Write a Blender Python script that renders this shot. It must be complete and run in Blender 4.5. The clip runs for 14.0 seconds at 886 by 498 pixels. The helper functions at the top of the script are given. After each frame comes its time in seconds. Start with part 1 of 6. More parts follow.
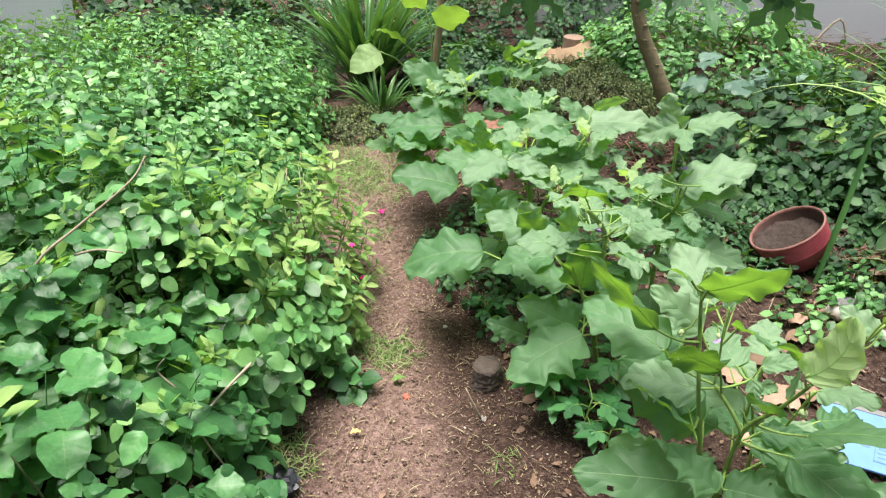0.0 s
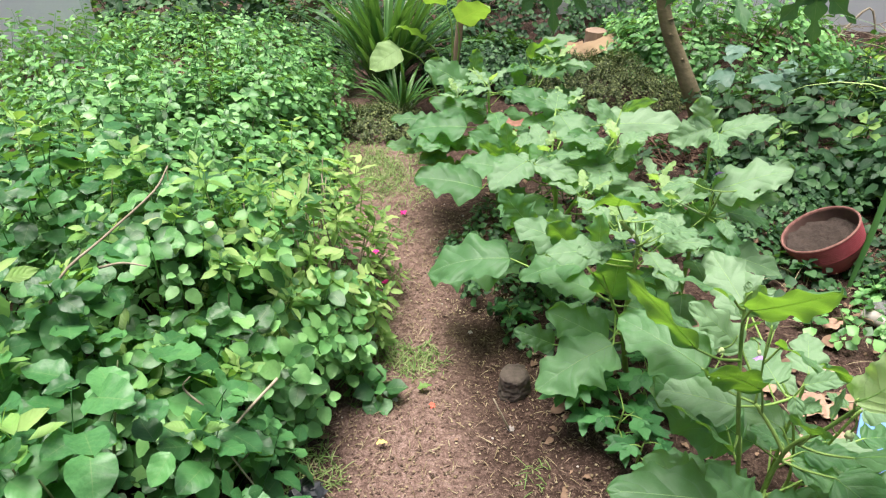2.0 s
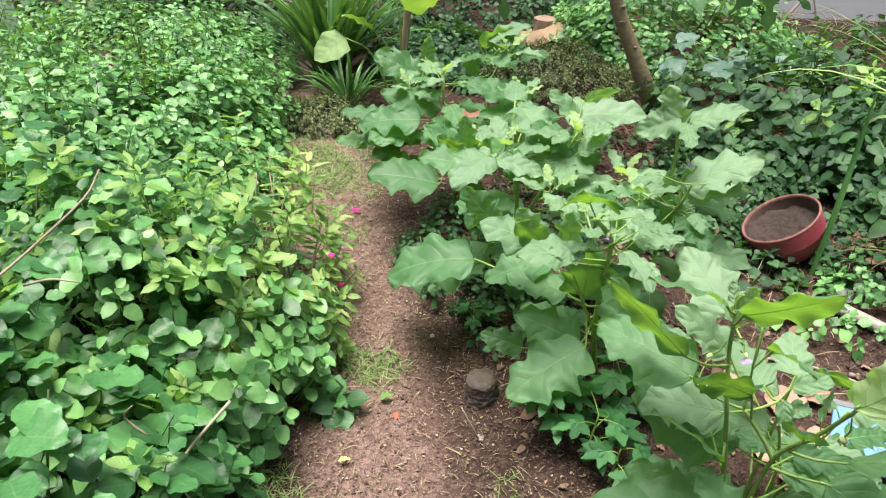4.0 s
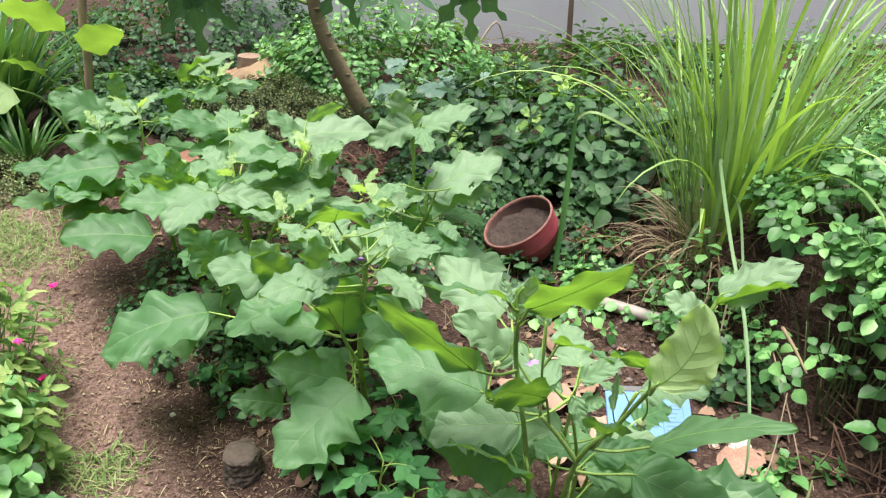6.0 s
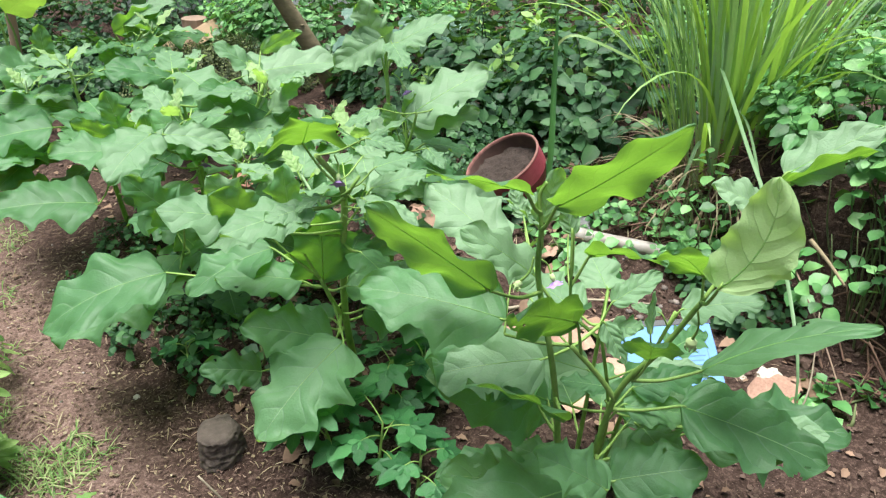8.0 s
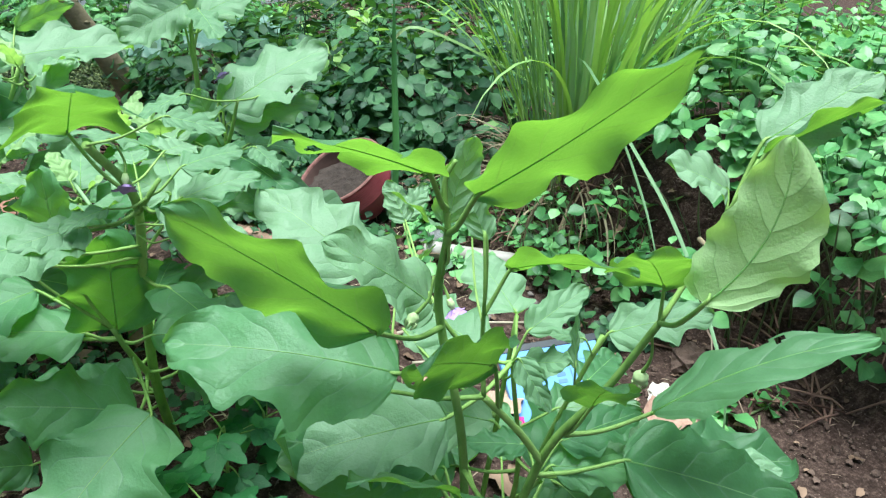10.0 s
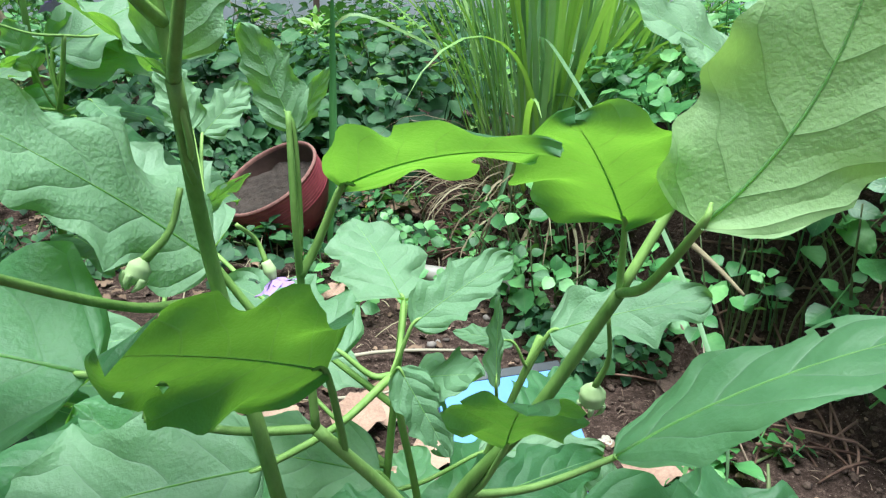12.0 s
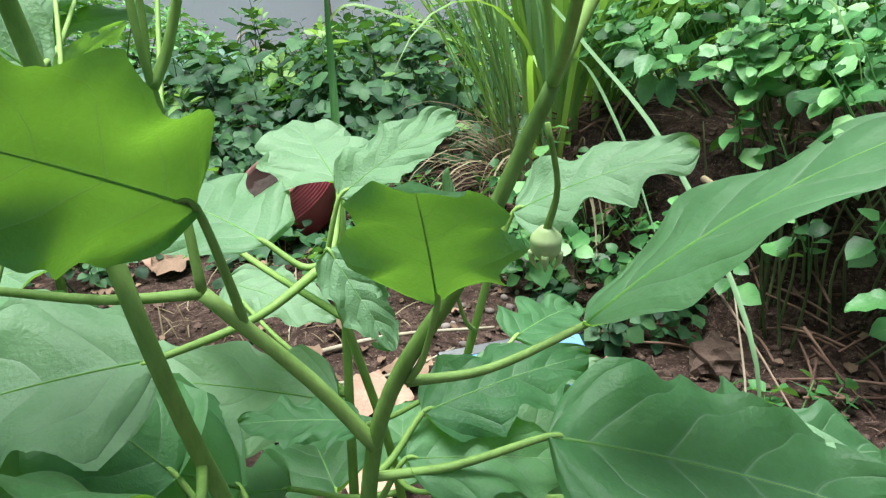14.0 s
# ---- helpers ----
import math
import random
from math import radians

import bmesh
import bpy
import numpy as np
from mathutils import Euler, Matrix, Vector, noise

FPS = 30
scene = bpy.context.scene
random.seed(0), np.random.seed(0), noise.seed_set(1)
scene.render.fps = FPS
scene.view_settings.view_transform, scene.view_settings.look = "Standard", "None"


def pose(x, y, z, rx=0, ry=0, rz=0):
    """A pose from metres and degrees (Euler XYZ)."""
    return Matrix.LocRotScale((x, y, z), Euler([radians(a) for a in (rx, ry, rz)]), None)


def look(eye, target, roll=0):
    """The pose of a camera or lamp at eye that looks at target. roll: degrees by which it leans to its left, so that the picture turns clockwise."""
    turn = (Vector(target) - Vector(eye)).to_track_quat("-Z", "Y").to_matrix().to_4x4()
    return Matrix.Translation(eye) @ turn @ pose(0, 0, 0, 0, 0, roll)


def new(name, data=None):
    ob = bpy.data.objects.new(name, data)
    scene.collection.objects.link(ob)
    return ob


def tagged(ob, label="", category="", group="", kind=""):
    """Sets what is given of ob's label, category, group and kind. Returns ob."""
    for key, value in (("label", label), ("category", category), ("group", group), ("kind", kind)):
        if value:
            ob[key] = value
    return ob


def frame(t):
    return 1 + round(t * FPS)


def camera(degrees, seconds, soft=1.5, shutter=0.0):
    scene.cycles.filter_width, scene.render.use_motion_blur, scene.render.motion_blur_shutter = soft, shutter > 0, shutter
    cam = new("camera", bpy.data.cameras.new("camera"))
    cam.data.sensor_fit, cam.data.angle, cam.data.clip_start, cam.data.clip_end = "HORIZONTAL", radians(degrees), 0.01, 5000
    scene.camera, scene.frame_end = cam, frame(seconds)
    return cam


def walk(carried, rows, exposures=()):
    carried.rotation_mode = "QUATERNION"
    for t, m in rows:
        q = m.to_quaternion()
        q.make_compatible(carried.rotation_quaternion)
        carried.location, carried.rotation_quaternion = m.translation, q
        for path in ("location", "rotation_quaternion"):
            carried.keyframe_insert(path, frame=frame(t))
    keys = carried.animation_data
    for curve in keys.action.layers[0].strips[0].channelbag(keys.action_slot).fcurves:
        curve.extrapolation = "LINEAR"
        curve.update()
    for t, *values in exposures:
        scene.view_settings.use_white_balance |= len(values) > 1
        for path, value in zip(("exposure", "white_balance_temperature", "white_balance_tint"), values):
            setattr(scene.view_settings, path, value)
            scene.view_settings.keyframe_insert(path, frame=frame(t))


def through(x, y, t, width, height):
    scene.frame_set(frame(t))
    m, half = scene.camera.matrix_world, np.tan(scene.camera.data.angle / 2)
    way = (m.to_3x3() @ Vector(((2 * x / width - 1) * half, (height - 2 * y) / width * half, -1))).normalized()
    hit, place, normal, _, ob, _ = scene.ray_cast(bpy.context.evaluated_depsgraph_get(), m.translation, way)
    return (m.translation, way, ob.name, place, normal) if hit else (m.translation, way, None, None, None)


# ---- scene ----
cam = camera(62.0, 14.0, 1.25)
PATH = [
    (0, (0.345, 0.09, 1.694), (0.071, 1.768, 0.641), 0.3),
    (0.5, (0.344, 0.105, 1.707), (0.06, 1.778, 0.648), -0.2),
    (1, (0.34, 0.133, 1.707), (0.042, 1.795, 0.635), -0.5),
    (1.5, (0.324, 0.138, 1.716), (0.011, 1.79, 0.633), -0.8),
    (2, (0.303, 0.152, 1.719), (-0.012, 1.808, 0.641), -0.8),
    (2.2, (0.297, 0.16, 1.719), (-0.017, 1.817, 0.643), -0.9),
    (4.3, (0.232, 0.303, 1.661), (0.15, 1.97, 0.56), 1.2),
    (4.5, (0.231, 0.328, 1.648), (0.237, 2.005, 0.558), 2.2),
    (5, (0.235, 0.398, 1.601), (0.493, 2.087, 0.56), 3.4),
    (5.5, (0.242, 0.442, 1.554), (0.674, 2.123, 0.561), 3.2),
    (6, (0.24, 0.464, 1.5), (0.766, 2.133, 0.533), 2.9),
    (6.5, (0.224, 0.496, 1.446), (0.775, 2.148, 0.462), 1.6),
    (7, (0.204, 0.537, 1.398), (0.759, 2.179, 0.399), 0.0),
    (7.2, (0.209, 0.551, 1.386), (0.761, 2.188, 0.378), -0.5),
    (9.3, (0.28, 0.845, 1.123), (1.159, 2.348, 0.139), 2.0),
    (9.5, (0.264, 0.888, 1.118), (1.213, 2.355, 0.144), 2.4),
    (10, (0.327, 0.921, 1.104), (1.349, 2.353, 0.153), 3.6),
    (10.5, (0.398, 0.956, 1.071), (1.445, 2.387, 0.146), 3.2),
    (11, (0.469, 1.024, 0.981), (1.526, 2.488, 0.122), 4.4),
    (11.5, (0.534, 1.051, 0.909), (1.616, 2.516, 0.083), 4.1),
    (12, (0.581, 1.067, 0.876), (1.658, 2.534, 0.046), 3.9),
    (12.5, (0.616, 1.07, 0.837), (1.631, 2.58, 0.007), 2.0),
    (13, (0.627, 1.071, 0.803), (1.584, 2.621, -0.022), 0.1),
    (13.5, (0.652, 1.057, 0.769), (1.602, 2.63, -0.02), -1.9),
    (14, (0.662, 1.052, 0.738), (1.661, 2.61, -0.019), -2.0),
]
walk(cam, [(t, look(eye, target, roll)) for t, eye, target, roll in PATH],
     [(0.0, 0.78, 6500, 10), (7.0, 0.78, 6500, 11), (9.5, 0.84, 5500, -4), (11.0, 0.76, 5500, -4), (13.0, 0.79, 5500, -4), (13.6, 0.8, 5500, -4), (14.0, 0.82, 5900, 1)])

# ---- light ----
world = bpy.data.worlds.new("sky")
scene.world = world
world.use_nodes = True
wn = world.node_tree.nodes
sky = wn.new("ShaderNodeTexSky")
sky.sky_type, sky.sun_disc = "NISHITA", False
sky.sun_elevation, sky.sun_rotation = radians(83.6), radians(281.0)
sky.dust_density, sky.air_density, sky.ozone_density = 6.0, 1.0, 1.0
wn["Background"].inputs["Strength"].default_value = 0.075
world.node_tree.links.new(sky.outputs[0], wn["Background"].inputs["Color"])
sun = new("sun", bpy.data.lights.new("sun", "SUN"))
sun.data.energy, sun.data.angle, sun.data.color = 5.2, radians(38), (1.0, 0.96, 0.9)
sun.matrix_world = look((-0.78, 0.15, 7.2), (0, 0, 0))

# ---- materials ----
def nodes_of(name):
    m = bpy.data.materials.new(name)
    m.use_nodes = True
    nt = m.node_tree
    return m, nt, nt.nodes, nt.links, nt.nodes["Principled BSDF"]


def add(ns, kind, **values):
    n = ns.new(kind)
    for key, value in values.items():
        n.inputs[key].default_value = value
    return n


def calc(ns, ls, op, a, b=None):
    n = ns.new("ShaderNodeMath")
    n.operation = op
    for i, s in enumerate((a, b)):
        if s is None:
            continue
        if isinstance(s, (int, float)):
            n.inputs[i].default_value = s
        else:
            ls.new(s, n.inputs[i])
    return n.outputs[0]


def ramp(ns, ls, fac, stops):
    r = ns.new("ShaderNodeValToRGB")
    while len(r.color_ramp.elements) < len(stops):
        r.color_ramp.elements.new(0.5)
    for e, (p, c) in zip(r.color_ramp.elements, stops):
        e.position, e.color = p, (*c, 1)
    ls.new(fac, r.inputs[0])
    return r.outputs[0]


def mixed(ns, ls, fac, a, b, kind="MIX"):
    n = ns.new("ShaderNodeMix")
    n.data_type, n.blend_type = "RGBA", kind
    for socket, s in ((n.inputs[0], fac), (n.inputs[6], a), (n.inputs[7], b)):
        if isinstance(s, (int, float)):
            socket.default_value = s
        elif isinstance(s, tuple):
            socket.default_value = (*s, 1)
        else:
            ls.new(s, socket)
    return n.outputs[2]


def bumped(ns, ls, height, strength, distance, target):
    b = add(ns, "ShaderNodeBump", Strength=strength, Distance=distance)
    ls.new(height, b.inputs["Height"])
    ls.new(b.outputs[0], target)


def leaf_material(name, dark, mid, light, through, share=0.4, veins=6, vein=(0.35, 0.5, 0.2), vein_gain=0.35,
                  rough=0.5, mottle=90.0, spots=0.0, relief_depth=0.002, down=0.0, net=0.0, foot=None):
    """A living leaf: colour that differs from leaf to leaf, pale veins from the blade's own lengthwise coordinates, light that passes through."""
    m, nt, ns, ls, p = nodes_of(name)
    uv = ns.new("ShaderNodeUVMap")
    xyz = ns.new("ShaderNodeSeparateXYZ")
    ls.new(uv.outputs[0], xyz.inputs[0])
    u = xyz.outputs[0]
    v = calc(ns, ls, "ABSOLUTE", calc(ns, ls, "SUBTRACT", xyz.outputs[1], 0.5))
    mid_rib = calc(ns, ls, "LESS_THAN", v, 0.012)
    sweep = calc(ns, ls, "MULTIPLY", v, calc(ns, ls, "ADD", calc(ns, ls, "MULTIPLY", v, 0.6), 0.32))
    slant = calc(ns, ls, "MULTIPLY", calc(ns, ls, "SUBTRACT", u, sweep), float(veins))
    saw = calc(ns, ls, "ABSOLUTE", calc(ns, ls, "SUBTRACT", calc(ns, ls, "FRACT", slant), 0.5))
    reach = calc(ns, ls, "SUBTRACT", 0.055, calc(ns, ls, "MULTIPLY", v, 0.085))
    side = calc(ns, ls, "MINIMUM", calc(ns, ls, "MAXIMUM", calc(ns, ls, "MULTIPLY", calc(ns, ls, "SUBTRACT", reach, saw), 60.0), 0.0), 1.0)
    lines = calc(ns, ls, "MAXIMUM", mid_rib, calc(ns, ls, "MULTIPLY", side, 0.6))
    info, geo = ns.new("ShaderNodeObjectInfo"), ns.new("ShaderNodeNewGeometry")
    rnd = calc(ns, ls, "FRACT", calc(ns, ls, "ADD", info.outputs["Random"], geo.outputs["Random Per Island"]))
    tex = ns.new("ShaderNodeTexCoord")
    blot = add(ns, "ShaderNodeTexNoise", Scale=mottle, Detail=3.0)
    ls.new(tex.outputs["Object"], blot.inputs["Vector"])
    broad = add(ns, "ShaderNodeTexNoise", Scale=mottle * 0.22, Detail=2.0)
    ls.new(tex.outputs["Object"], broad.inputs["Vector"])
    tone = calc(ns, ls, "ADD", rnd, calc(ns, ls, "MULTIPLY", calc(ns, ls, "SUBTRACT", broad.outputs[0], 0.5), 0.7))
    base = ramp(ns, ls, tone, [(0.0, dark), (0.5, mid), (1.0, light)])
    fine = calc(ns, ls, "MULTIPLY", calc(ns, ls, "SUBTRACT", blot.outputs[0], 0.4), 0.5)
    base = mixed(ns, ls, fine, base, tuple(c * 0.55 for c in dark))
    if net:
        cells = ns.new("ShaderNodeTexVoronoi")
        cells.feature = "DISTANCE_TO_EDGE"
        cells.inputs["Scale"].default_value = net
        ls.new(tex.outputs["Object"], cells.inputs["Vector"])
        web = ramp(ns, ls, cells.outputs["Distance"], [(0.0, (1, 1, 1)), (0.09, (0, 0, 0))])
        base = mixed(ns, ls, calc(ns, ls, "MULTIPLY", web, vein_gain * 0.12), base, vein)
    if foot:
        base = mixed(ns, ls, ramp(ns, ls, u, [(0.06, (1, 1, 1)), (0.3, (0, 0, 0))]), base, foot)
    base = mixed(ns, ls, calc(ns, ls, "MULTIPLY", lines, vein_gain), base, vein)
    if spots:
        holes = add(ns, "ShaderNodeTexNoise", Scale=mottle * 0.6, Detail=4.0)
        ls.new(tex.outputs["Object"], holes.inputs["Vector"])
        brown = ramp(ns, ls, holes.outputs[0], [(0.66, (0, 0, 0)), (0.72, (1, 1, 1))])
        base = mixed(ns, ls, calc(ns, ls, "MULTIPLY", brown, spots), base, (0.16, 0.11, 0.05))
    ls.new(base, p.inputs["Base Color"])
    p.inputs["Roughness"].default_value = rough
    p.inputs["Specular IOR Level"].default_value = 0.45
    p.inputs["Sheen Weight"].default_value, p.inputs["Sheen Roughness"].default_value = down, 0.4
    puff = calc(ns, ls, "POWER", calc(ns, ls, "MULTIPLY", saw, 2.0), 0.6)
    relief = calc(ns, ls, "ADD", calc(ns, ls, "MULTIPLY", puff, 0.8), calc(ns, ls, "MULTIPLY", blot.outputs[0], 0.35))
    if net:
        relief = calc(ns, ls, "SUBTRACT", relief, calc(ns, ls, "MULTIPLY", web, 0.02))
    bumped(ns, ls, relief, 0.5, relief_depth, p.inputs["Normal"])
    t = ns.new("ShaderNodeBsdfTranslucent")
    ls.new(mixed(ns, ls, calc(ns, ls, "MULTIPLY", lines, 0.4), mixed(ns, ls, rnd, tuple(c * 0.75 for c in through), through), tuple(c * 0.4 for c in through)), t.inputs["Color"])
    s = add(ns, "ShaderNodeMixShader", Fac=share)
    ls.new(p.outputs[0], s.inputs[1])
    ls.new(t.outputs[0], s.inputs[2])
    ls.new(s.outputs[0], ns["Material Output"].inputs["Surface"])
    return m


def plain_material(name, a, b, scale=20.0, rough=0.7, bump=0.4, distance=0.003, detail=6.0, stretch=(1, 1, 1), per=0.3, spec=0.3, metal=0.0):
    """A surface of two mingled tones with fine relief, a little different from piece to piece."""
    m, nt, ns, ls, p = nodes_of(name)
    tex, mp = ns.new("ShaderNodeTexCoord"), ns.new("ShaderNodeMapping")
    mp.inputs["Scale"].default_value = stretch
    ls.new(tex.outputs["Object"], mp.inputs["Vector"])
    n1 = add(ns, "ShaderNodeTexNoise", Scale=scale, Detail=detail, Roughness=0.65)
    n2 = add(ns, "ShaderNodeTexNoise", Scale=scale * 0.15, Detail=3.0)
    for n in (n1, n2):
        ls.new(mp.outputs[0], n.inputs["Vector"])
    info, geo = ns.new("ShaderNodeObjectInfo"), ns.new("ShaderNodeNewGeometry")
    rnd = calc(ns, ls, "FRACT", calc(ns, ls, "ADD", info.outputs["Random"], geo.outputs["Random Per Island"]))
    f = calc(ns, ls, "ADD", calc(ns, ls, "MULTIPLY", n1.outputs[0], 0.7), calc(ns, ls, "MULTIPLY", n2.outputs[0], 0.5))
    f = calc(ns, ls, "ADD", f, calc(ns, ls, "MULTIPLY", calc(ns, ls, "SUBTRACT", rnd, 0.5), per))
    ls.new(ramp(ns, ls, f, [(0.3, a), (0.8, b)]), p.inputs["Base Color"])
    p.inputs["Roughness"].default_value, p.inputs["Specular IOR Level"].default_value, p.inputs["Metallic"].default_value = rough, spec, metal
    bumped(ns, ls, n1.outputs[0], bump, distance, p.inputs["Normal"])
    return m


# older leaf green, darkened a little more to include shade low in the canopy
EGG = leaf_material("eggplant_leaf", (0.075, 0.195, 0.083), (0.125, 0.29, 0.128), (0.2, 0.4, 0.19), (0.25, 0.49, 0.036), 0.55, 5, (0.42, 0.6, 0.36), 0.42, 0.45, 60, 0.06, 0.006, 0.04, 34.0)
EGG_PALE = leaf_material("pale_eggplant_leaf", (0.38, 0.56, 0.24), (0.43, 0.6, 0.28), (0.47, 0.63, 0.31), (0.48, 0.76, 0.12), 0.52, 5, (0.2, 0.36, 0.12), 0.4, 0.6, 60, 0.0, 0.005, 0.0, 34.0)
EGG_YOUNG = leaf_material("young_eggplant_leaf", (0.19, 0.345, 0.18), (0.25, 0.41, 0.23), (0.32, 0.48, 0.29), (0.24, 0.47, 0.03), 0.48, 5, (0.45, 0.62, 0.38), 0.38, 0.5, 60, 0.0, 0.006, 0.04, 34.0)
# low dark end stands in for deep shadow between the leaves
HEDGE = leaf_material("shrub_leaf", (0.024, 0.09, 0.026), (0.108, 0.288, 0.09), (0.265, 0.52, 0.18), (0.29, 0.58, 0.07), 0.24, 6, (0.33, 0.48, 0.15), 0.3, 0.42, 110, 0.1, 0.0006)
# shrub_leaf tones lowered: the near shrubs' dimmer light is put into the colour
HEDGE_BROAD_DIM = leaf_material("dimmed_broad_shrub_leaf", (0.028, 0.098, 0.034), (0.048, 0.168, 0.056), (0.12, 0.325, 0.105), (0.21, 0.48, 0.055), 0.3, 6, (0.3, 0.45, 0.16), 0.35, 0.4, 90, 0.1, 0.0007)
# bluish green, taken near black so thicket gaps carry their shade in the colour
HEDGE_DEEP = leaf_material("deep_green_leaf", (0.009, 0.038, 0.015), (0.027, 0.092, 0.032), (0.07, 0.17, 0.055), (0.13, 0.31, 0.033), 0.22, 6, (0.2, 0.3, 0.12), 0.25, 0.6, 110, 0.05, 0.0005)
YELLOWISH = leaf_material("yellowish_leaf", (0.1, 0.22, 0.06), (0.25, 0.41, 0.11), (0.46, 0.58, 0.21), (0.33, 0.6, 0.07), 0.4, 6, (0.45, 0.5, 0.2), 0.3, 0.5, 110)
YOUNG_TIP = leaf_material("young_tip_leaf", (0.16, 0.35, 0.08), (0.25, 0.46, 0.12), (0.4, 0.57, 0.2), (0.42, 0.7, 0.1), 0.42, 6, (0.45, 0.55, 0.22), 0.3, 0.5, 110)
BLUISH = leaf_material("bluish_broad_leaf", (0.1, 0.2, 0.14), (0.15, 0.27, 0.2), (0.22, 0.35, 0.28), (0.12, 0.3, 0.06), 0.25, 5, (0.3, 0.42, 0.34), 0.3, 0.45, 60)
PANDAN = leaf_material("strap_leaf", (0.035, 0.105, 0.03), (0.07, 0.18, 0.05), (0.13, 0.27, 0.07), (0.18, 0.38, 0.05), 0.22, 1, (0.15, 0.3, 0.1), 0.3, 0.3, 40)
GRASS = leaf_material("long_grass_blade", (0.18, 0.32, 0.1), (0.31, 0.5, 0.15), (0.5, 0.67, 0.26), (0.36, 0.62, 0.05), 0.4, 1, (0.5, 0.62, 0.3), 0.4, 0.45, 30, foot=(0.3, 0.29, 0.18))
DRYGRASS = leaf_material("dry_grass_blade", (0.17, 0.125, 0.07), (0.28, 0.22, 0.13), (0.4, 0.34, 0.22), (0.3, 0.24, 0.1), 0.2, 1, (0.5, 0.4, 0.25), 0.2, 0.7, 30)
REDSTRAW = leaf_material("reddish_straw", (0.07, 0.042, 0.03), (0.17, 0.11, 0.08), (0.34, 0.25, 0.18), (0.2, 0.14, 0.08), 0.1, 1, (0.3, 0.22, 0.15), 0.1, 0.8, 30)
MOWN = leaf_material("short_grass_blade", (0.08, 0.17, 0.04), (0.16, 0.27, 0.07), (0.33, 0.37, 0.17), (0.3, 0.45, 0.08), 0.25, 1, (0.3, 0.4, 0.2), 0.2, 0.6, 30)
TARO = leaf_material("lime_leaf", (0.2, 0.4, 0.1), (0.28, 0.48, 0.12), (0.36, 0.55, 0.16), (0.36, 0.62, 0.06), 0.42, 7, (0.6, 0.75, 0.2), 0.6, 0.4, 50)
LOBED = leaf_material("lobed_weed_leaf", (0.025, 0.11, 0.035), (0.045, 0.18, 0.055), (0.085, 0.27, 0.085), (0.14, 0.36, 0.03), 0.28, 4, (0.2, 0.34, 0.14), 0.3, 0.55, 110, 0.0, 0.0005)
PAPAYA = leaf_material("papaya_leaf", (0.045, 0.12, 0.05), (0.07, 0.18, 0.075), (0.11, 0.25, 0.1), (0.18, 0.4, 0.06), 0.3, 5, (0.3, 0.42, 0.2), 0.5, 0.5, 60)
HERB = leaf_material("tiny_herb_leaf", (0.022, 0.036, 0.012), (0.095, 0.13, 0.042), (0.29, 0.34, 0.13), (0.14, 0.22, 0.05), 0.25, 3, (0.2, 0.3, 0.1), 0.1, 0.5, 110)
GREEN_STEM = plain_material("green_stem", (0.12, 0.22, 0.04), (0.3, 0.45, 0.12), 90, 0.6, 0.7, 0.0015, stretch=(1, 1, 0.35))
PALE_SHOOT = plain_material("pale_shoot", (0.26, 0.4, 0.2), (0.42, 0.54, 0.32), 90, 0.7, 0.5, 0.001)
DARK_STEM = plain_material("dark_stem", (0.05, 0.08, 0.03), (0.14, 0.17, 0.07), 60, 0.6, 0.3, 0.001)
TWIG = plain_material("dry_twig", (0.2, 0.16, 0.11), (0.42, 0.36, 0.27), 50, 0.8, 0.5, 0.002, stretch=(1, 1, 0.3))
BARK = plain_material("papaya_bark", (0.09, 0.075, 0.04), (0.27, 0.215, 0.13), 26, 0.8, 0.7, 0.006, stretch=(1, 1, 2.5))
WOOD = plain_material("weathered_post", (0.09, 0.06, 0.045), (0.27, 0.19, 0.14), 22, 0.85, 0.8, 0.004, stretch=(1, 1, 0.12))
STAKE = plain_material("pale_stake", (0.2, 0.12, 0.09), (0.46, 0.32, 0.25), 24, 0.85, 0.8, 0.004, stretch=(1, 1, 0.12))
PALE_DEAD = plain_material("pale_dry_leaf", (0.24, 0.135, 0.1), (0.46, 0.3, 0.22), 25, 0.8, 0.6, 0.003, per=0.4)
DARK_WOOD = plain_material("dark_stump_bark", (0.03, 0.023, 0.018), (0.12, 0.095, 0.08), 40, 0.9, 1.0, 0.006, stretch=(1, 1, 0.3))
RAW_WOOD = plain_material("split_wood", (0.3, 0.19, 0.11), (0.52, 0.37, 0.24), 30, 0.75, 0.6, 0.003, stretch=(0.15, 1, 1))
CLAY = plain_material("red_clay", (0.24, 0.035, 0.05), (0.46, 0.1, 0.13), 24, 0.5, 0.5, 0.002)
CLAY_RIM = plain_material("dusty_rim", (0.13, 0.05, 0.045), (0.34, 0.18, 0.15), 40, 0.8, 0.5, 0.002)
CLAY_IN = plain_material("dark_brown_clay", (0.055, 0.03, 0.026), (0.14, 0.08, 0.068), 24, 0.85, 0.4, 0.002)
BRICK = plain_material("old_brick", (0.17, 0.075, 0.055), (0.36, 0.19, 0.135), 40, 0.85, 0.7, 0.003)
SOIL_LOOSE = plain_material("loose_soil", (0.045, 0.027, 0.02), (0.14, 0.092, 0.072), 60, 0.95, 1.0, 0.01)
POT_SOIL = plain_material("dry_pot_soil", (0.014, 0.01, 0.008), (0.066, 0.048, 0.04), 70, 0.95, 1.0, 0.01)
STONE = plain_material("pebble", (0.2, 0.17, 0.16), (0.5, 0.45, 0.42), 40, 0.8, 0.5, 0.003, per=0.8)
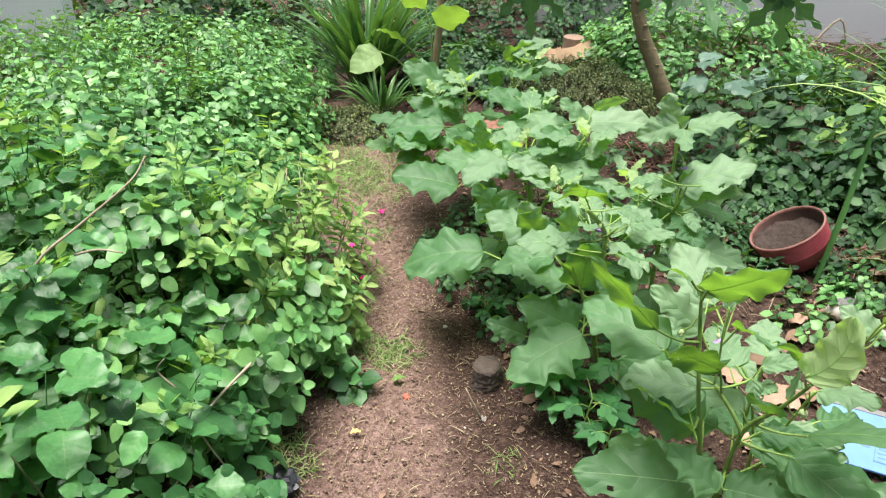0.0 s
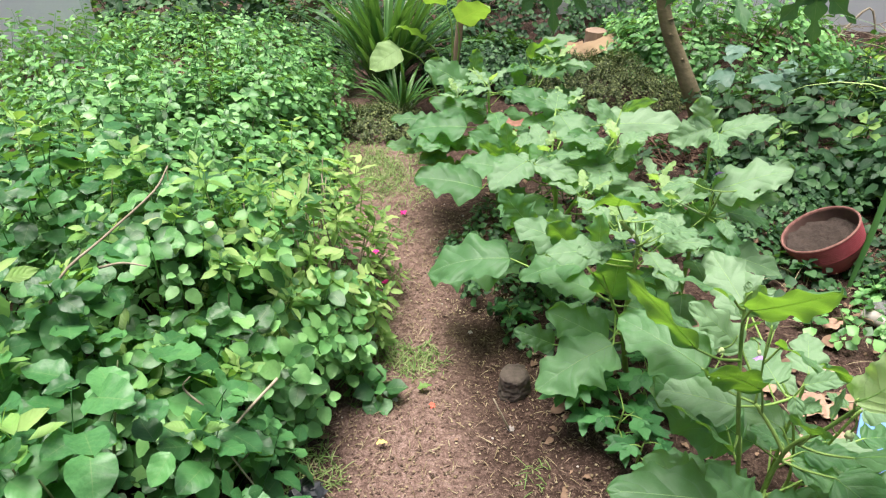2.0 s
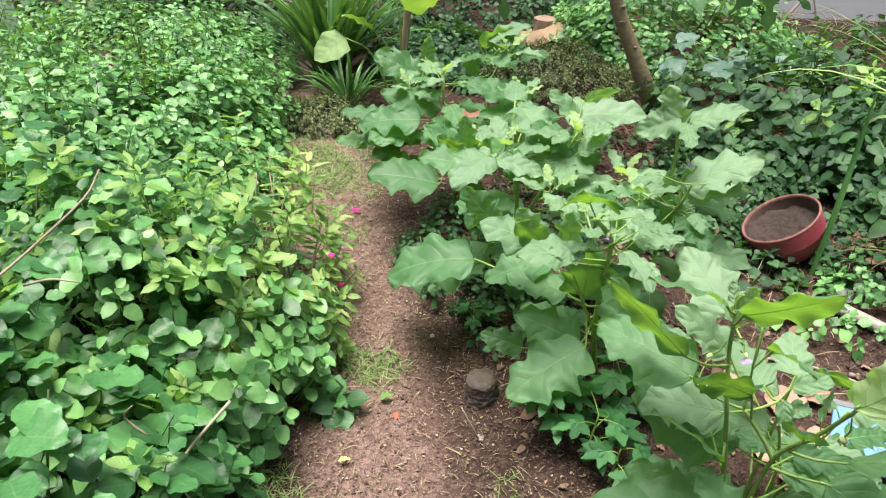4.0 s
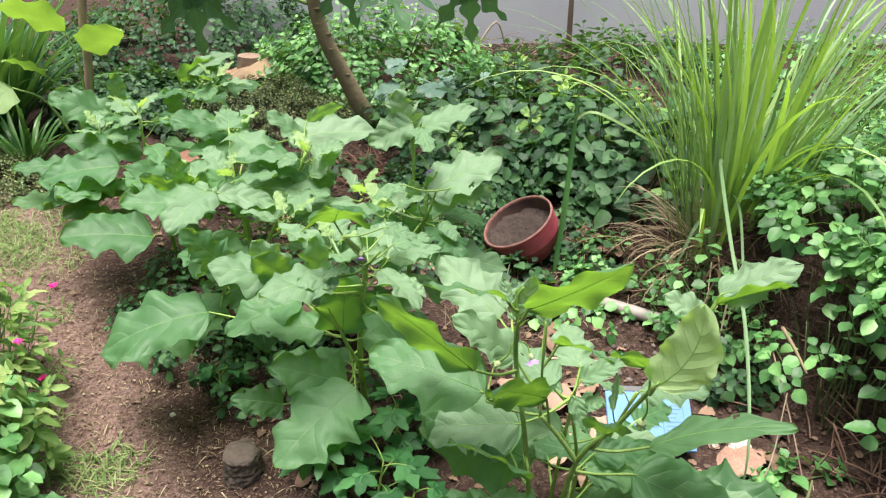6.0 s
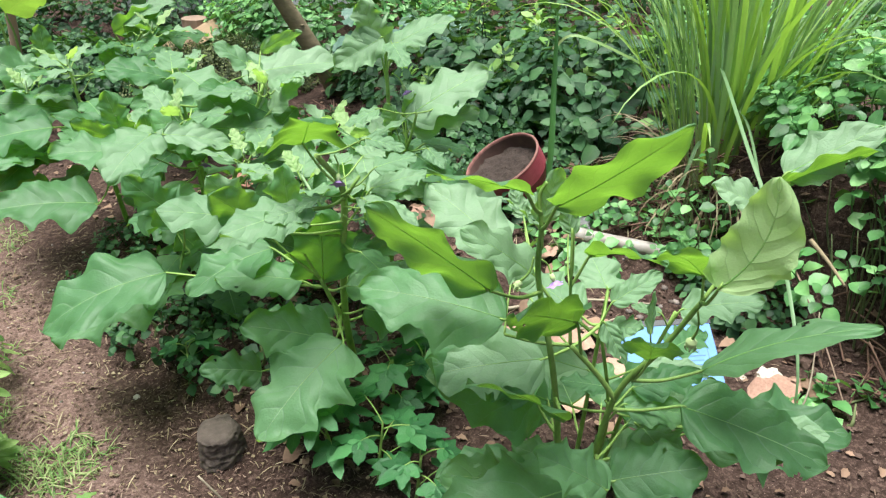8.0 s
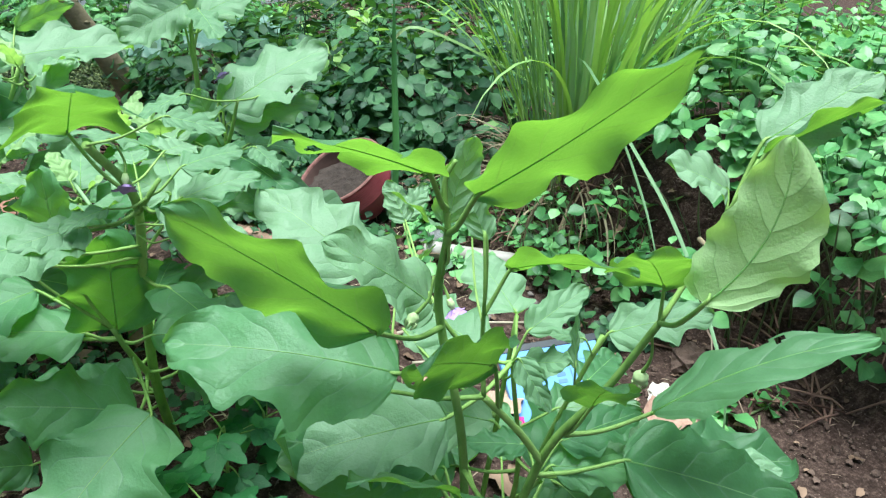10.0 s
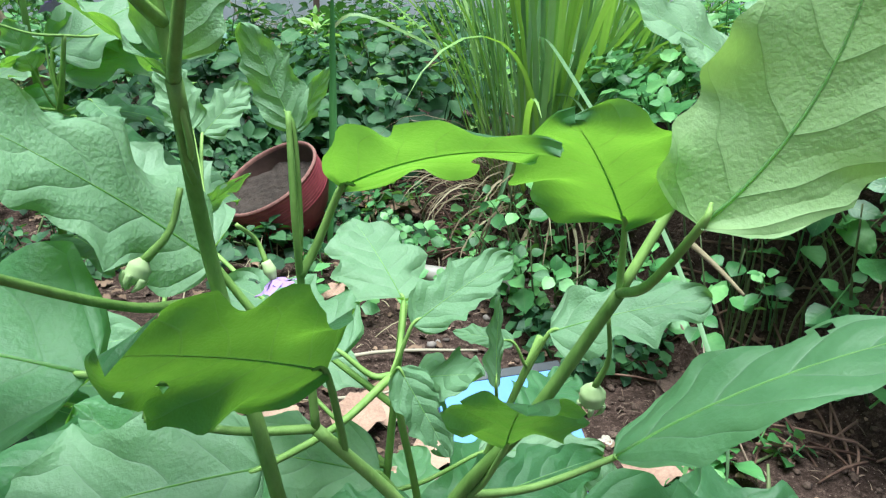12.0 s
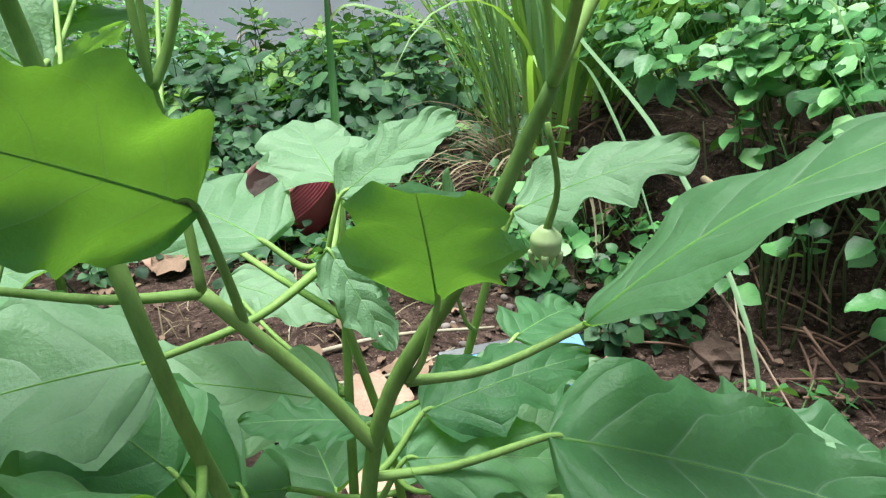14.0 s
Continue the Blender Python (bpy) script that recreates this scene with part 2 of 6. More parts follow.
GREY_STONE = plain_material("earthy_stone", (0.09, 0.07, 0.06), (0.24, 0.2, 0.18), 40, 0.85, 0.5, 0.003, per=0.8)
BONE = plain_material("pale_debris", (0.3, 0.26, 0.2), (0.58, 0.52, 0.44), 30, 0.7, 0.5, 0.003)
DEAD = plain_material("dead_leaf", (0.1, 0.06, 0.038), (0.27, 0.175, 0.12), 25, 0.8, 0.6, 0.003, per=0.5)
YELLOW_LEAF = plain_material("yellow_leaf", (0.55, 0.4, 0.08), (0.8, 0.62, 0.18), 25, 0.6, 0.4, 0.002)
PINK = plain_material("magenta_petal", (0.55, 0.015, 0.16), (0.8, 0.04, 0.3), 60, 0.5, 0.2, 0.001)
LILAC = plain_material("lilac_petal", (0.3, 0.17, 0.45), (0.42, 0.28, 0.58), 60, 0.5, 0.2, 0.001)
CALYX = plain_material("pale_bud", (0.3, 0.42, 0.16), (0.5, 0.6, 0.3), 80, 0.6, 0.3, 0.001)
BLUE = plain_material("blue_print", (0.12, 0.25, 0.58), (0.18, 0.33, 0.66), 14, 0.65, 0.1, 0.001, per=0.0, spec=0.15)
INK = plain_material("dark_ink", (0.08, 0.16, 0.32), (0.11, 0.2, 0.38), 14, 0.5, 0.0, 0.001)
BLACK = plain_material("black_plastic", (0.01, 0.012, 0.015), (0.03, 0.033, 0.04), 20, 0.35, 0.2, 0.002, spec=0.5)
FOIL = plain_material("crumpled_film", (0.12, 0.12, 0.12), (0.3, 0.3, 0.31), 30, 0.45, 1.0, 0.01, spec=0.4)
RED_BIT = plain_material("red_scrap", (0.4, 0.06, 0.04), (0.6, 0.12, 0.08), 30, 0.6, 0.3, 0.002)
PVC = plain_material("pale_pipe", (0.26, 0.23, 0.2), (0.5, 0.46, 0.43), 18, 0.5, 0.3, 0.002)


def wall_material():
    m, nt, ns, ls, p = nodes_of("grey_render")
    tex = ns.new("ShaderNodeTexCoord")
    big = add(ns, "ShaderNodeTexNoise", Scale=0.8, Detail=6.0, Roughness=0.6)
    fine = add(ns, "ShaderNodeTexNoise", Scale=60.0, Detail=5.0)
    for n in (big, fine):
        ls.new(tex.outputs["Object"], n.inputs["Vector"])
    c = ramp(ns, ls, big.outputs[0], [(0.3, (0.78, 0.78, 0.83)), (0.55, (0.86, 0.86, 0.9)), (0.8, (0.9, 0.9, 0.93))])
    c = mixed(ns, ls, calc(ns, ls, "MULTIPLY", fine.outputs[0], 0.1), c, (0.3, 0.3, 0.32))
    ls.new(c, p.inputs["Base Color"])
    p.inputs["Roughness"].default_value = 0.9
    bumped(ns, ls, fine.outputs[0], 0.3, 0.004, p.inputs["Normal"])
    return m


def ground_material():
    """Reddish garden soil: trodden and pale along the trail, dark crumbs and old litter in the beds, lowered further
    there to hold plant shade.
    """
    m, nt, ns, ls, p = nodes_of("garden_soil")
    tex = ns.new("ShaderNodeTexCoord")
    co = tex.outputs["Object"]
    def cloud(scale, detail=6.0, rough=0.6):
        n = add(ns, "ShaderNodeTexNoise", Scale=scale, Detail=detail, Roughness=rough)
        ls.new(co, n.inputs["Vector"])
        return n.outputs[0]
    broad, lumps, grit = cloud(2.2), cloud(45.0, 8.0, 0.75), cloud(260.0, 4.0)
    sand = cloud(150.0, 5.0, 0.75)
    crumb = calc(ns, ls, "ADD", calc(ns, ls, "MULTIPLY", lumps, 0.55), calc(ns, ls, "MULTIPLY", sand, 0.45))
    # off-trail tones include some of the shade under plants and bank thicket
    soil = ramp(ns, ls, crumb, [(0.38, (0.02, 0.012, 0.009)), (0.5, (0.054, 0.033, 0.026)), (0.62, (0.15, 0.098, 0.08))])
    trail = ns.new("ShaderNodeVertexColor")
    trail.layer_name = "worn"
    worn = ramp(ns, ls, crumb, [(0.37, (0.07, 0.042, 0.034)), (0.5, (0.24, 0.155, 0.13)), (0.63, (0.48, 0.34, 0.3))])
    worn = mixed(ns, ls, calc(ns, ls, "MULTIPLY", grit, 0.5), worn, (0.075, 0.048, 0.038))
    worn_share = calc(ns, ls, "MULTIPLY", trail.outputs["Color"], calc(ns, ls, "ADD", 0.5, calc(ns, ls, "MULTIPLY", broad, 0.7)))
    soil = mixed(ns, ls, worn_share, soil, worn)
    flakes = ns.new("ShaderNodeTexVoronoi")
    flakes.inputs["Scale"].default_value = 130.0
    ls.new(co, flakes.inputs["Vector"])
    chip = ramp(ns, ls, flakes.outputs["Distance"], [(0.1, (1, 1, 1)), (0.2, (0, 0, 0))])
    pick = ns.new("ShaderNodeSeparateColor")
    ls.new(flakes.outputs["Color"], pick.inputs[0])
    some = calc(ns, ls, "MULTIPLY", calc(ns, ls, "GREATER_THAN", pick.outputs[0], 0.55), chip)
    soil = mixed(ns, ls, calc(ns, ls, "MULTIPLY", some, 0.8), soil, (0.34, 0.25, 0.2))
    ls.new(soil, p.inputs["Base Color"])
    p.inputs["Roughness"].default_value = 0.95
    p.inputs["Specular IOR Level"].default_value = 0.15
    bumped(ns, ls, calc(ns, ls, "ADD", crumb, calc(ns, ls, "MULTIPLY", grit, 0.35)), 0.9, 0.012, p.inputs["Normal"])
    return m


# ---- building helpers ----
def mesh_of(name, verts, faces, mat, uv=None, smooth=True):
    """A mesh from plain arrays; uv is a pair per corner point of verts."""
    me = bpy.data.meshes.new(name)
    me.from_pydata([tuple(v) for v in verts], [], [tuple(f) for f in faces])
    if uv is not None:
        layer = me.uv_layers.new(name="UVMap")
        idx = np.empty(len(me.loops), dtype=np.int32)
        me.loops.foreach_get("vertex_index", idx)
        layer.data.foreach_set("uv", np.asarray(uv, dtype=np.float32)[idx].ravel())
    me.polygons.foreach_set("use_smooth", [smooth] * len(me.polygons))
    me.materials.append(mat)
    return me


def big_mesh(name, verts, quads, uv, mat):
    """The same for large arrays of four-cornered faces."""
    me = bpy.data.meshes.new(name)
    verts, quads = np.asarray(verts, np.float32), np.asarray(quads, np.int32)
    me.vertices.add(len(verts))
    me.vertices.foreach_set("co", verts.ravel())
    me.loops.add(quads.size)
    me.loops.foreach_set("vertex_index", quads.ravel())
    me.polygons.add(len(quads))
    me.polygons.foreach_set("loop_start", np.arange(0, quads.size, 4, dtype=np.int32))
    me.polygons.foreach_set("use_smooth", np.ones(len(quads), dtype=bool))
    layer = me.uv_layers.new(name="UVMap")
    layer.data.foreach_set("uv", np.asarray(uv, np.float32)[quads.ravel()].ravel())
    me.update(calc_edges=True)
    me.validate()
    me.materials.append(mat)
    return me


def placed(ob):
    """The pose of a thing or part in the world."""
    return (placed(ob.parent) @ ob.matrix_parent_inverse if ob.parent else Matrix()) @ ob.matrix_basis


def part(name, data, parent, label="", kind=""):
    """Links a mesh, built in world coordinates, as a part of a thing or of a part."""
    ob = new(name, data)
    ob.parent = parent
    ob.matrix_parent_inverse = placed(parent).inverted()
    if label or kind:
        tagged(ob, label, kind=kind)
    return ob


def bm_mesh(name, bm, mat, smooth=True):
    me = bpy.data.meshes.new(name)
    bm.to_mesh(me)
    bm.free()
    me.polygons.foreach_set("use_smooth", [smooth] * len(me.polygons))
    me.materials.append(mat)
    return me


def thing(name, at, label, category, group="", kind=""):
    ob = new(name)
    ob.location = at
    ob.empty_display_size = 0.05
    return tagged(ob, label, category, group, kind)


def tube(points, radii, sides=8, smooth_steps=6, wobble=0.0, rng=None):
    """Vertices and faces of a tapered round stem along a smooth line through points."""
    pts = [Vector(p) for p in points]
    if len(pts) > 2 and smooth_steps > 1:
        fine, rr = [], []
        ext = [pts[0] * 2 - pts[1]] + pts + [pts[-1] * 2 - pts[-2]]
        for i in range(1, len(ext) - 2):
            a, b, c, d = ext[i - 1:i + 3]
            for k in range(smooth_steps):
                t = k / smooth_steps
                fine.append(0.5 * ((2 * b) + (c - a) * t + (2 * a - 5 * b + 4 * c - d) * t * t + (3 * b - a - 3 * c + d) * t ** 3))
                rr.append(radii[i - 1] * (1 - t) + radii[i] * t)
        fine.append(pts[-1])
        rr.append(radii[-1])
        pts, radii = fine, rr
    verts, faces = [], []
    side = None
    for i, p in enumerate(pts):
        way = (pts[min(i + 1, len(pts) - 1)] - pts[max(i - 1, 0)]).normalized()
        if side is None:
            side = way.orthogonal().normalized()
        side = (side - way * side.dot(way)).normalized()
        other = way.cross(side)
        for k in range(sides):
            a = 2 * math.pi * k / sides
            r = radii[i] * (1 + (wobble * (rng.random() - 0.5) if rng else 0))
            verts.append(p + (side * math.cos(a) + other * math.sin(a)) * r)
    for i in range(len(pts) - 1):
        for k in range(sides):
            faces.append((i * sides + k, i * sides + (k + 1) % sides, (i + 1) * sides + (k + 1) % sides, (i + 1) * sides + k))
    n = len(verts)
    verts += [pts[0], pts[-1]]
    for k in range(sides):
        faces.append((n, (k + 1) % sides, k))
        faces.append((n + 1, (len(pts) - 1) * sides + k, (len(pts) - 1) * sides + (k + 1) % sides))
    return verts, faces


def tube_mesh(name, points, radii, mat, sides=8, steps=6, wobble=0.0, rng=None):
    v, f = tube(points, radii, sides, steps, wobble, rng)
    return mesh_of(name, v, f, mat)


def ovate(u):
    return math.sin(math.pi * u ** 0.75) ** 0.85 if 0 < u < 1 else 0.0


def leaf_grid(nu, nv, width, shape, arch, fold, wave, rng, droop=0.0):
    """A leaf blade one metre long on +x, its upper side to +z: rows across, a folded rib, wavy rims and an arched spine."""
    verts, uv, faces = [], [], []
    ph = rng.random() * 6.28
    for i in range(nu + 1):
        u = i / nu
        for j in range(-nv, nv + 1):
            s = j / nv
            w = shape(u, s) * width
            y = s * w
            z = arch * 4 * u * (1 - u) + fold * abs(s) * w - droop * (s * w) ** 2 * 6
            z += wave * math.sin(u * 17 + ph + (1.7 if s > 0 else 0)) * s * s * width
            z += wave * 0.5 * math.sin(u * 9 + s * 4 + ph) * width * abs(s)
            verts.append((u, y, z))
            uv.append((u, 0.5 + s * 0.5))
    k = 2 * nv + 1
    for i in range(nu):
        for j in range(2 * nv):
            a = i * k + j
            faces.append((a, a + k, a + k + 1, a + 1))
    return verts, faces, uv


def aim(base, tip, up=(0, 0, 1), scale=None):
    """A pose with +x from base to tip and +z as near to up as can be."""
    b, x = Vector(base), Vector(tip) - Vector(base)
    ln = x.length if scale is None else scale
    x.normalize()
    y = Vector(up).cross(x).normalized()
    z = x.cross(y)
    m = Matrix((x, y, z)).transposed().to_4x4()
    return Matrix.Translation(b) @ m @ Matrix.Diagonal((ln, ln, ln, 1))


# ---- ground ----
def trail_x(y):
    """The middle of the trodden trail."""
    return 0.02 - 0.28 * max(y - 1.5, 0) - 0.08 * max(y - 2.8, 0) ** 1.3


def bump01(a, b, v):
    t = min(max((v - a) / (b - a), 0.0), 1.0)
    return t * t * (3 - 2 * t)


def ground_z(x, y):
    off = abs(x - trail_x(y))
    z = 0.035 * bump01(0.2, 0.5, off) - 0.012
    z += 0.02 * (noise.noise(Vector((x * 1.7, y * 1.7, 3.1)))) + 0.012 * noise.noise(Vector((x * 6, y * 6, 1.0)))
    z += 0.006 * noise.noise(Vector((x * 19, y * 19, 5.0))) * bump01(0.1, 0.4, off)
    # the earth bank under the thicket beside the egg plants
    edge = 1.82 + 0.05 * math.sin(y * 5) + 0.12 * noise.noise(Vector((x * 2.5, y * 2.5, 8)))
    bank = bump01(edge, edge + 0.3, x + 0.12 * (y - 1.9)) * (1 - bump01(2.5, 3.1, y))
    z += bank * (0.3 + 0.05 * noise.noise(Vector((x * 7, y * 7, 2))))
    z -= 0.05 * math.exp(-((x - 1.55) ** 2 / 0.12 + (y - 1.9) ** 2 / 0.12))
    return z


def build_ground():
    def axis(lo, hi, fine_lo, fine_hi, fine):
        v, p = [], fine_lo
        while p <= fine_hi:
            v.append(p)
            p += fine
        step, q = fine, fine_lo
        while q > lo:
            step *= 1.35
            q -= step
            v.insert(0, q)
        step, q = fine, fine_hi
        while q < hi:
            step *= 1.35
            q += step
            v.append(q)
        return v
    xs, ys = axis(-400, 400, -1.6, 3.0, 0.03), axis(-400, 400, 0.4, 6.2, 0.03)
    verts, worn = [], []
    for y in ys:
        for x in xs:
            near = -3 < x < 5 and -2 < y < 9
            verts.append((x, y, ground_z(x, y) if near else 0.02))
            worn.append(1 - bump01(0.1, 0.31, abs(x - trail_x(y) + 0.08)) if near else 0.0)
    k = len(xs)
    faces = [(j * k + i, j * k + i + 1, (j + 1) * k + i + 1, (j + 1) * k + i) for j in range(len(ys) - 1) for i in range(k - 1)]
    me = mesh_of("ground", verts, faces, ground_material())
    layer = me.color_attributes.new("worn", "FLOAT_COLOR", "POINT")
    layer.data.foreach_set("color", [c for w in worn for c in (w, w, w, 1)])
    return tagged(new("ground", me), "reddish brown garden soil with a trodden dirt trail", "ground", kind="structure")


ground = build_ground()


def slab(name, x0, x1, y0, y1, z0, z1, mat, label):
    bm = bmesh.new()
    bmesh.ops.create_cube(bm, size=1)
    for v in bm.verts:
        v.co = (v.co.x * (x1 - x0) + (x0 + x1) / 2, v.co.y * (y1 - y0) + (y0 + y1) / 2, v.co.z * (z1 - z0) + (z0 + z1) / 2)
    bmesh.ops.bevel(bm, geom=bm.edges[:], offset=0.01, segments=2, affect="EDGES")
    return tagged(new(name, bm_mesh(name, bm, mat, False)), label, "wall", kind="structure")


WALL = wall_material()
north = slab("wall_north", -2.4, 7.0, 0.0, 0.15, -0.1, 2.6, WALL, "plain grey rendered garden wall with faint stains")
north.matrix_basis = pose(2.4, 6.35, 0, 0, 0, -5)
west = slab("wall_west", -6.0, 0.0, 0.0, 0.15, -0.1, 2.2, WALL, "pale grey garden wall behind the shrubs")
west.matrix_basis = pose(-3.05, 4.75, 0, 0, 0, 12)


# ---- foliage ----
def sprig(pairs, length, leaf, width, rng, upright=0.5, taper=0.55, nu=4, pointed=0.75, spread=1.0, plump=0.62, nv=1):
    """Arrays of one leafy shoot on +z: a thin stem with crossed pairs of leaves that shrink to the tip."""
    V, Q, U = [], [], []
    sides = 3
    for i in range(3):
        for k in range(sides):
            a = 2.094 * k
            r = 0.0022 * (1.2 - 0.3 * i)
            V.append((r * math.cos(a), r * math.sin(a), length * i / 2))
            U.append((0.5, 0.9))
    for i in range(2):
        for k in range(sides):
            Q.append((i * sides + k, i * sides + (k + 1) % sides, (i + 1) * sides + (k + 1) % sides, (i + 1) * sides + k))
    def shape(u, s):
        return (math.sin(math.pi * u ** pointed) ** plump * (1 + 0.03 * math.sin(u * 40)) if 0 < u < 1 else 0.0)
    for p in range(pairs):
        h = length * (0.2 + 0.8 * (p + 1) / pairs)
        size = leaf * (1 - (1 - taper) * (p / max(pairs - 1, 1)) ** 1.5) * rng.uniform(0.8, 1.15)
        for side in (0, 1):
            if rng.random() < 0.06:
                continue
            turn = p * 1.571 + side * 3.1416 + rng.uniform(-0.35, 0.35)
            rise = (-0.25 + upright * p / max(pairs - 1, 1)) + rng.uniform(-0.3, 0.3)
            gv, gf, gu = leaf_grid(nu, nv, width, shape, rng.uniform(-0.02, 0.07), rng.uniform(0.1, 0.45), 0.1, rng, 0.1 if nv > 1 else 0.0)
            m = Matrix.Translation((0, 0, h)) @ Matrix.Rotation(turn, 4, "Z") @ Matrix.Rotation(-rise, 4, "Y") @ Matrix.Rotation(rng.uniform(-0.35, 0.35), 4, "X")
            n = len(V)
            stalk = size * 0.22 * spread
            for v in gv:
                V.append(tuple(m @ Vector((v[0] * size + stalk, v[1] * size, v[2] * size))))
            U += gu
            Q += [tuple(n + c for c in f) for f in gf]
    return np.array(V, np.float32), np.array(Q, np.int32), np.array(U, np.float32)


def scatter(name, kinds, poses, mat):
    """All shoots of one shrub as one mesh."""
    V, Q, U, n = [], [], [], 0
    for i, m in enumerate(poses):
        v, q, u = kinds[i % len(kinds)]
        a = np.array(m, dtype=np.float32)
        V.append(v @ a[:3, :3].T + a[:3, 3])
        Q.append(q + n)
        U.append(u)
        n += len(v)
    return big_mesh(name, np.concatenate(V), np.concatenate(Q), np.concatenate(U), mat)


def shoot_pose(p, out, rng, size=1.0, lean=0.5):
    way = (Vector((0, 0, 1)) + Vector((out[0], out[1], 0)) * lean + Vector((rng.uniform(-0.35, 0.35), rng.uniform(-0.35, 0.35), 0))).normalized()
    q = Vector((0, 0, 1)).rotation_difference(way).to_matrix().to_4x4()
    return Matrix.Translation(p) @ q @ Matrix.Rotation(rng.uniform(0, 6.28), 4, "Z") @ Matrix.Scale(size * rng.uniform(0.8, 1.2), 4)


def single_leaves(parent, count, mat, top, rng, size, width=0.36, name="leaf", pointed=0.75):
    """Leaves that can be picked apart singly, each an object on one of four shared blades."""
    def shape(u, s):
        return math.sin(math.pi * u ** pointed) ** 0.62 if 0 < u < 1 else 0.0
    blades = []
    for k in range(4):
        v, f, uv = leaf_grid(10, 2, width * rng.uniform(0.9, 1.15), shape, rng.uniform(0.0, 0.07), rng.uniform(0.1, 0.35), 0.12, rng)
        blades.append(mesh_of(name, v, f, mat, uv))
    for i in range(count):
        p, out = top(rng)
        a = rng.uniform(0, 6.28)
        way = Vector((math.cos(a) + out[0] * 0.7, math.sin(a) + out[1] * 0.7, rng.uniform(-0.45, 0.35)))
        ob = part(name, blades[i % 4], parent)
        s = size * rng.uniform(0.7, 1.25)
        ob.matrix_basis = aim(p, Vector(p) + way, (rng.uniform(-0.3, 0.3) + out[0] * 0.5, rng.uniform(-0.3, 0.3) + out[1] * 0.5, 1), s)


def shrub(name, label, cx, cy, rx, ry, height, shoots, mat, seed, leaf=0.06, pairs=4, length=0.16, width=0.36, stems=10,
          stem_mat=None, singles=0, base_z=None, group="", nu=4, fill=0.5, flat=0.45, pointed=0.75, taper=0.55, stem_seen=0.006, tips=0, nv=1, skirt=0.0):
    """A bush over an oval plot: stems from the soil, and leafy shoots in an uneven domed shell."""
    rng = random.Random(seed)
    z0 = ground_z(cx, cy) if base_z is None else base_z
    root = thing(name, (cx, cy, z0), label, "shrub", group)
    stem_mat = stem_mat or DARK_STEM
    kinds = [sprig(pairs, length, leaf, width, rng, nu=nu, pointed=pointed, taper=taper, nv=nv) for _ in range(9)]
    def spot():
        while True:
            a, b = rng.uniform(-1, 1), rng.uniform(-1, 1)
            if a * a + b * b < 1:
                return a, b
    def dome(a, b):
        r2 = a * a + b * b
        h = height * (1 - r2) ** flat
        at = Vector((cx + a * rx, cy + b * ry, seed * 3.3))
        return h * (1 + 0.32 * noise.noise(at * 3.2) + 0.24 * noise.noise(at * 9.0))
    def top(_):
        a, b = spot()
        h = dome(a, b)
        return Vector((cx + a * rx, cy + b * ry, ground_z(cx + a * rx, cy + b * ry) * 0.5 + z0 * 0.5 + h * rng.uniform(0.86, 1.05))), (a, b)
    poses = []
    for i in range(shoots):
        a, b = spot()
        if i % 3 == 0:
            k = (a * a + b * b) ** 0.5 + 1e-6
            a, b = a / k * rng.uniform(0.8, 1.0), b / k * rng.uniform(0.8, 1.0)
        h = dome(a, b)
        depth = 1 - abs(rng.gauss(0, 0.16)) if rng.random() > fill else rng.uniform(0.15, 0.9)
        z = max(z0 + h * depth - length * 0.7, z0 + height * skirt * rng.uniform(0.8, 1.2))
        poses.append(shoot_pose((cx + a * rx, cy + b * ry, z), (a, b), rng, lean=0.7))
    part("foliage", scatter("foliage", kinds, poses, mat), root, kind="stuff")
    if tips:
        young = [sprig(5, 0.08, leaf * 0.95, 0.24, rng, upright=1.0, taper=0.5, nu=3) for _ in range(4)]
        at = []
        for i in range(tips):
            a, b = spot()
            at.append(shoot_pose((cx + a * rx, cy + b * ry, z0 + dome(a, b) * rng.uniform(0.92, 1.05) - 0.05), (a, b), rng, lean=0.5))
        part("young_growth", scatter("young_growth", young, at, YOUNG_TIP), root, "pale yellowish young shoots", kind="stuff")
    for i in range(stems):
        a, b = spot()
        foot = Vector((cx + a * rx * 0.55, cy + b * ry * 0.55, z0 - 0.02))
        foot.z = ground_z(foot.x, foot.y) - 0.02
        h = dome(a, b) * 0.92
        tip = Vector((cx + a * rx, cy + b * ry, z0 + h))
        midp = foot.lerp(tip, 0.5) + Vector((rng.uniform(-0.05, 0.05), rng.uniform(-0.05, 0.05), 0))
        part("stem", tube_mesh("stem", [foot, midp, tip], [stem_seen, stem_seen * 0.8, stem_seen * 0.35], stem_mat, 5, 4), root)
    if singles:
        single_leaves(root, singles, mat, top, rng, leaf * 1.1, width, pointed=pointed)
    return root


# shrubs along the trail, from the nearest to the farthest
G1 = "shrubs along the trail"
shrub("leafy_shrub", "dense bright green shrub with rounded leaves beside the trail", -0.82, 1.0, 0.52, 0.62, 0.69, 225, HEDGE_BROAD_DIM, 11, 0.088, 3, 0.17, 0.4, 14, singles=110, group=G1, nu=8, tips=16, nv=2)
shrub("leafy_shrub", "dense bright green shrub with rounded leaves beside the trail", -1.35, 1.75, 0.75, 0.75, 0.77, 350, HEDGE_BROAD_DIM, 12, 0.082, 3, 0.17, 0.39, 14, singles=110, group=G1, nu=8, tips=20, nv=2)
shrub("leafy_shrub", "bright green shrub with soft pointed leaves beside the trail", -0.84, 1.9, 0.47, 0.55, 0.68, 270, HEDGE, 13, 0.072, 4, 0.17, 0.37, 12, singles=60, group=G1, nu=5, tips=32)
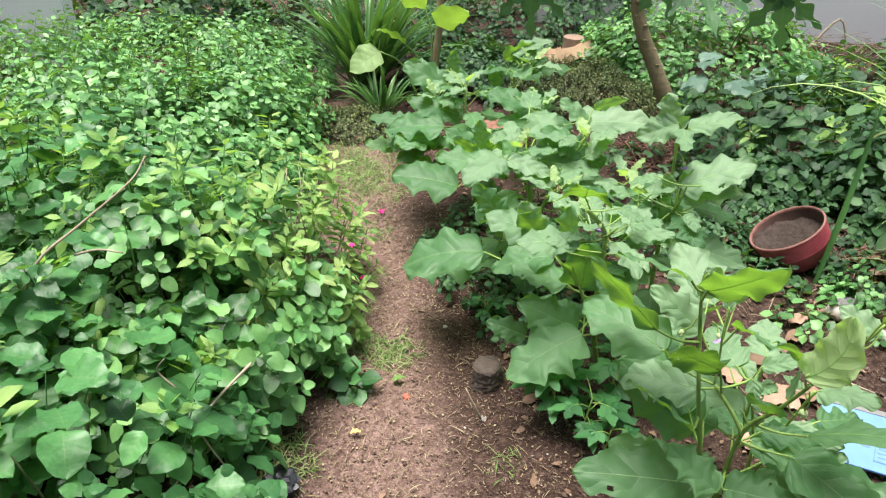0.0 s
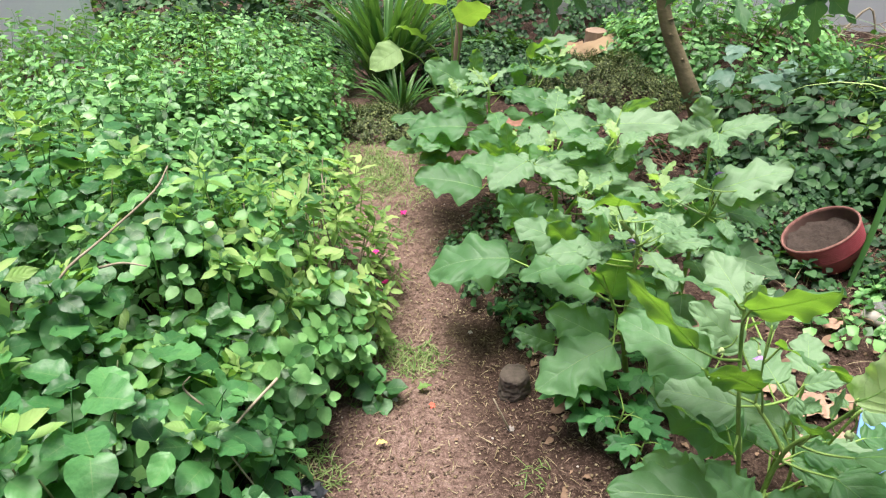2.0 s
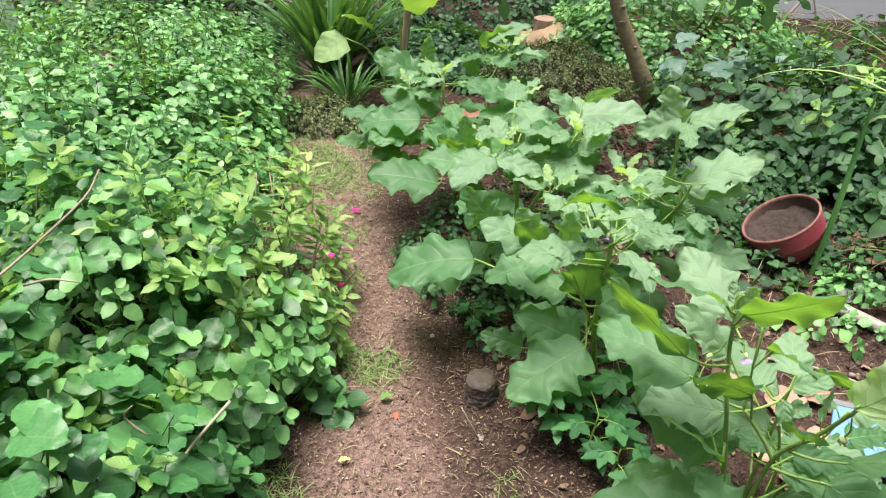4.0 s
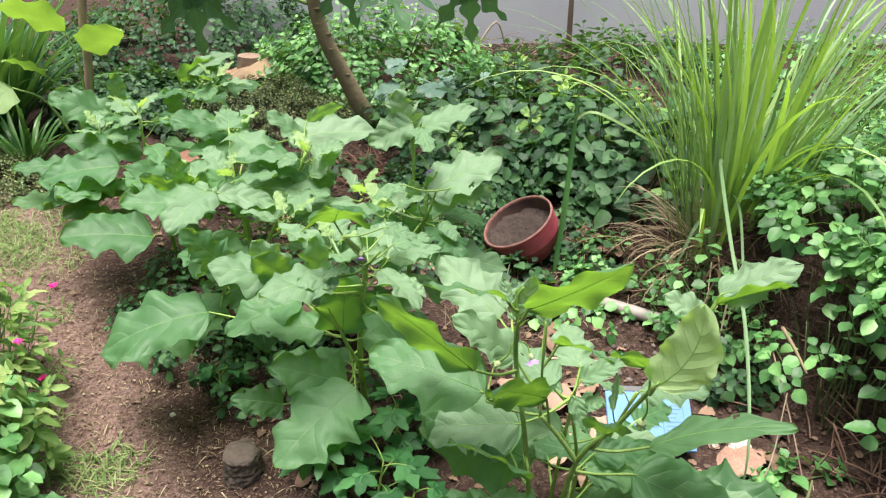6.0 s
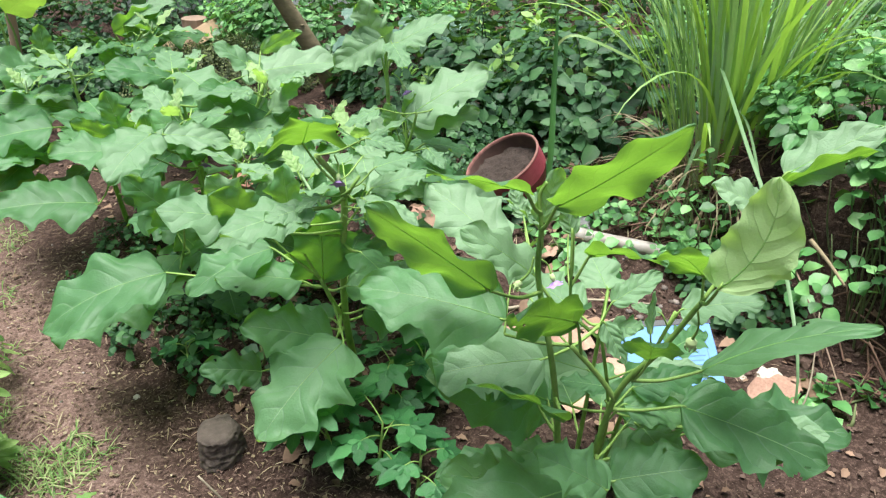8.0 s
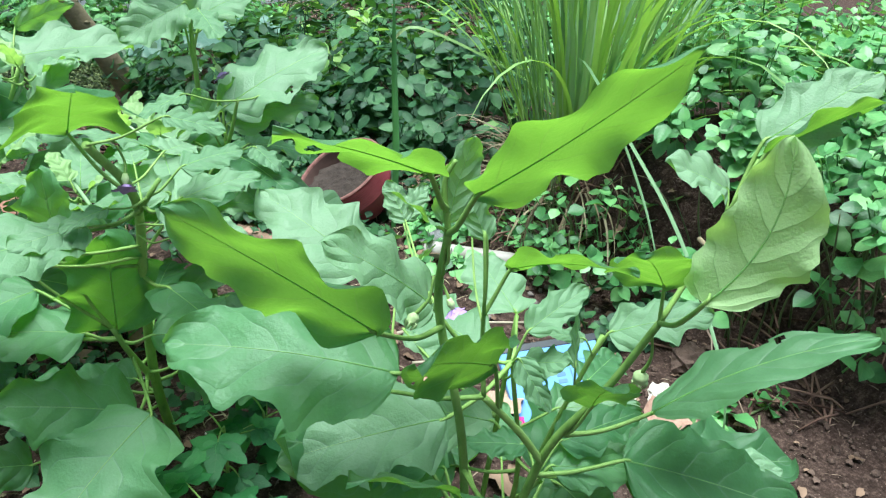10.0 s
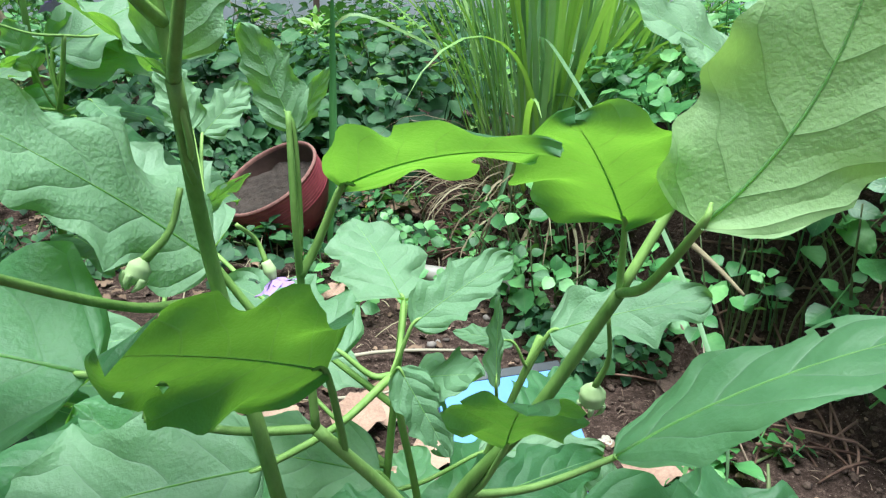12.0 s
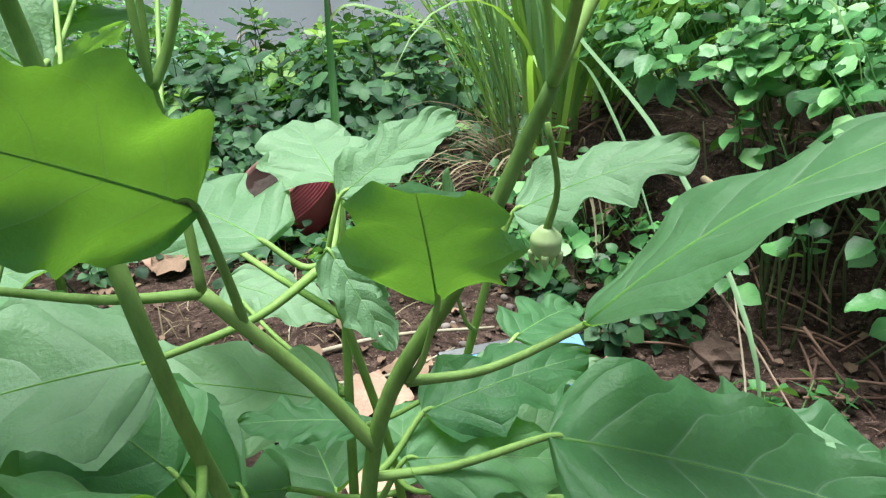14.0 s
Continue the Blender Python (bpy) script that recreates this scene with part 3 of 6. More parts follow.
shrub("flowering_shrub", "yellowish green shrub with slender leaves leaning over the trail", -0.6, 2.24, 0.3, 0.42, 0.64, 120, YELLOWISH, 14, 0.068, 5, 0.1, 0.21, 34, TWIG, group=G1, taper=0.7, fill=0.3, nu=5, stem_seen=0.005)
shrub("leafy_shrub", "spreading bright green shrub with small pointed leaves", -1.66, 2.85, 0.85, 0.75, 0.62, 540, HEDGE, 15, 0.066, 4, 0.13, 0.31, 10, group=G1, nu=3)
shrub("leafy_shrub", "spreading green shrub with small leaves where the trail bends", -1.46, 3.3, 0.55, 0.75, 0.5, 390, HEDGE, 16, 0.066, 4, 0.13, 0.4, 10, group=G1, nu=3)
shrub("leafy_shrub", "spreading bright green shrub with small pointed leaves", -2.6, 3.2, 0.95, 1.0, 0.76, 480, HEDGE, 17, 0.066, 4, 0.13, 0.31, 10, group=G1, nu=3)
shrub("leafy_shrub", "low green shrub in front of the pale wall", -2.3, 4.5, 1.2, 0.7, 0.42, 480, HEDGE, 18, 0.06, 4, 0.13, 0.31, 8, group=G1, nu=3)

shrub("leafy_shrub", "spreading bright green shrub with small pointed leaves", -1.75, 3.85, 0.75, 0.55, 0.56, 420, HEDGE, 19, 0.055, 4, 0.13, 0.31, 8, group=G1, nu=3)

# thicket behind the pot
G2 = "thicket in front of the wall"
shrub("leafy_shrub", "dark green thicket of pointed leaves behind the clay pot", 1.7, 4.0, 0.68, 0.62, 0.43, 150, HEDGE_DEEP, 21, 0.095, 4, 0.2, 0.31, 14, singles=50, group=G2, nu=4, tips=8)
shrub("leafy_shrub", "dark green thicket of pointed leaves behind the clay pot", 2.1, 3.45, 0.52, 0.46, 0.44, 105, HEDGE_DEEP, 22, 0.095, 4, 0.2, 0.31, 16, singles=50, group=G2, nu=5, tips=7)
shrub("leafy_shrub", "green ground creeper with round leaves near the clay pot", 1.35, 3.55, 0.35, 0.3, 0.18, 150, HEDGE_DEEP, 23, 0.05, 3, 0.08, 0.45, 6, group=G2, nu=4)
shrub("leafy_shrub", "bright green bush beside the papaya tree", 1.25, 5.3, 0.8, 0.55, 0.52, 430, HEDGE, 24, 0.068, 4, 0.14, 0.31, 8, group=G2, nu=3)
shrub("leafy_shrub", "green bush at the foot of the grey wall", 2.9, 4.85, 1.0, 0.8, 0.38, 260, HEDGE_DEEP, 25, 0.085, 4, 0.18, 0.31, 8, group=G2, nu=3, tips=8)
shrub("leafy_shrub", "green bush at the foot of the grey wall", 4.0, 4.2, 0.9, 1.0, 0.55, 400, HEDGE, 26, 0.07, 4, 0.13, 0.31, 8, group=G2, nu=3)
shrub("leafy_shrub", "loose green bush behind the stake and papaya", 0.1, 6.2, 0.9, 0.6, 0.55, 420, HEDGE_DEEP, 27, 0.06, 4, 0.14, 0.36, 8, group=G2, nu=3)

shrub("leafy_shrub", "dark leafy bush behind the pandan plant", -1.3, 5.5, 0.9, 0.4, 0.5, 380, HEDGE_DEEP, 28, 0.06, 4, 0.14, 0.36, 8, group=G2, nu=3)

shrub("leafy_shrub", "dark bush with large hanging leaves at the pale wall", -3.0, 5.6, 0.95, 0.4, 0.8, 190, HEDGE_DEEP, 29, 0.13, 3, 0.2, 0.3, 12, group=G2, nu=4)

# thicket on the earth bank
G3 = "thicket on the earth bank"
shrub("leafy_shrub", "green thicket with small oval leaves on an earth bank", 2.35, 2.05, 0.5, 0.42, 0.5, 210, HEDGE, 31, 0.062, 4, 0.13, 0.33, 46, singles=60, base_z=0.27, group=G3, nu=5, fill=0.2, skirt=0.38, nv=2, stem_seen=0.0045)
shrub("leafy_shrub", "green thicket with small oval leaves on an earth bank", 2.15, 1.45, 0.4, 0.4, 0.52, 150, HEDGE, 32, 0.062, 4, 0.13, 0.33, 46, singles=40, base_z=0.25, group=G3, nu=5, fill=0.2, skirt=0.4, nv=2, stem_seen=0.0045)
shrub("leafy_shrub", "green thicket with small oval leaves beside the long grass", 3.1, 2.5, 0.6, 0.6, 0.6, 340, HEDGE, 33, 0.055, 4, 0.13, 0.42, 14, base_z=0.2, group=G3, nu=3)


shrub("leafy_shrub", "sparse leafy stems hanging over the bare earth bank", 1.95, 1.78, 0.2, 0.38, 0.34, 34, HEDGE, 34, 0.052, 3, 0.1, 0.4, 30, base_z=0.12, group=G3, nu=4, fill=0.8, stem_seen=0.0035)
shrub("leafy_shrub", "sparse leafy stems at the foot of the earth bank", 1.82, 2.25, 0.2, 0.22, 0.3, 30, HEDGE, 35, 0.052, 3, 0.1, 0.4, 18, base_z=0.06, group=G3, nu=4, fill=0.8, stem_seen=0.0035)


# ---- strap-leaved clumps ----
def blade_strip(points, widths, normal_up=(0, 0, 1)):
    """A long folded blade along points; arrays with three points across."""
    V, Q, U = [], [], []
    n = len(points)
    for i, p in enumerate(points):
        p = Vector(p)
        way = (Vector(points[min(i + 1, n - 1)]) - Vector(points[max(i - 1, 0)])).normalized()
        side = way.cross(Vector(normal_up))
        side = side.normalized() if side.length > 1e-4 else way.orthogonal().normalized()
        nn = side.cross(way)
        w = widths[i] / 2
        for s in (-1, 0, 1):
            V.append(p + side * s * w + nn * (w * 0.35 * abs(s)))
            U.append((i / (n - 1), 0.5 + s * 0.5))
    for i in range(n - 1):
        for j in range(2):
            a = i * 3 + j
            Q.append((a, a + 3, a + 4, a + 1))
    return V, Q, U


def arching(base, heading, rise, length, width, sag, rng, steps=9, twist=0.0):
    """Points and widths of a blade that rises and then bends over under its own weight."""
    pts, ws = [Vector(base)], [width * 0.7]
    d, pitch = heading, rise
    for i in range(steps):
        f = (i + 1) / steps
        pitch -= sag * f * 2.0 / steps
        step = length / steps
        pts.append(pts[-1] + Vector((math.cos(d) * math.cos(pitch), math.sin(d) * math.cos(pitch), math.sin(pitch))) * step)
        ws.append(width * (0.75 + 0.5 * f if f < 0.5 else max(1.0 - ((f - 0.5) / 0.5) ** 2.2, 0.04)))
        d += twist / steps
    return pts, ws


def clump(name, label, category, at, count, mat, seed, length, width, rise, sag, radius, spread=0.0, parts_named="blade", singles=300, share_mats=(), lean=1.0):
    rng = random.Random(seed)
    root = thing(name, at, label, category)
    stuff = {}
    for i in range(count):
        a = rng.uniform(0, 6.283)
        r = radius * rng.random() ** 0.6
        base = Vector((at[0] + r * math.cos(a), at[1] + r * math.sin(a), at[2]))
        head = a + rng.uniform(-0.6, 0.6)
        mm = mat
        if share_mats and rng.random() < share_mats[1]:
            mm = share_mats[0]
        k = rng.random()
        pts, ws = arching(base, head, rise[0] + (rise[1] - rise[0]) * rng.random() ** lean, length * rng.uniform(0.65, 1.1), width * rng.uniform(0.7, 1.2), rng.uniform(*sag), rng, 10, rng.uniform(-0.4, 0.4))
        V, Q, U = blade_strip(pts, ws)
        part(parts_named, mesh_of(parts_named, V, Q, mm, U), root)
    return root


GRASS_PALE = leaf_material("pale_grass_blade", (0.13, 0.24, 0.11), (0.22, 0.37, 0.18), (0.38, 0.52, 0.32), (0.28, 0.5, 0.08), 0.34, 1, (0.45, 0.55, 0.36), 0.4, 0.5, 30, foot=(0.28, 0.27, 0.18))
lemongrass = clump("lemongrass_clump", "tall bright green lemongrass clump with arching blades", "grass", (2.06, 2.6, 0.05), 190, GRASS, 41, 1.35, 0.0145, (1.1, 1.57), (0.05, 1.1), 0.17, share_mats=(GRASS_PALE, 0.5), lean=0.5)


def bent_blades(parent, at, count, seed):
    """Old outer blades that rise and then fold over."""
    rng = random.Random(seed)
    for k in range(count):
        a = rng.uniform(0, 6.283)
        base = Vector(at) + Vector((math.cos(a), math.sin(a), 0)) * 0.13
        pts, ws = arching(base, a + rng.uniform(-0.4, 0.4), rng.uniform(1.3, 1.5), rng.uniform(1.0, 1.4), rng.uniform(0.012, 0.017), rng.uniform(1.6, 2.6), rng, 14, rng.uniform(-0.5, 0.5))
        V, Q, U = blade_strip(pts, ws)
        part("blade", mesh_of("blade", V, Q, GRASS, U), parent)


bent_blades(lemongrass, (2.06, 2.6, 0.05), 15, 45)
clump("dry_grass_skirt", "dry straw blades drooping round the lemongrass foot", "grass", (2.03, 2.54, 0.05), 150, DRYGRASS, 42, 0.55, 0.007, (0.7, 1.5), (1.2, 2.8), 0.15)
clump("pandan_plant", "dark green pandan plant with long strap leaves", "plant", (-0.95, 4.8, 0.0), 150, PANDAN, 43, 0.86, 0.034, (0.75, 1.5), (0.1, 0.9), 0.11, parts_named="leaf")
clump("small_pandan_plant", "young green pandan plant with narrow arching leaves", "plant", (-0.72, 4.25, 0.0), 48, PANDAN, 44, 0.42, 0.02, (0.45, 1.45), (0.3, 1.4), 0.05, parts_named="leaf")


# ---- egg plants ----
def egg_shape(u, s, lobes, ph):
    """Half the width of a blunt, wavy-lobed egg plant leaf at u along its rib."""
    if u <= 0 or u >= 1:
        return 0.0
    w = (1 - (1 - u / 0.34) ** 2) ** 0.5 if u < 0.34 else (1 - ((u - 0.34) / 0.66) ** 2.3) ** 0.72
    k = abs(math.sin(math.pi * (u * 3.1 + ph + (0.33 if s > 0 else 0.0))))
    bay = lobes * k ** 0.95 * min(max((u - 0.08) * 5, 0), 1) * min((1 - u) * 5, 1)
    tooth = abs(math.sin(math.pi * (u * 7.3 + ph * 3.7 + (0.4 if s > 0 else 0.0))))
    return w * (1 - bay) * (1.02 - 0.085 * tooth * min((1 - u) * 6, 1)) * (1 + 0.02 * math.sin(u * 41 + ph * 9 + s))


VEIN = leaf_material("leaf_vein", (0.3, 0.5, 0.23), (0.34, 0.53, 0.27), (0.38, 0.56, 0.3), (0.5, 0.8, 0.12), 0.72, 1, (0.3, 0.5, 0.2), 0.0, 0.5, 60)
leaf_rng = random.Random(77)
STEMS = {}


def egg_plant(name, at, label, stems):
    """A plant with its woody and green stems, each a line of points that thins towards its tip."""
    root = thing(name, at, label, "plant", "egg plants in the bed")
    STEMS[root] = []
    for pts, r0, r1 in stems:
        n = len(pts)
        radii = [r0 + (r1 - r0) * i / (n - 1) for i in range(n)]
        me = tube_mesh("stem", pts, radii, GREEN_STEM, 10, 8, 0.06, leaf_rng)
        part("stem", me, root)
        for a, b in zip(pts, pts[1:]):
            for k in range(8):
                STEMS[root].append(Vector(a).lerp(Vector(b), k / 8))
        STEMS[root].append(Vector(pts[-1]))
    return root


def blade(plant, base, tip, w, up, arch, mat, holes=None, join=None, bow=0.0, fold=None, lobes=None):
    """One egg plant leaf from its stalk end to its tip; up is where its upper side faces."""
    r = leaf_rng
    base, tip = Vector(base), Vector(tip)
    ph, depth = r.random(), r.uniform(0.2, 0.42)
    lobes = depth if lobes is None else lobes
    nu, nv = 44, 9
    v, f, uv = leaf_grid(nu, nv, w * 0.9 * r.uniform(0.95, 1.08), lambda u, s: egg_shape(u, s, lobes, ph), arch, r.uniform(0.03, 0.34) if fold is None else fold, 0.12, r, 0.1)
    v = [(p[0], p[1] + bow * 4 * p[0] * (1 - p[0]), p[2]) for p in v]
    chewed = holes if holes is not None else (r.random() < 0.3)
    if chewed:
        wide = 2 * nv
        for _ in range(r.choice((1, 2, 3))):
            a, side, size = r.uniform(0.45, 0.92), r.choice((-1, 1)), r.uniform(0.02, 0.05)
            b = side * r.uniform(0.6, 1.0)
            f = [q for k, q in enumerate(f) if ((k // wide) / nu - a) ** 2 + ((((k % wide) + 0.5) / nv - 1 - b) * w) ** 2 > size * size]
    ob = part("leaf", mesh_of("leaf", v, f, mat, uv), plant)
    ob.matrix_basis = aim(base, tip, up)
    row = 2 * nv + 1
    pts = [Vector(v[i * row + nv]) for i in range(0, nu, 4)]
    VV, FF = tube(pts, [0.0058 - 0.0048 * i / (len(pts) - 1) for i in range(len(pts))], 5, 1)
    rib = new("midrib", mesh_of("midrib", VV, FF, VEIN))
    rib.parent = ob
    way = (tip - base).normalized()
    foot = Vector(join) if join else min(STEMS[plant], key=lambda q: (q - (base - way * 0.05 - Vector((0, 0, 0.03)))).length)
    thick = min(0.0034, 0.001 + 0.014 * (tip - base).length)
    mid = foot.lerp(base, 0.5) + Vector((0, 0, -0.008)) + way * -0.004
    part("petiole", tube_mesh("petiole", [foot, mid, base, base + way * 0.012], [thick, thick * 0.85, thick * 0.7, thick * 0.25], GREEN_STEM, 6, 5), ob)
    return ob


def flower(at, down, size, plant_label, rng):
    """A nodding lilac bloom: calyx, five petals and a short stalk."""
    root = thing("eggplant_flower", at, plant_label, "flower")
    at, d = Vector(at), Vector(down).normalized()
    side = d.orthogonal().normalized()
    part("stalk", tube_mesh("stalk", [at - d * size * 1.6 + side * size * 0.8, at - d * size * 0.9, at], [0.0016, 0.0016, 0.002], GREEN_STEM, 5, 4), root)
    part("calyx", tube_mesh("calyx", [at - d * size * 0.1, at + d * size * 0.25, at + d * size * 0.6], [size * 0.16, size * 0.24, size * 0.1], CALYX, 8, 3), root)
    for k in range(5):
        w = (Matrix.Rotation(k * 1.2566, 3, d) @ side).normalized()
        v, f, uv = leaf_grid(4, 1, 0.42, lambda u, s: ovate(u), 0.05, 0.2, 0.1, rng)
        ob = part("petal", mesh_of("petal", v, f, LILAC, uv), root)
        ob.matrix_basis = aim(at + d * size * 0.5, at + d * size * 0.9 + w * size * 0.8, d, size * 0.9)
    return root


def fruit_bud(at, top, size, label):
    root = thing("eggplant_bud", at, label, "flower bud")
    at, top = Vector(at), Vector(top)
    d = (at - top).normalized()
    part("stalk", tube_mesh("stalk", [top, top.lerp(at, 0.5) + Vector((0.004, -0.004, 0)), at - d * size * 0.4], [0.0016, 0.0018, 0.0026], GREEN_STEM, 6, 4), root)
    part("bud", tube_mesh("bud", [at - d * size * 0.55, at - d * size * 0.2, at + d * size * 0.25, at + d * size * 0.6], [size * 0.2, size * 0.5, size * 0.48, size * 0.12], CALYX, 10, 4), root)
    side = d.orthogonal().normalized()
    for k in range(5):
        w = Matrix.Rotation(k * 1.2566, 3, d) @ side
        part("sepal", tube_mesh("sepal", [at + d * size * 0.2 + w * size * 0.45, at + d * size * 0.55 + w * size * 0.42, at + d * size * 0.9 + w * size * 0.22], [0.0022, 0.0018, 0.0004], CALYX, 5, 3), root)
    return root


front_plant = egg_plant("eggplant_plant", (0.8, 1.45, 0), "tall egg plant with pale lobed leaves and green stems", [
    ([(0.79, 1.49, -0.02), (0.765, 1.45, 0.3), (0.718, 1.41, 0.527), (0.694, 1.436, 0.692), (0.672, 1.398, 0.802)], 0.00608, 0.004),
    ([(0.81, 1.46, -0.02), (0.82, 1.43, 0.22), (0.822, 1.384, 0.466), (0.863, 1.345, 0.58), (0.899, 1.32, 0.676)], 0.00624, 0.004),
    ([(0.822, 1.384, 0.462), (0.79, 1.394, 0.515), (0.743, 1.409, 0.577)], 0.00496, 0.004),
    ([(0.743, 1.409, 0.577), (0.742, 1.42, 0.65), (0.735, 1.415, 0.714), (0.738, 1.428, 0.775)], 0.00288, 0.0016),
    ([(0.899, 1.32, 0.676), (0.95, 1.318, 0.76), (0.985, 1.31, 0.85)], 0.00336, 0.0024),
    ([(0.672, 1.398, 0.802), (0.668, 1.402, 0.85), (0.675, 1.398, 0.872)], 0.0032, 0.002),
    ([(0.743, 1.409, 0.577), (0.70, 1.43, 0.578), (0.654, 1.46, 0.585)], 0.0032, 0.0024),
])
second_plant = egg_plant("eggplant_plant", (0.9, 1.56, 0), "slender young egg plant with pale soft leaves", [
    ([(0.87, 1.56, -0.02), (0.868, 1.53, 0.3), (0.872, 1.512, 0.582)], 0.0055, 0.003),
    ([(0.9, 1.56, -0.02), (0.9, 1.5, 0.28), (0.84, 1.475, 0.545)], 0.005, 0.003),
    ([(0.92, 1.55, -0.02), (0.935, 1.5, 0.3), (0.97, 1.45, 0.555)], 0.005, 0.003),
])
middle_plant = egg_plant("eggplant_plant", (0.55, 2.1, 0), "broad egg plant with large drooping lobed leaves", [
    ([(0.56, 2.12, -0.02), (0.52, 2.04, 0.25), (0.51, 1.95, 0.5), (0.5, 1.86, 0.68), (0.44, 1.76, 0.8)], 0.01, 0.005),
    ([(0.52, 2.04, 0.25), (0.48, 1.98, 0.36), (0.455, 1.95, 0.44)], 0.006, 0.004),
    ([(0.5, 1.86, 0.66), (0.53, 1.845, 0.71)], 0.004, 0.003),
])
tall_plant = egg_plant("eggplant_plant", (0.74, 2.42, 0), "tall egg plant with pale top leaves and lilac flowers", [
    ([(0.74, 2.42, -0.02), (0.73, 2.36, 0.3), (0.722, 2.3, 0.55), (0.72, 2.3, 0.82)], 0.009, 0.004),
    ([(0.725, 2.31, 0.5), (0.735, 2.2, 0.6), (0.745, 2.15, 0.7)], 0.005, 0.003),
])
broad_plant = egg_plant("eggplant_plant", (0.27, 2.62, 0), "wide egg plant with dense grey green leaves", [
    ([(0.27, 2.62, -0.02), (0.27, 2.55, 0.3), (0.26, 2.5, 0.52), (0.22, 2.42, 0.66)], 0.01, 0.004),
    ([(0.27, 2.55, 0.28), (0.36, 2.48, 0.5), (0.45, 2.43, 0.73)], 0.007, 0.004),
    ([(0.26, 2.52, 0.45), (0.24, 2.62, 0.6), (0.24, 2.66, 0.7)], 0.005, 0.003),
    ([(0.27, 2.56, 0.2), (0.22, 2.45, 0.28), (0.18, 2.35, 0.33)], 0.006, 0.004),
])
trailside_plant = egg_plant("eggplant_plant", (0.0, 3.15, 0), "egg plant with long grey green leaves over the trail", [
    ([(0.0, 3.15, -0.02), (-0.02, 3.12, 0.3), (-0.05, 3.12, 0.5), (-0.06, 3.14, 0.62)], 0.009, 0.004),
    ([(-0.02, 3.12, 0.25), (-0.12, 3.12, 0.36), (-0.28, 3.2, 0.4)], 0.006, 0.004),
])
inner_plant = egg_plant("eggplant_plant", (0.27, 3.04, 0), "egg plant with rounded leaves in the middle of the row", [
    ([(0.27, 3.04, -0.02), (0.26, 3.02, 0.25), (0.255, 3.0, 0.42), (0.25, 2.99, 0.58)], 0.008, 0.004),
])
far_plant = egg_plant("eggplant_plant", (0.11, 3.7, 0), "egg plant with broad leaves beside the herb patch", [
    ([(0.11, 3.7, -0.02), (0.11, 3.66, 0.3), (0.12, 3.6, 0.52), (0.16, 3.5, 0.62)], 0.008, 0.004),
])

blade(front_plant, (0.669, 1.358, 0.855), (0.763, 1.238, 0.996), 0.32, (0.3, 0.75, 0.7), -0.02, EGG, fold=0.05, lobes=0.2)
blade(front_plant, (0.632, 1.372, 0.876), (0.480, 1.315, 0.952), 0.26, (0.2, 0.4, 1), 0.02, EGG, fold=0.1)
blade(front_plant, (0.592, 1.383, 0.730), (0.438, 1.440, 0.860), 0.36, (0.22, 0.74, 0.7), 0.01, EGG, fold=0.02, lobes=0.25)
blade(front_plant, (0.622, 1.392, 0.668), (0.445, 1.535, 0.675), 0.36, (-0.15, -0.45, 1), 0.06, EGG, lobes=0.32)
blade(front_plant, (0.700, 1.460, 0.683), (0.578, 1.457, 0.790), 0.34, (-0.2, -0.6, 1), 0.04, EGG_YOUNG)
blade(front_plant, (0.744, 1.397, 0.627), (0.620, 1.360, 0.697), 0.46, (0.11, 0.93, 0.34), 0.03, EGG, fold=0.12, lobes=0.25)
blade(front_plant, (0.844, 1.343, 0.567), (0.797, 1.282, 0.657), 0.44, (0.35, 0.55, 0.55), 0.04, EGG)
# pale material here paints in the sky sheen on the leaf's underside
blade(front_plant, (0.853, 1.246, 0.756), (0.892, 1.230, 0.915), 0.34, (0.72, 0.48, 0.42), 0.03, EGG_PALE, bow=0.13, lobes=0.1)
blade(front_plant, (0.893, 1.320, 0.722), (0.800, 1.279, 0.800), 0.44, (0.5, 0.6, 0.6), 0.05, EGG)
blade(front_plant, (0.759, 1.407, 0.736), (0.785, 1.270, 0.790), 0.26, (0.5, 0.5, 1), 0.06, EGG)
blade(front_plant, (0.740, 1.425, 0.765), (0.722, 1.448, 0.818), 0.3, (0.4, 0.8, 0.4), 0.04, EGG_YOUNG)
blade(front_plant, (0.672, 1.400, 0.810), (0.694, 1.398, 0.891), 0.3, (0.3, 0.7, 0.5), 0.04, EGG_YOUNG)
blade(front_plant, (0.672, 1.400, 0.800), (0.635, 1.450, 0.833), 0.32, (0.1, 0.5, 0.8), 0.03, EGG_YOUNG)
blade(front_plant, (0.975, 1.300, 0.860), (1.075, 1.250, 0.915), 0.36, (0.5, 0.6, 1), 0.03, EGG)
blade(front_plant, (0.990, 1.315, 0.865), (1.100, 1.275, 0.935), 0.34, (-0.3, -0.5, 1), 0.03, EGG_YOUNG)
blade(front_plant, (1.000, 1.345, 0.800), (0.925, 1.375, 0.835), 0.42, (-0.2, -0.6, 1), 0.03, EGG_YOUNG)
blade(front_plant, (0.932, 1.325, 0.534), (1.105, 1.188, 0.668), 0.2, (-0.1, 0, 1), 0.07, EGG, lobes=0.12)
blade(front_plant, (0.918, 1.338, 0.455), (1.108, 1.199, 0.385), 0.33, (-0.2, -0.3, 1), 0.04, EGG)
blade(front_plant, (0.723, 1.477, 0.424), (0.626, 1.557, 0.543), 0.46, (-0.2, -0.4, 1), 0.03, EGG)
blade(front_plant, (0.768, 1.487, 0.745), (0.789, 1.481, 0.785), 0.2, (0.2, 0.9, 0.2), 0.02, EGG_YOUNG)
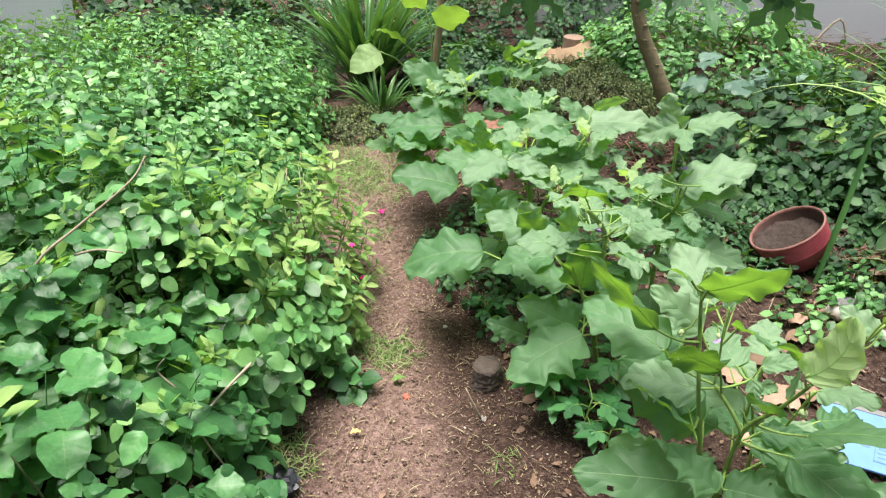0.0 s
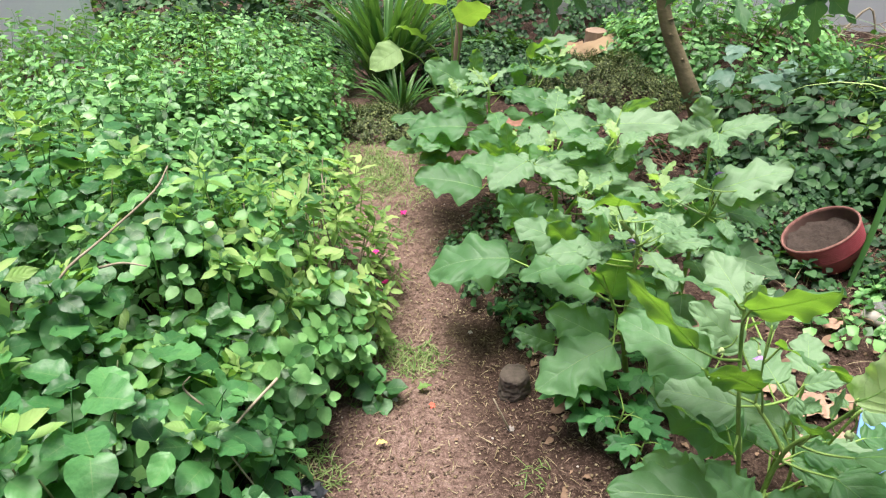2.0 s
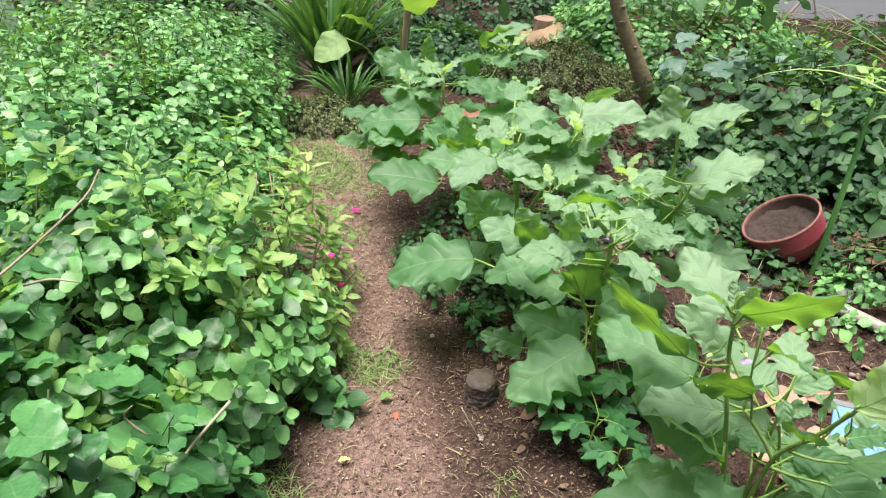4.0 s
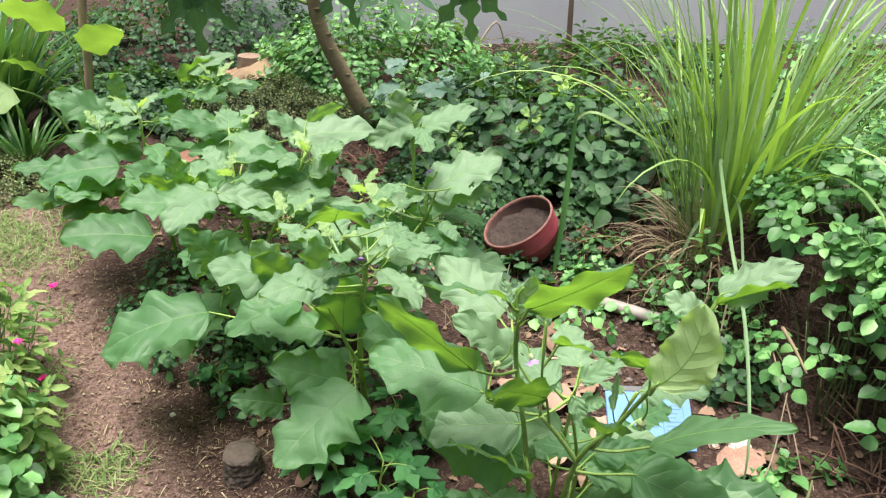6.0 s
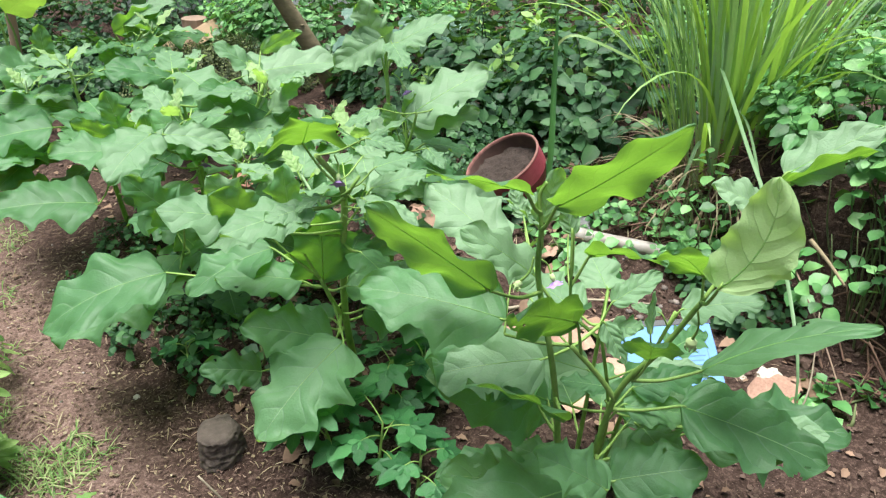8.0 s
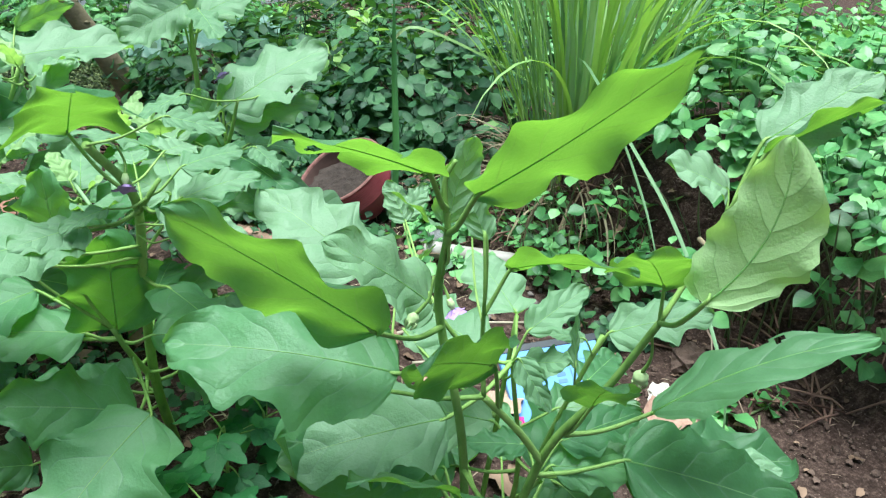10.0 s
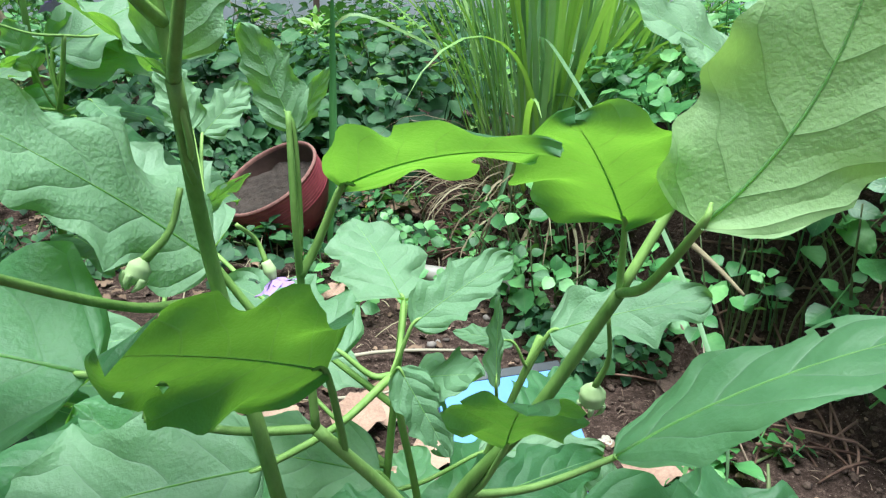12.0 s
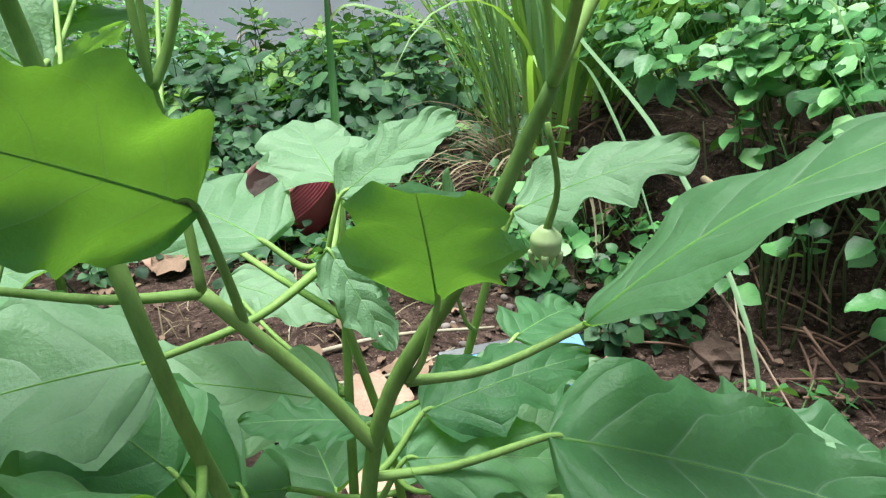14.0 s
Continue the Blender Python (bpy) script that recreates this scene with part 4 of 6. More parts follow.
blade(front_plant, (0.723, 1.551, 0.734), (0.714, 1.580, 0.776), 0.36, (0.2, 0.9, 0.3), 0.02, EGG_YOUNG)
blade(front_plant, (0.740, 1.585, 0.720), (0.782, 1.599, 0.750), 0.36, (-0.2, -0.7, 0.6), 0.02, EGG_YOUNG)
blade(front_plant, (0.703, 1.531, 0.674), (0.757, 1.537, 0.703), 0.2, (0.2, 0.8, 0.5), 0.02, EGG_YOUNG)
blade(front_plant, (0.865, 1.400, 0.459), (0.997, 1.385, 0.463), 0.32, (-0.1, -0.5, 1), 0.05, EGG)
blade(front_plant, (0.830, 1.420, 0.456), (0.763, 1.461, 0.458), 0.36, (0, -0.3, 1), 0.03, EGG)
blade(front_plant, (0.844, 1.389, 0.439), (0.959, 1.344, 0.413), 0.34, (-0.1, -0.5, 1), 0.04, EGG)
blade(front_plant, (0.777, 1.308, 0.347), (0.656, 1.345, 0.439), 0.42, (-0.1, -0.5, 1), 0.04, EGG)
blade(front_plant, (0.797, 1.331, 0.336), (0.938, 1.271, 0.375), 0.5, (-0.1, -0.5, 1), 0.04, EGG)
blade(front_plant, (0.717, 1.527, 0.220), (0.563, 1.538, 0.220), 0.4, (-0.1, -0.4, 1), 0.04, EGG)
blade(front_plant, (0.806, 1.438, 0.250), (0.707, 1.518, 0.270), 0.46, (-0.1, -0.4, 1), 0.04, EGG)
blade(front_plant, (0.772, 1.367, 0.300), (0.455, 1.339, 0.320), 0.36, (-0.1, -0.4, 1), 0.04, EGG)
blade(front_plant, (0.916, 1.465, 0.300), (1.127, 1.590, 0.300), 0.42, (-0.1, -0.4, 1), 0.04, EGG)
blade(front_plant, (1.034, 1.408, 0.300), (1.288, 1.301, 0.300), 0.4, (-0.1, -0.4, 1), 0.05, EGG)
blade(second_plant, (0.857, 1.515, 0.408), (0.686, 1.632, 0.435), 0.3, (-0.1, -0.5, 1), 0.04, EGG_YOUNG)
blade(second_plant, (1.039, 1.385, 0.319), (1.075, 1.447, 0.383), 0.5, (-0.2, -0.7, 0.8), 0.03, EGG_YOUNG)
blade(second_plant, (1.055, 1.375, 0.316), (1.204, 1.275, 0.348), 0.3, (-0.1, -0.5, 1), 0.05, EGG_YOUNG)
blade(second_plant, (0.958, 1.500, 0.399), (1.067, 1.437, 0.404), 0.26, (-0.1, -0.4, 1), 0.04, EGG_YOUNG)
blade(second_plant, (0.840, 1.731, 0.437), (0.912, 1.636, 0.412), 0.36, (-0.1, -0.5, 1), 0.04, EGG_YOUNG)
blade(second_plant, (0.888, 1.415, 0.374), (1.013, 1.418, 0.402), 0.4, (-0.2, -0.6, 0.9), 0.03, EGG_YOUNG)
blade(second_plant, (0.721, 1.445, 0.529), (0.539, 1.510, 0.495), 0.42, (0, -0.5, 1), 0.05, EGG_YOUNG)
blade(second_plant, (0.572, 1.728, 0.479), (0.702, 1.663, 0.521), 0.4, (0, -0.5, 1), 0.05, EGG_YOUNG)
blade(second_plant, (0.807, 1.794, 0.526), (0.710, 1.977, 0.603), 0.42, (-0.1, -0.7, 0.8), 0.03, EGG_YOUNG)
blade(second_plant, (0.872, 1.513, 0.584), (0.892, 1.640, 0.607), 0.46, (-0.1, -0.8, 0.6), 0.03, EGG_YOUNG)
blade(second_plant, (0.850, 1.466, 0.592), (0.938, 1.460, 0.634), 0.28, (-0.1, -0.5, 1), 0.05, EGG_YOUNG)
blade(second_plant, (0.975, 1.445, 0.560), (1.070, 1.363, 0.607), 0.38, (-0.1, -0.4, 1), 0.05, EGG_YOUNG)
blade(second_plant, (0.860, 1.480, 0.530), (0.878, 1.410, 0.571), 0.4, (0, -0.7, 0.7), 0.04, EGG_YOUNG)
blade(second_plant, (0.810, 1.500, 0.560), (0.771, 1.639, 0.568), 0.4, (-0.1, -0.6, 1), 0.03, EGG_YOUNG)
blade(second_plant, (0.917, 1.439, 0.528), (0.934, 1.465, 0.597), 0.2, (0, 0.9, 0.3), 0.02, EGG_YOUNG)
blade(second_plant, (0.950, 1.460, 0.550), (0.917, 1.502, 0.547), 0.3, (-0.1, -0.5, 1), 0.03, EGG_YOUNG)
blade(second_plant, (0.836, 1.460, 0.562), (0.855, 1.414, 0.502), 0.3, (-0.3, -0.8, 0.4), 0.03, EGG_YOUNG)
blade(middle_plant, (0.146, 2.145, 0.408), (-0.128, 2.145, 0.317), 0.38, (-0.2, -0.35, 0.95), 0.11, EGG)
blade(middle_plant, (0.374, 2.050, 0.476), (0.185, 2.050, 0.395), 0.37, (-0.2, -0.35, 0.95), 0.1, EGG)
blade(middle_plant, (0.465, 1.914, 0.296), (0.278, 1.914, 0.387), 0.46, (-0.2, -0.5, 0.8), 0.06, EGG)
blade(middle_plant, (0.308, 2.000, 0.190), (0.177, 2.000, 0.235), 0.42, (-0.3, -0.5, 0.7), 0.06, EGG)
blade(middle_plant, (0.463, 1.959, 0.426), (0.464, 1.906, 0.616), 0.46, (0.1, 0.7, 0.4), 0.03, EGG)
blade(middle_plant, (0.353, 1.900, 0.604), (0.262, 1.902, 0.696), 0.52, (0.1, 0.93, 0.3), 0.04, EGG)
blade(middle_plant, (0.339, 1.950, 0.599), (0.162, 1.952, 0.654), 0.42, (-0.15, -0.4, 1), 0.04, EGG_YOUNG)
blade(middle_plant, (0.334, 1.950, 0.608), (0.265, 1.950, 0.710), 0.44, (-0.2, -0.8, 0.5), 0.03, EGG_YOUNG)
blade(middle_plant, (0.368, 1.900, 0.615), (0.239, 1.900, 0.589), 0.38, (-0.15, -0.4, 1), 0.04, EGG_YOUNG)
blade(middle_plant, (0.412, 1.950, 0.562), (0.404, 1.938, 0.714), 0.4, (-0.4, -0.8, 0.3), 0.03, EGG)
blade(middle_plant, (0.438, 1.876, 0.776), (0.440, 1.765, 0.866), 0.6, (0.05, 0.75, 0.65), 0.03, EGG, fold=0.06)
blade(middle_plant, (0.534, 1.850, 0.620), (0.597, 1.842, 0.634), 0.38, (0.1, 0.93, 0.3), 0.03, EGG_YOUNG)
blade(middle_plant, (0.554, 1.898, 0.661), (0.486, 1.962, 0.690), 0.42, (-0.15, -0.4, 1), 0.05, EGG_YOUNG)
blade(middle_plant, (0.574, 1.944, 0.630), (0.701, 1.939, 0.650), 0.36, (-0.15, -0.4, 1), 0.05, EGG_YOUNG)
blade(middle_plant, (0.475, 1.860, 0.330), (0.268, 1.752, 0.215), 0.52, (-0.1, -0.25, 1), 0.08, EGG)
blade(front_plant, (0.768, 1.503, 0.375), (0.539, 1.512, 0.528), 0.42, (-0.2, -0.5, 0.8), 0.06, EGG)
blade(front_plant, (0.694, 1.326, 0.510), (0.543, 1.347, 0.608), 0.3, (0.1, 0.5, 0.9), 0.06, EGG)
blade(front_plant, (0.721, 1.450, 0.225), (0.547, 1.456, 0.318), 0.4, (-0.15, -0.4, 1), 0.06, EGG)
blade(tall_plant, (0.708, 2.299, 0.810), (0.665, 2.299, 0.928), 0.5, (-0.2, -0.8, 0.5), 0.03, EGG_YOUNG)
blade(tall_plant, (0.711, 2.285, 0.843), (0.592, 2.285, 0.786), 0.42, (-0.2, -0.8, 0.5), 0.04, EGG_YOUNG)
blade(tall_plant, (0.746, 2.314, 0.814), (0.899, 2.306, 0.866), 0.34, (-0.15, -0.4, 1), 0.05, EGG_YOUNG)
blade(tall_plant, (0.735, 2.200, 0.672), (0.942, 2.200, 0.764), 0.4, (-0.15, -0.4, 1), 0.04, EGG_YOUNG)
blade(tall_plant, (0.739, 2.200, 0.641), (0.924, 2.205, 0.662), 0.34, (-0.15, -0.4, 1), 0.06, EGG_YOUNG)
blade(tall_plant, (0.732, 2.222, 0.675), (0.808, 2.234, 0.710), 0.42, (0.1, 0.93, 0.3), 0.02, EGG)
blade(tall_plant, (0.709, 2.200, 0.648), (0.686, 2.198, 0.717), 0.45, (-0.2, -0.8, 0.5), 0.03, EGG_YOUNG)
blade(tall_plant, (0.684, 2.234, 0.608), (0.767, 2.234, 0.525), 0.44, (-0.2, -0.8, 0.5), 0.03, EGG)
blade(tall_plant, (0.645, 2.150, 0.527), (0.771, 2.131, 0.500), 0.4, (-0.15, -0.4, 1), 0.04, EGG_YOUNG)
blade(tall_plant, (0.738, 2.153, 0.498), (0.966, 2.153, 0.434), 0.34, (-0.15, -0.4, 1), 0.05, EGG_YOUNG)
blade(broad_plant, (0.411, 2.642, 0.678), (0.690, 2.642, 0.688), 0.32, (-0.15, -0.4, 1), 0.05, EGG_YOUNG)
blade(broad_plant, (0.457, 2.574, 0.696), (0.348, 2.574, 0.792), 0.42, (-0.15, -0.4, 1), 0.04, EGG_YOUNG)
blade(broad_plant, (0.467, 2.609, 0.750), (0.582, 2.615, 0.790), 0.26, (0.1, 0.93, 0.3), 0.06, EGG_YOUNG)
blade(broad_plant, (0.453, 2.450, 0.634), (0.293, 2.450, 0.727), 0.42, (-0.15, -0.4, 1), 0.05, EGG)
blade(broad_plant, (0.450, 2.414, 0.654), (0.537, 2.414, 0.727), 0.44, (-0.15, -0.4, 1), 0.04, EGG_YOUNG)
blade(broad_plant, (0.465, 2.446, 0.593), (0.519, 2.428, 0.651), 0.46, (-0.2, -0.8, 0.5), 0.03, EGG)
blade(broad_plant, (0.099, 2.504, 0.600), (-0.049, 2.488, 0.684), 0.34, (-0.15, -0.4, 1), 0.04, EGG)
blade(broad_plant, (0.099, 2.500, 0.608), (0.079, 2.503, 0.725), 0.4, (-0.2, -0.8, 0.5), 0.03, EGG)
blade(broad_plant, (0.162, 2.450, 0.558), (0.157, 2.450, 0.672), 0.42, (0.1, 0.93, 0.3), 0.03, EGG)
blade(broad_plant, (0.083, 2.400, 0.641), (0.000, 2.400, 0.692), 0.4, (0.1, 0.93, 0.3), 0.03, EGG)
blade(broad_plant, (0.151, 2.350, 0.609), (-0.052, 2.349, 0.640), 0.4, (-0.15, -0.4, 1), 0.06, EGG)
blade(broad_plant, (0.276, 2.400, 0.579), (0.165, 2.400, 0.694), 0.44, (-0.15, -0.4, 1), 0.05, EGG)
blade(broad_plant, (0.194, 2.319, 0.665), (0.343, 2.319, 0.616), 0.34, (-0.15, -0.4, 1), 0.05, EGG_YOUNG)
blade(broad_plant, (0.201, 2.200, 0.503), (0.101, 2.200, 0.626), 0.42, (-0.2, -0.8, 0.5), 0.04, EGG)
blade(trailside_plant, (-0.314, 3.100, 0.457), (-0.484, 3.100, 0.456), 0.36, (-0.15, -0.4, 1), 0.05, EGG)
blade(trailside_plant, (-0.134, 3.040, 0.466), (-0.403, 3.054, 0.422), 0.42, (-0.15, -0.4, 1), 0.06, EGG)
blade(trailside_plant, (-0.339, 3.100, 0.324), (-0.507, 3.086, 0.333), 0.4, (-0.15, -0.4, 1), 0.05, EGG)
blade(trailside_plant, (-0.041, 2.850, 0.279), (-0.327, 2.842, 0.310), 0.48, (-0.15, -0.4, 1), 0.06, EGG)
blade(trailside_plant, (-0.179, 3.000, 0.288), (-0.317, 3.000, 0.307), 0.44, (-0.15, -0.4, 1), 0.05, EGG)
blade(trailside_plant, (-0.066, 3.150, 0.473), (-0.321, 3.150, 0.528), 0.44, (-0.15, -0.4, 1), 0.05, EGG)
blade(trailside_plant, (-0.177, 3.300, 0.549), (-0.364, 3.300, 0.651), 0.46, (-0.2, -0.6, 0.8), 0.05, EGG)
blade(trailside_plant, (-0.145, 3.350, 0.595), (-0.138, 3.351, 0.709), 0.42, (-0.2, -0.8, 0.5), 0.03, EGG)
blade(trailside_plant, (-0.157, 3.350, 0.622), (-0.055, 3.350, 0.553), 0.3, (-0.15, -0.4, 1), 0.05, EGG)
blade(far_plant, (0.101, 3.600, 0.625), (0.294, 3.600, 0.697), 0.3, (-0.15, -0.4, 1), 0.06, EGG_YOUNG)
blade(far_plant, (0.063, 3.600, 0.606), (0.233, 3.600, 0.675), 0.34, (0.1, 0.93, 0.3), 0.05, EGG)
blade(far_plant, (0.096, 3.550, 0.543), (0.224, 3.550, 0.618), 0.38, (-0.2, -0.5, 0.9), 0.05, EGG)
blade(far_plant, (0.055, 3.494, 0.498), (0.012, 3.494, 0.604), 0.4, (-0.2, -0.8, 0.5), 0.03, EGG)
blade(inner_plant, (0.247, 3.000, 0.578), (0.052, 3.000, 0.648), 0.42, (-0.15, -0.4, 1), 0.05, EGG)
blade(inner_plant, (0.253, 3.004, 0.570), (0.311, 3.004, 0.640), 0.46, (-0.2, -0.8, 0.5), 0.03, EGG)
blade(inner_plant, (0.247, 2.950, 0.555), (0.099, 2.946, 0.535), 0.4, (-0.15, -0.4, 1), 0.04, EGG)
blade(inner_plant, (0.269, 2.902, 0.576), (0.411, 2.891, 0.562), 0.44, (-0.15, -0.4, 1), 0.05, EGG)
blade(broad_plant, (0.143, 2.272, 0.300), (-0.154, 2.293, 0.190), 0.4, (-0.15, -0.35, 1), 0.07, EGG)
blade(broad_plant, (0.174, 2.452, 0.350), (0.250, 2.453, 0.220), 0.4, (-0.15, -0.35, 1), 0.05, EGG)


def filler(plant, count, low, high, size, seed, spread=6.283, centre=0.0):
    """Further leaves all round the stems of a plant."""
    r = random.Random(seed)
    points = [p for p in STEMS[plant] if low < p.z < high]
    for k in range(count):
        p = r.choice(points)
        a = centre + (r.random() - 0.5) * spread
        out = Vector((math.cos(a), math.sin(a), 0))
        base = p + out * r.uniform(0.04, 0.1) + Vector((0, 0, r.uniform(0.0, 0.04)))
        s = size * r.uniform(0.7, 1.15)
        tip = base + out * s + Vector((0, 0, r.uniform(-0.45, 0.15) * s))
        # lower leaves get the darker tone: their age, plus canopy shade as colour
        blade(plant, base, tip, r.uniform(0.34, 0.44), (out.x * -0.2 + r.uniform(-0.3, 0.3), out.y * -0.2 - 0.2, 1), r.uniform(0.02, 0.07), EGG_YOUNG if base.z > 0.62 else EGG, None, p)


filler(middle_plant, 13, 0.15, 0.7, 0.19, 301)
filler(tall_plant, 13, 0.15, 0.6, 0.19, 302)
filler(broad_plant, 26, 0.12, 0.7, 0.21, 303)
filler(trailside_plant, 20, 0.12, 0.62, 0.2, 304)
filler(far_plant, 14, 0.12, 0.6, 0.19, 305)
filler(inner_plant, 10, 0.12, 0.5, 0.18, 307)
filler(second_plant, 9, 0.1, 0.4, 0.15, 306)

for k, plant in enumerate((middle_plant, tall_plant, broad_plant, trailside_plant, far_plant)):
    filler(plant, 7, 0.52, 0.95, 0.085, 310 + k)



def rosette(plant, at, count, size, seed):
    """A whorl of young leaves that spread from the tip of a shoot, on a short pale stem."""
    r = random.Random(seed)
    at = Vector(at)
    foot = min(STEMS[plant], key=lambda q: (q - at + Vector((0, 0, 0.08))).length)
    part("shoot", tube_mesh("shoot", [foot, foot.lerp(at, 0.5) + Vector((0.006, 0, -0.006)), at, at + Vector((0, 0, 0.015))], [0.0042, 0.0036, 0.003, 0.001], PALE_SHOOT, 7, 5), plant, "pale downy young shoot")
    turn = r.uniform(0, 6.28)
    for k in range(count):
        a = turn + k * 2.4 + r.uniform(-0.3, 0.3)
        out = Vector((math.cos(a), math.sin(a), 0))
        q = k / max(count - 1, 1)
        s = size * (1.15 - 0.65 * q) * r.uniform(0.85, 1.15)
        base = at + out * (0.035 - 0.02 * q) + Vector((0, 0, -0.03 + 0.035 * q))
        tip = base + (out + Vector((0, 0, r.uniform(-0.15, 0.2) + 0.9 * q))).normalized() * s
        blade(plant, base, tip, r.uniform(0.3, 0.42), (-out.x * 0.5, -out.y * 0.5, 1), r.uniform(0.03, 0.08), EGG_PALE if q > 0.7 else EGG_YOUNG, None, at + Vector((0, 0, -0.035 + 0.03 * q)))


for k, (plant, at, count, size) in enumerate((
        (middle_plant, (0.46, 2.08, 0.62), 6, 0.13),
        (broad_plant, (0.22, 2.42, 0.68), 5, 0.12), (broad_plant, (0.45, 2.43, 0.72), 5, 0.13), (broad_plant, (0.12, 2.55, 0.62), 5, 0.12),
        (broad_plant, (0.36, 2.25, 0.62), 6, 0.13), (tall_plant, (0.62, 2.2, 0.64), 6, 0.13), (tall_plant, (0.6, 2.42, 0.6), 5, 0.13),
        (trailside_plant, (-0.06, 3.14, 0.64), 5, 0.12), (trailside_plant, (-0.2, 3.2, 0.56), 5, 0.12), (inner_plant, (0.26, 2.98, 0.62), 6, 0.13), (far_plant, (0.2, 3.5, 0.64), 5, 0.12))):
    rosette(plant, at, count, size, 340 + k)

fl = random.Random(5)
flower((0.735, 2.215, 0.745), (0.3, -0.5, -0.8), 0.022, "small lilac egg plant flower with pale sepals", fl)
flower((0.48, 1.79, 0.745), (-0.2, -0.6, -0.7), 0.02, "small lilac egg plant flower with pale sepals", fl)
flower((0.28, 2.42, 0.55), (-0.3, -0.6, -0.7), 0.02, "small lilac egg plant flower with pale sepals", fl)
flower((0.748, 1.492, 0.655), (0.2, -0.4, -0.8), 0.02, "small lilac egg plant flower with pale sepals", fl)
fruit_bud((0.912, 1.337, 0.586), (0.905, 1.33, 0.655), 0.018, "pale green swelling bud hanging from the stem")
fruit_bud((0.652, 1.419, 0.704), (0.678, 1.425, 0.742), 0.012, "pale green bud with withered petals")


# ---- clay pot ----
def lathe(profile, turns, wobble=0.0, rng=None):
    verts, faces = [], []
    n = len(profile)
    for k in range(turns):
        a = 2 * math.pi * k / turns
        for r, z in profile:
            verts.append((r * math.cos(a), r * math.sin(a), z))
    for k in range(turns):
        for i in range(n - 1):
            a, b = k * n + i, ((k + 1) % turns) * n + i
            faces.append((a, b, b + 1, a + 1))
    return verts, faces


def clay_pot():
    root = thing("clay_pot", (1.4, 2.88, 0.04), "tilted crimson clay pot with ribbed sides holding dry soil", "pot")
    way = Vector((-0.53, 0.03, 0.85)).normalized()
    turn = Vector((0, 0, 1)).rotation_difference(way).to_matrix()
    low = turn.inverted() @ Vector((0, 0, -1))
    m = Matrix.Translation((1.4, 2.884, 0.042)) @ turn.to_4x4() @ Matrix.Diagonal((0.95, 0.95, 0.86, 1))
    outer = [(0.0, 0.0), (0.085, 0.0), (0.098, 0.012), (0.125, 0.05), (0.144, 0.09), (0.15, 0.11)]
    for k in range(8):
        z = 0.112 + k * 0.01
        outer += [(0.151 + k * 0.0006, z), (0.1524 + k * 0.0006, z + 0.0025), (0.1524 + k * 0.0006, z + 0.006), (0.151 + k * 0.0006, z + 0.0085)]
    outer += [(0.157, 0.193), (0.159, 0.199)]
    v, f = lathe(outer, 48)
    part("body", mesh_of("body", [m @ Vector(p) for p in v], f, CLAY), root)
    v, f = lathe([outer[-1], (0.157, 0.204), (0.152, 0.205), (0.149, 0.2), (0.148, 0.192)], 48)
    part("rim", mesh_of("rim", [m @ (Vector(p) * (1 + 0.006 * noise.noise(Vector(p) * 30))) for p in v], f, CLAY_RIM), root, "dusty worn rim of the clay pot")
    v, f = lathe([(0.148, 0.193), (0.146, 0.176), (0.144, 0.15), (0.132, 0.1), (0.1, 0.04), (0.0, 0.03)], 48)
    part("lining", mesh_of("lining", [m @ Vector(p) for p in v], f, CLAY_IN), root, "dark brown lining of the clay pot")
    v, f = lathe([(0.0115 * i, 0.152) for i in range(13)] + [(0.143, 0.153)], 56)
    v = [m @ (Vector(p) + Vector((0, 0, 0.014 * noise.noise(Vector(p) * 38) + 0.009 * noise.noise(Vector(p) * 110) + 0.3 * (p[0] * low.x + p[1] * low.y)))) for p in v]
    part("soil", mesh_of("soil", v, f, POT_SOIL), root, "dry brown soil in the pot")
    return root


def lump(size, rng, rough=0.35, detail=1):
    bm = bmesh.new()
    bmesh.ops.create_icosphere(bm, subdivisions=detail, radius=size)
    off = Vector((rng.uniform(-9, 9), rng.uniform(-9, 9), rng.uniform(-9, 9)))
    sx, sy, sz = rng.uniform(0.8, 1.3), rng.uniform(0.7, 1.2), rng.uniform(0.5, 0.9)
    for v in bm.verts:
        v.co *= 1 + rough * noise.noise(v.co / size * 1.3 + off)
        v.co = Vector((v.co.x * sx, v.co.y * sy, v.co.z * sz))
    return bm


clay_pot()


# ---- papaya tree ----
def lobed_leaf(lobes, spread, slim, rng, teeth=0.0, arch=-0.05, fine=9):
    """A palmate leaf one metre in radius on +x, of slim lobes that meet at the stalk."""
    V, F, U = [], [], []
    for k in range(lobes):
        a = (k - (lobes - 1) / 2) / max(lobes - 1, 1) * spread
        ln = 1 - 0.4 * abs(k - (lobes - 1) / 2) / max((lobes - 1) / 2, 1)
        ph = rng.random()
        def shape(u, s, ph=ph):
            if u >= 1 or u <= 0:
                return 0.0
            w = math.sin(math.pi * u ** 0.85) ** 0.8 + 0.25 * (1 - u) * min(u * 6, 1)
            if teeth:
                w *= 1 - teeth * (0.5 - 0.5 * math.cos(2 * math.pi * (u * 2.6 + ph))) * (u > 0.25)
            return w
        v, f, uv = leaf_grid(fine, 1 if fine < 12 else 2, slim, shape, arch, 0.12, 0.08, rng)
        n = len(V)
        c, s = math.cos(a), math.sin(a)
        for x, y, z in v:
            x *= ln
            V.append((x * c - y * s, x * s + y * c, z - 0.18 * x * x + 0.002 * k))
        F += [tuple(n + i for i in q) for q in f]
        U += uv
    return V, F, U


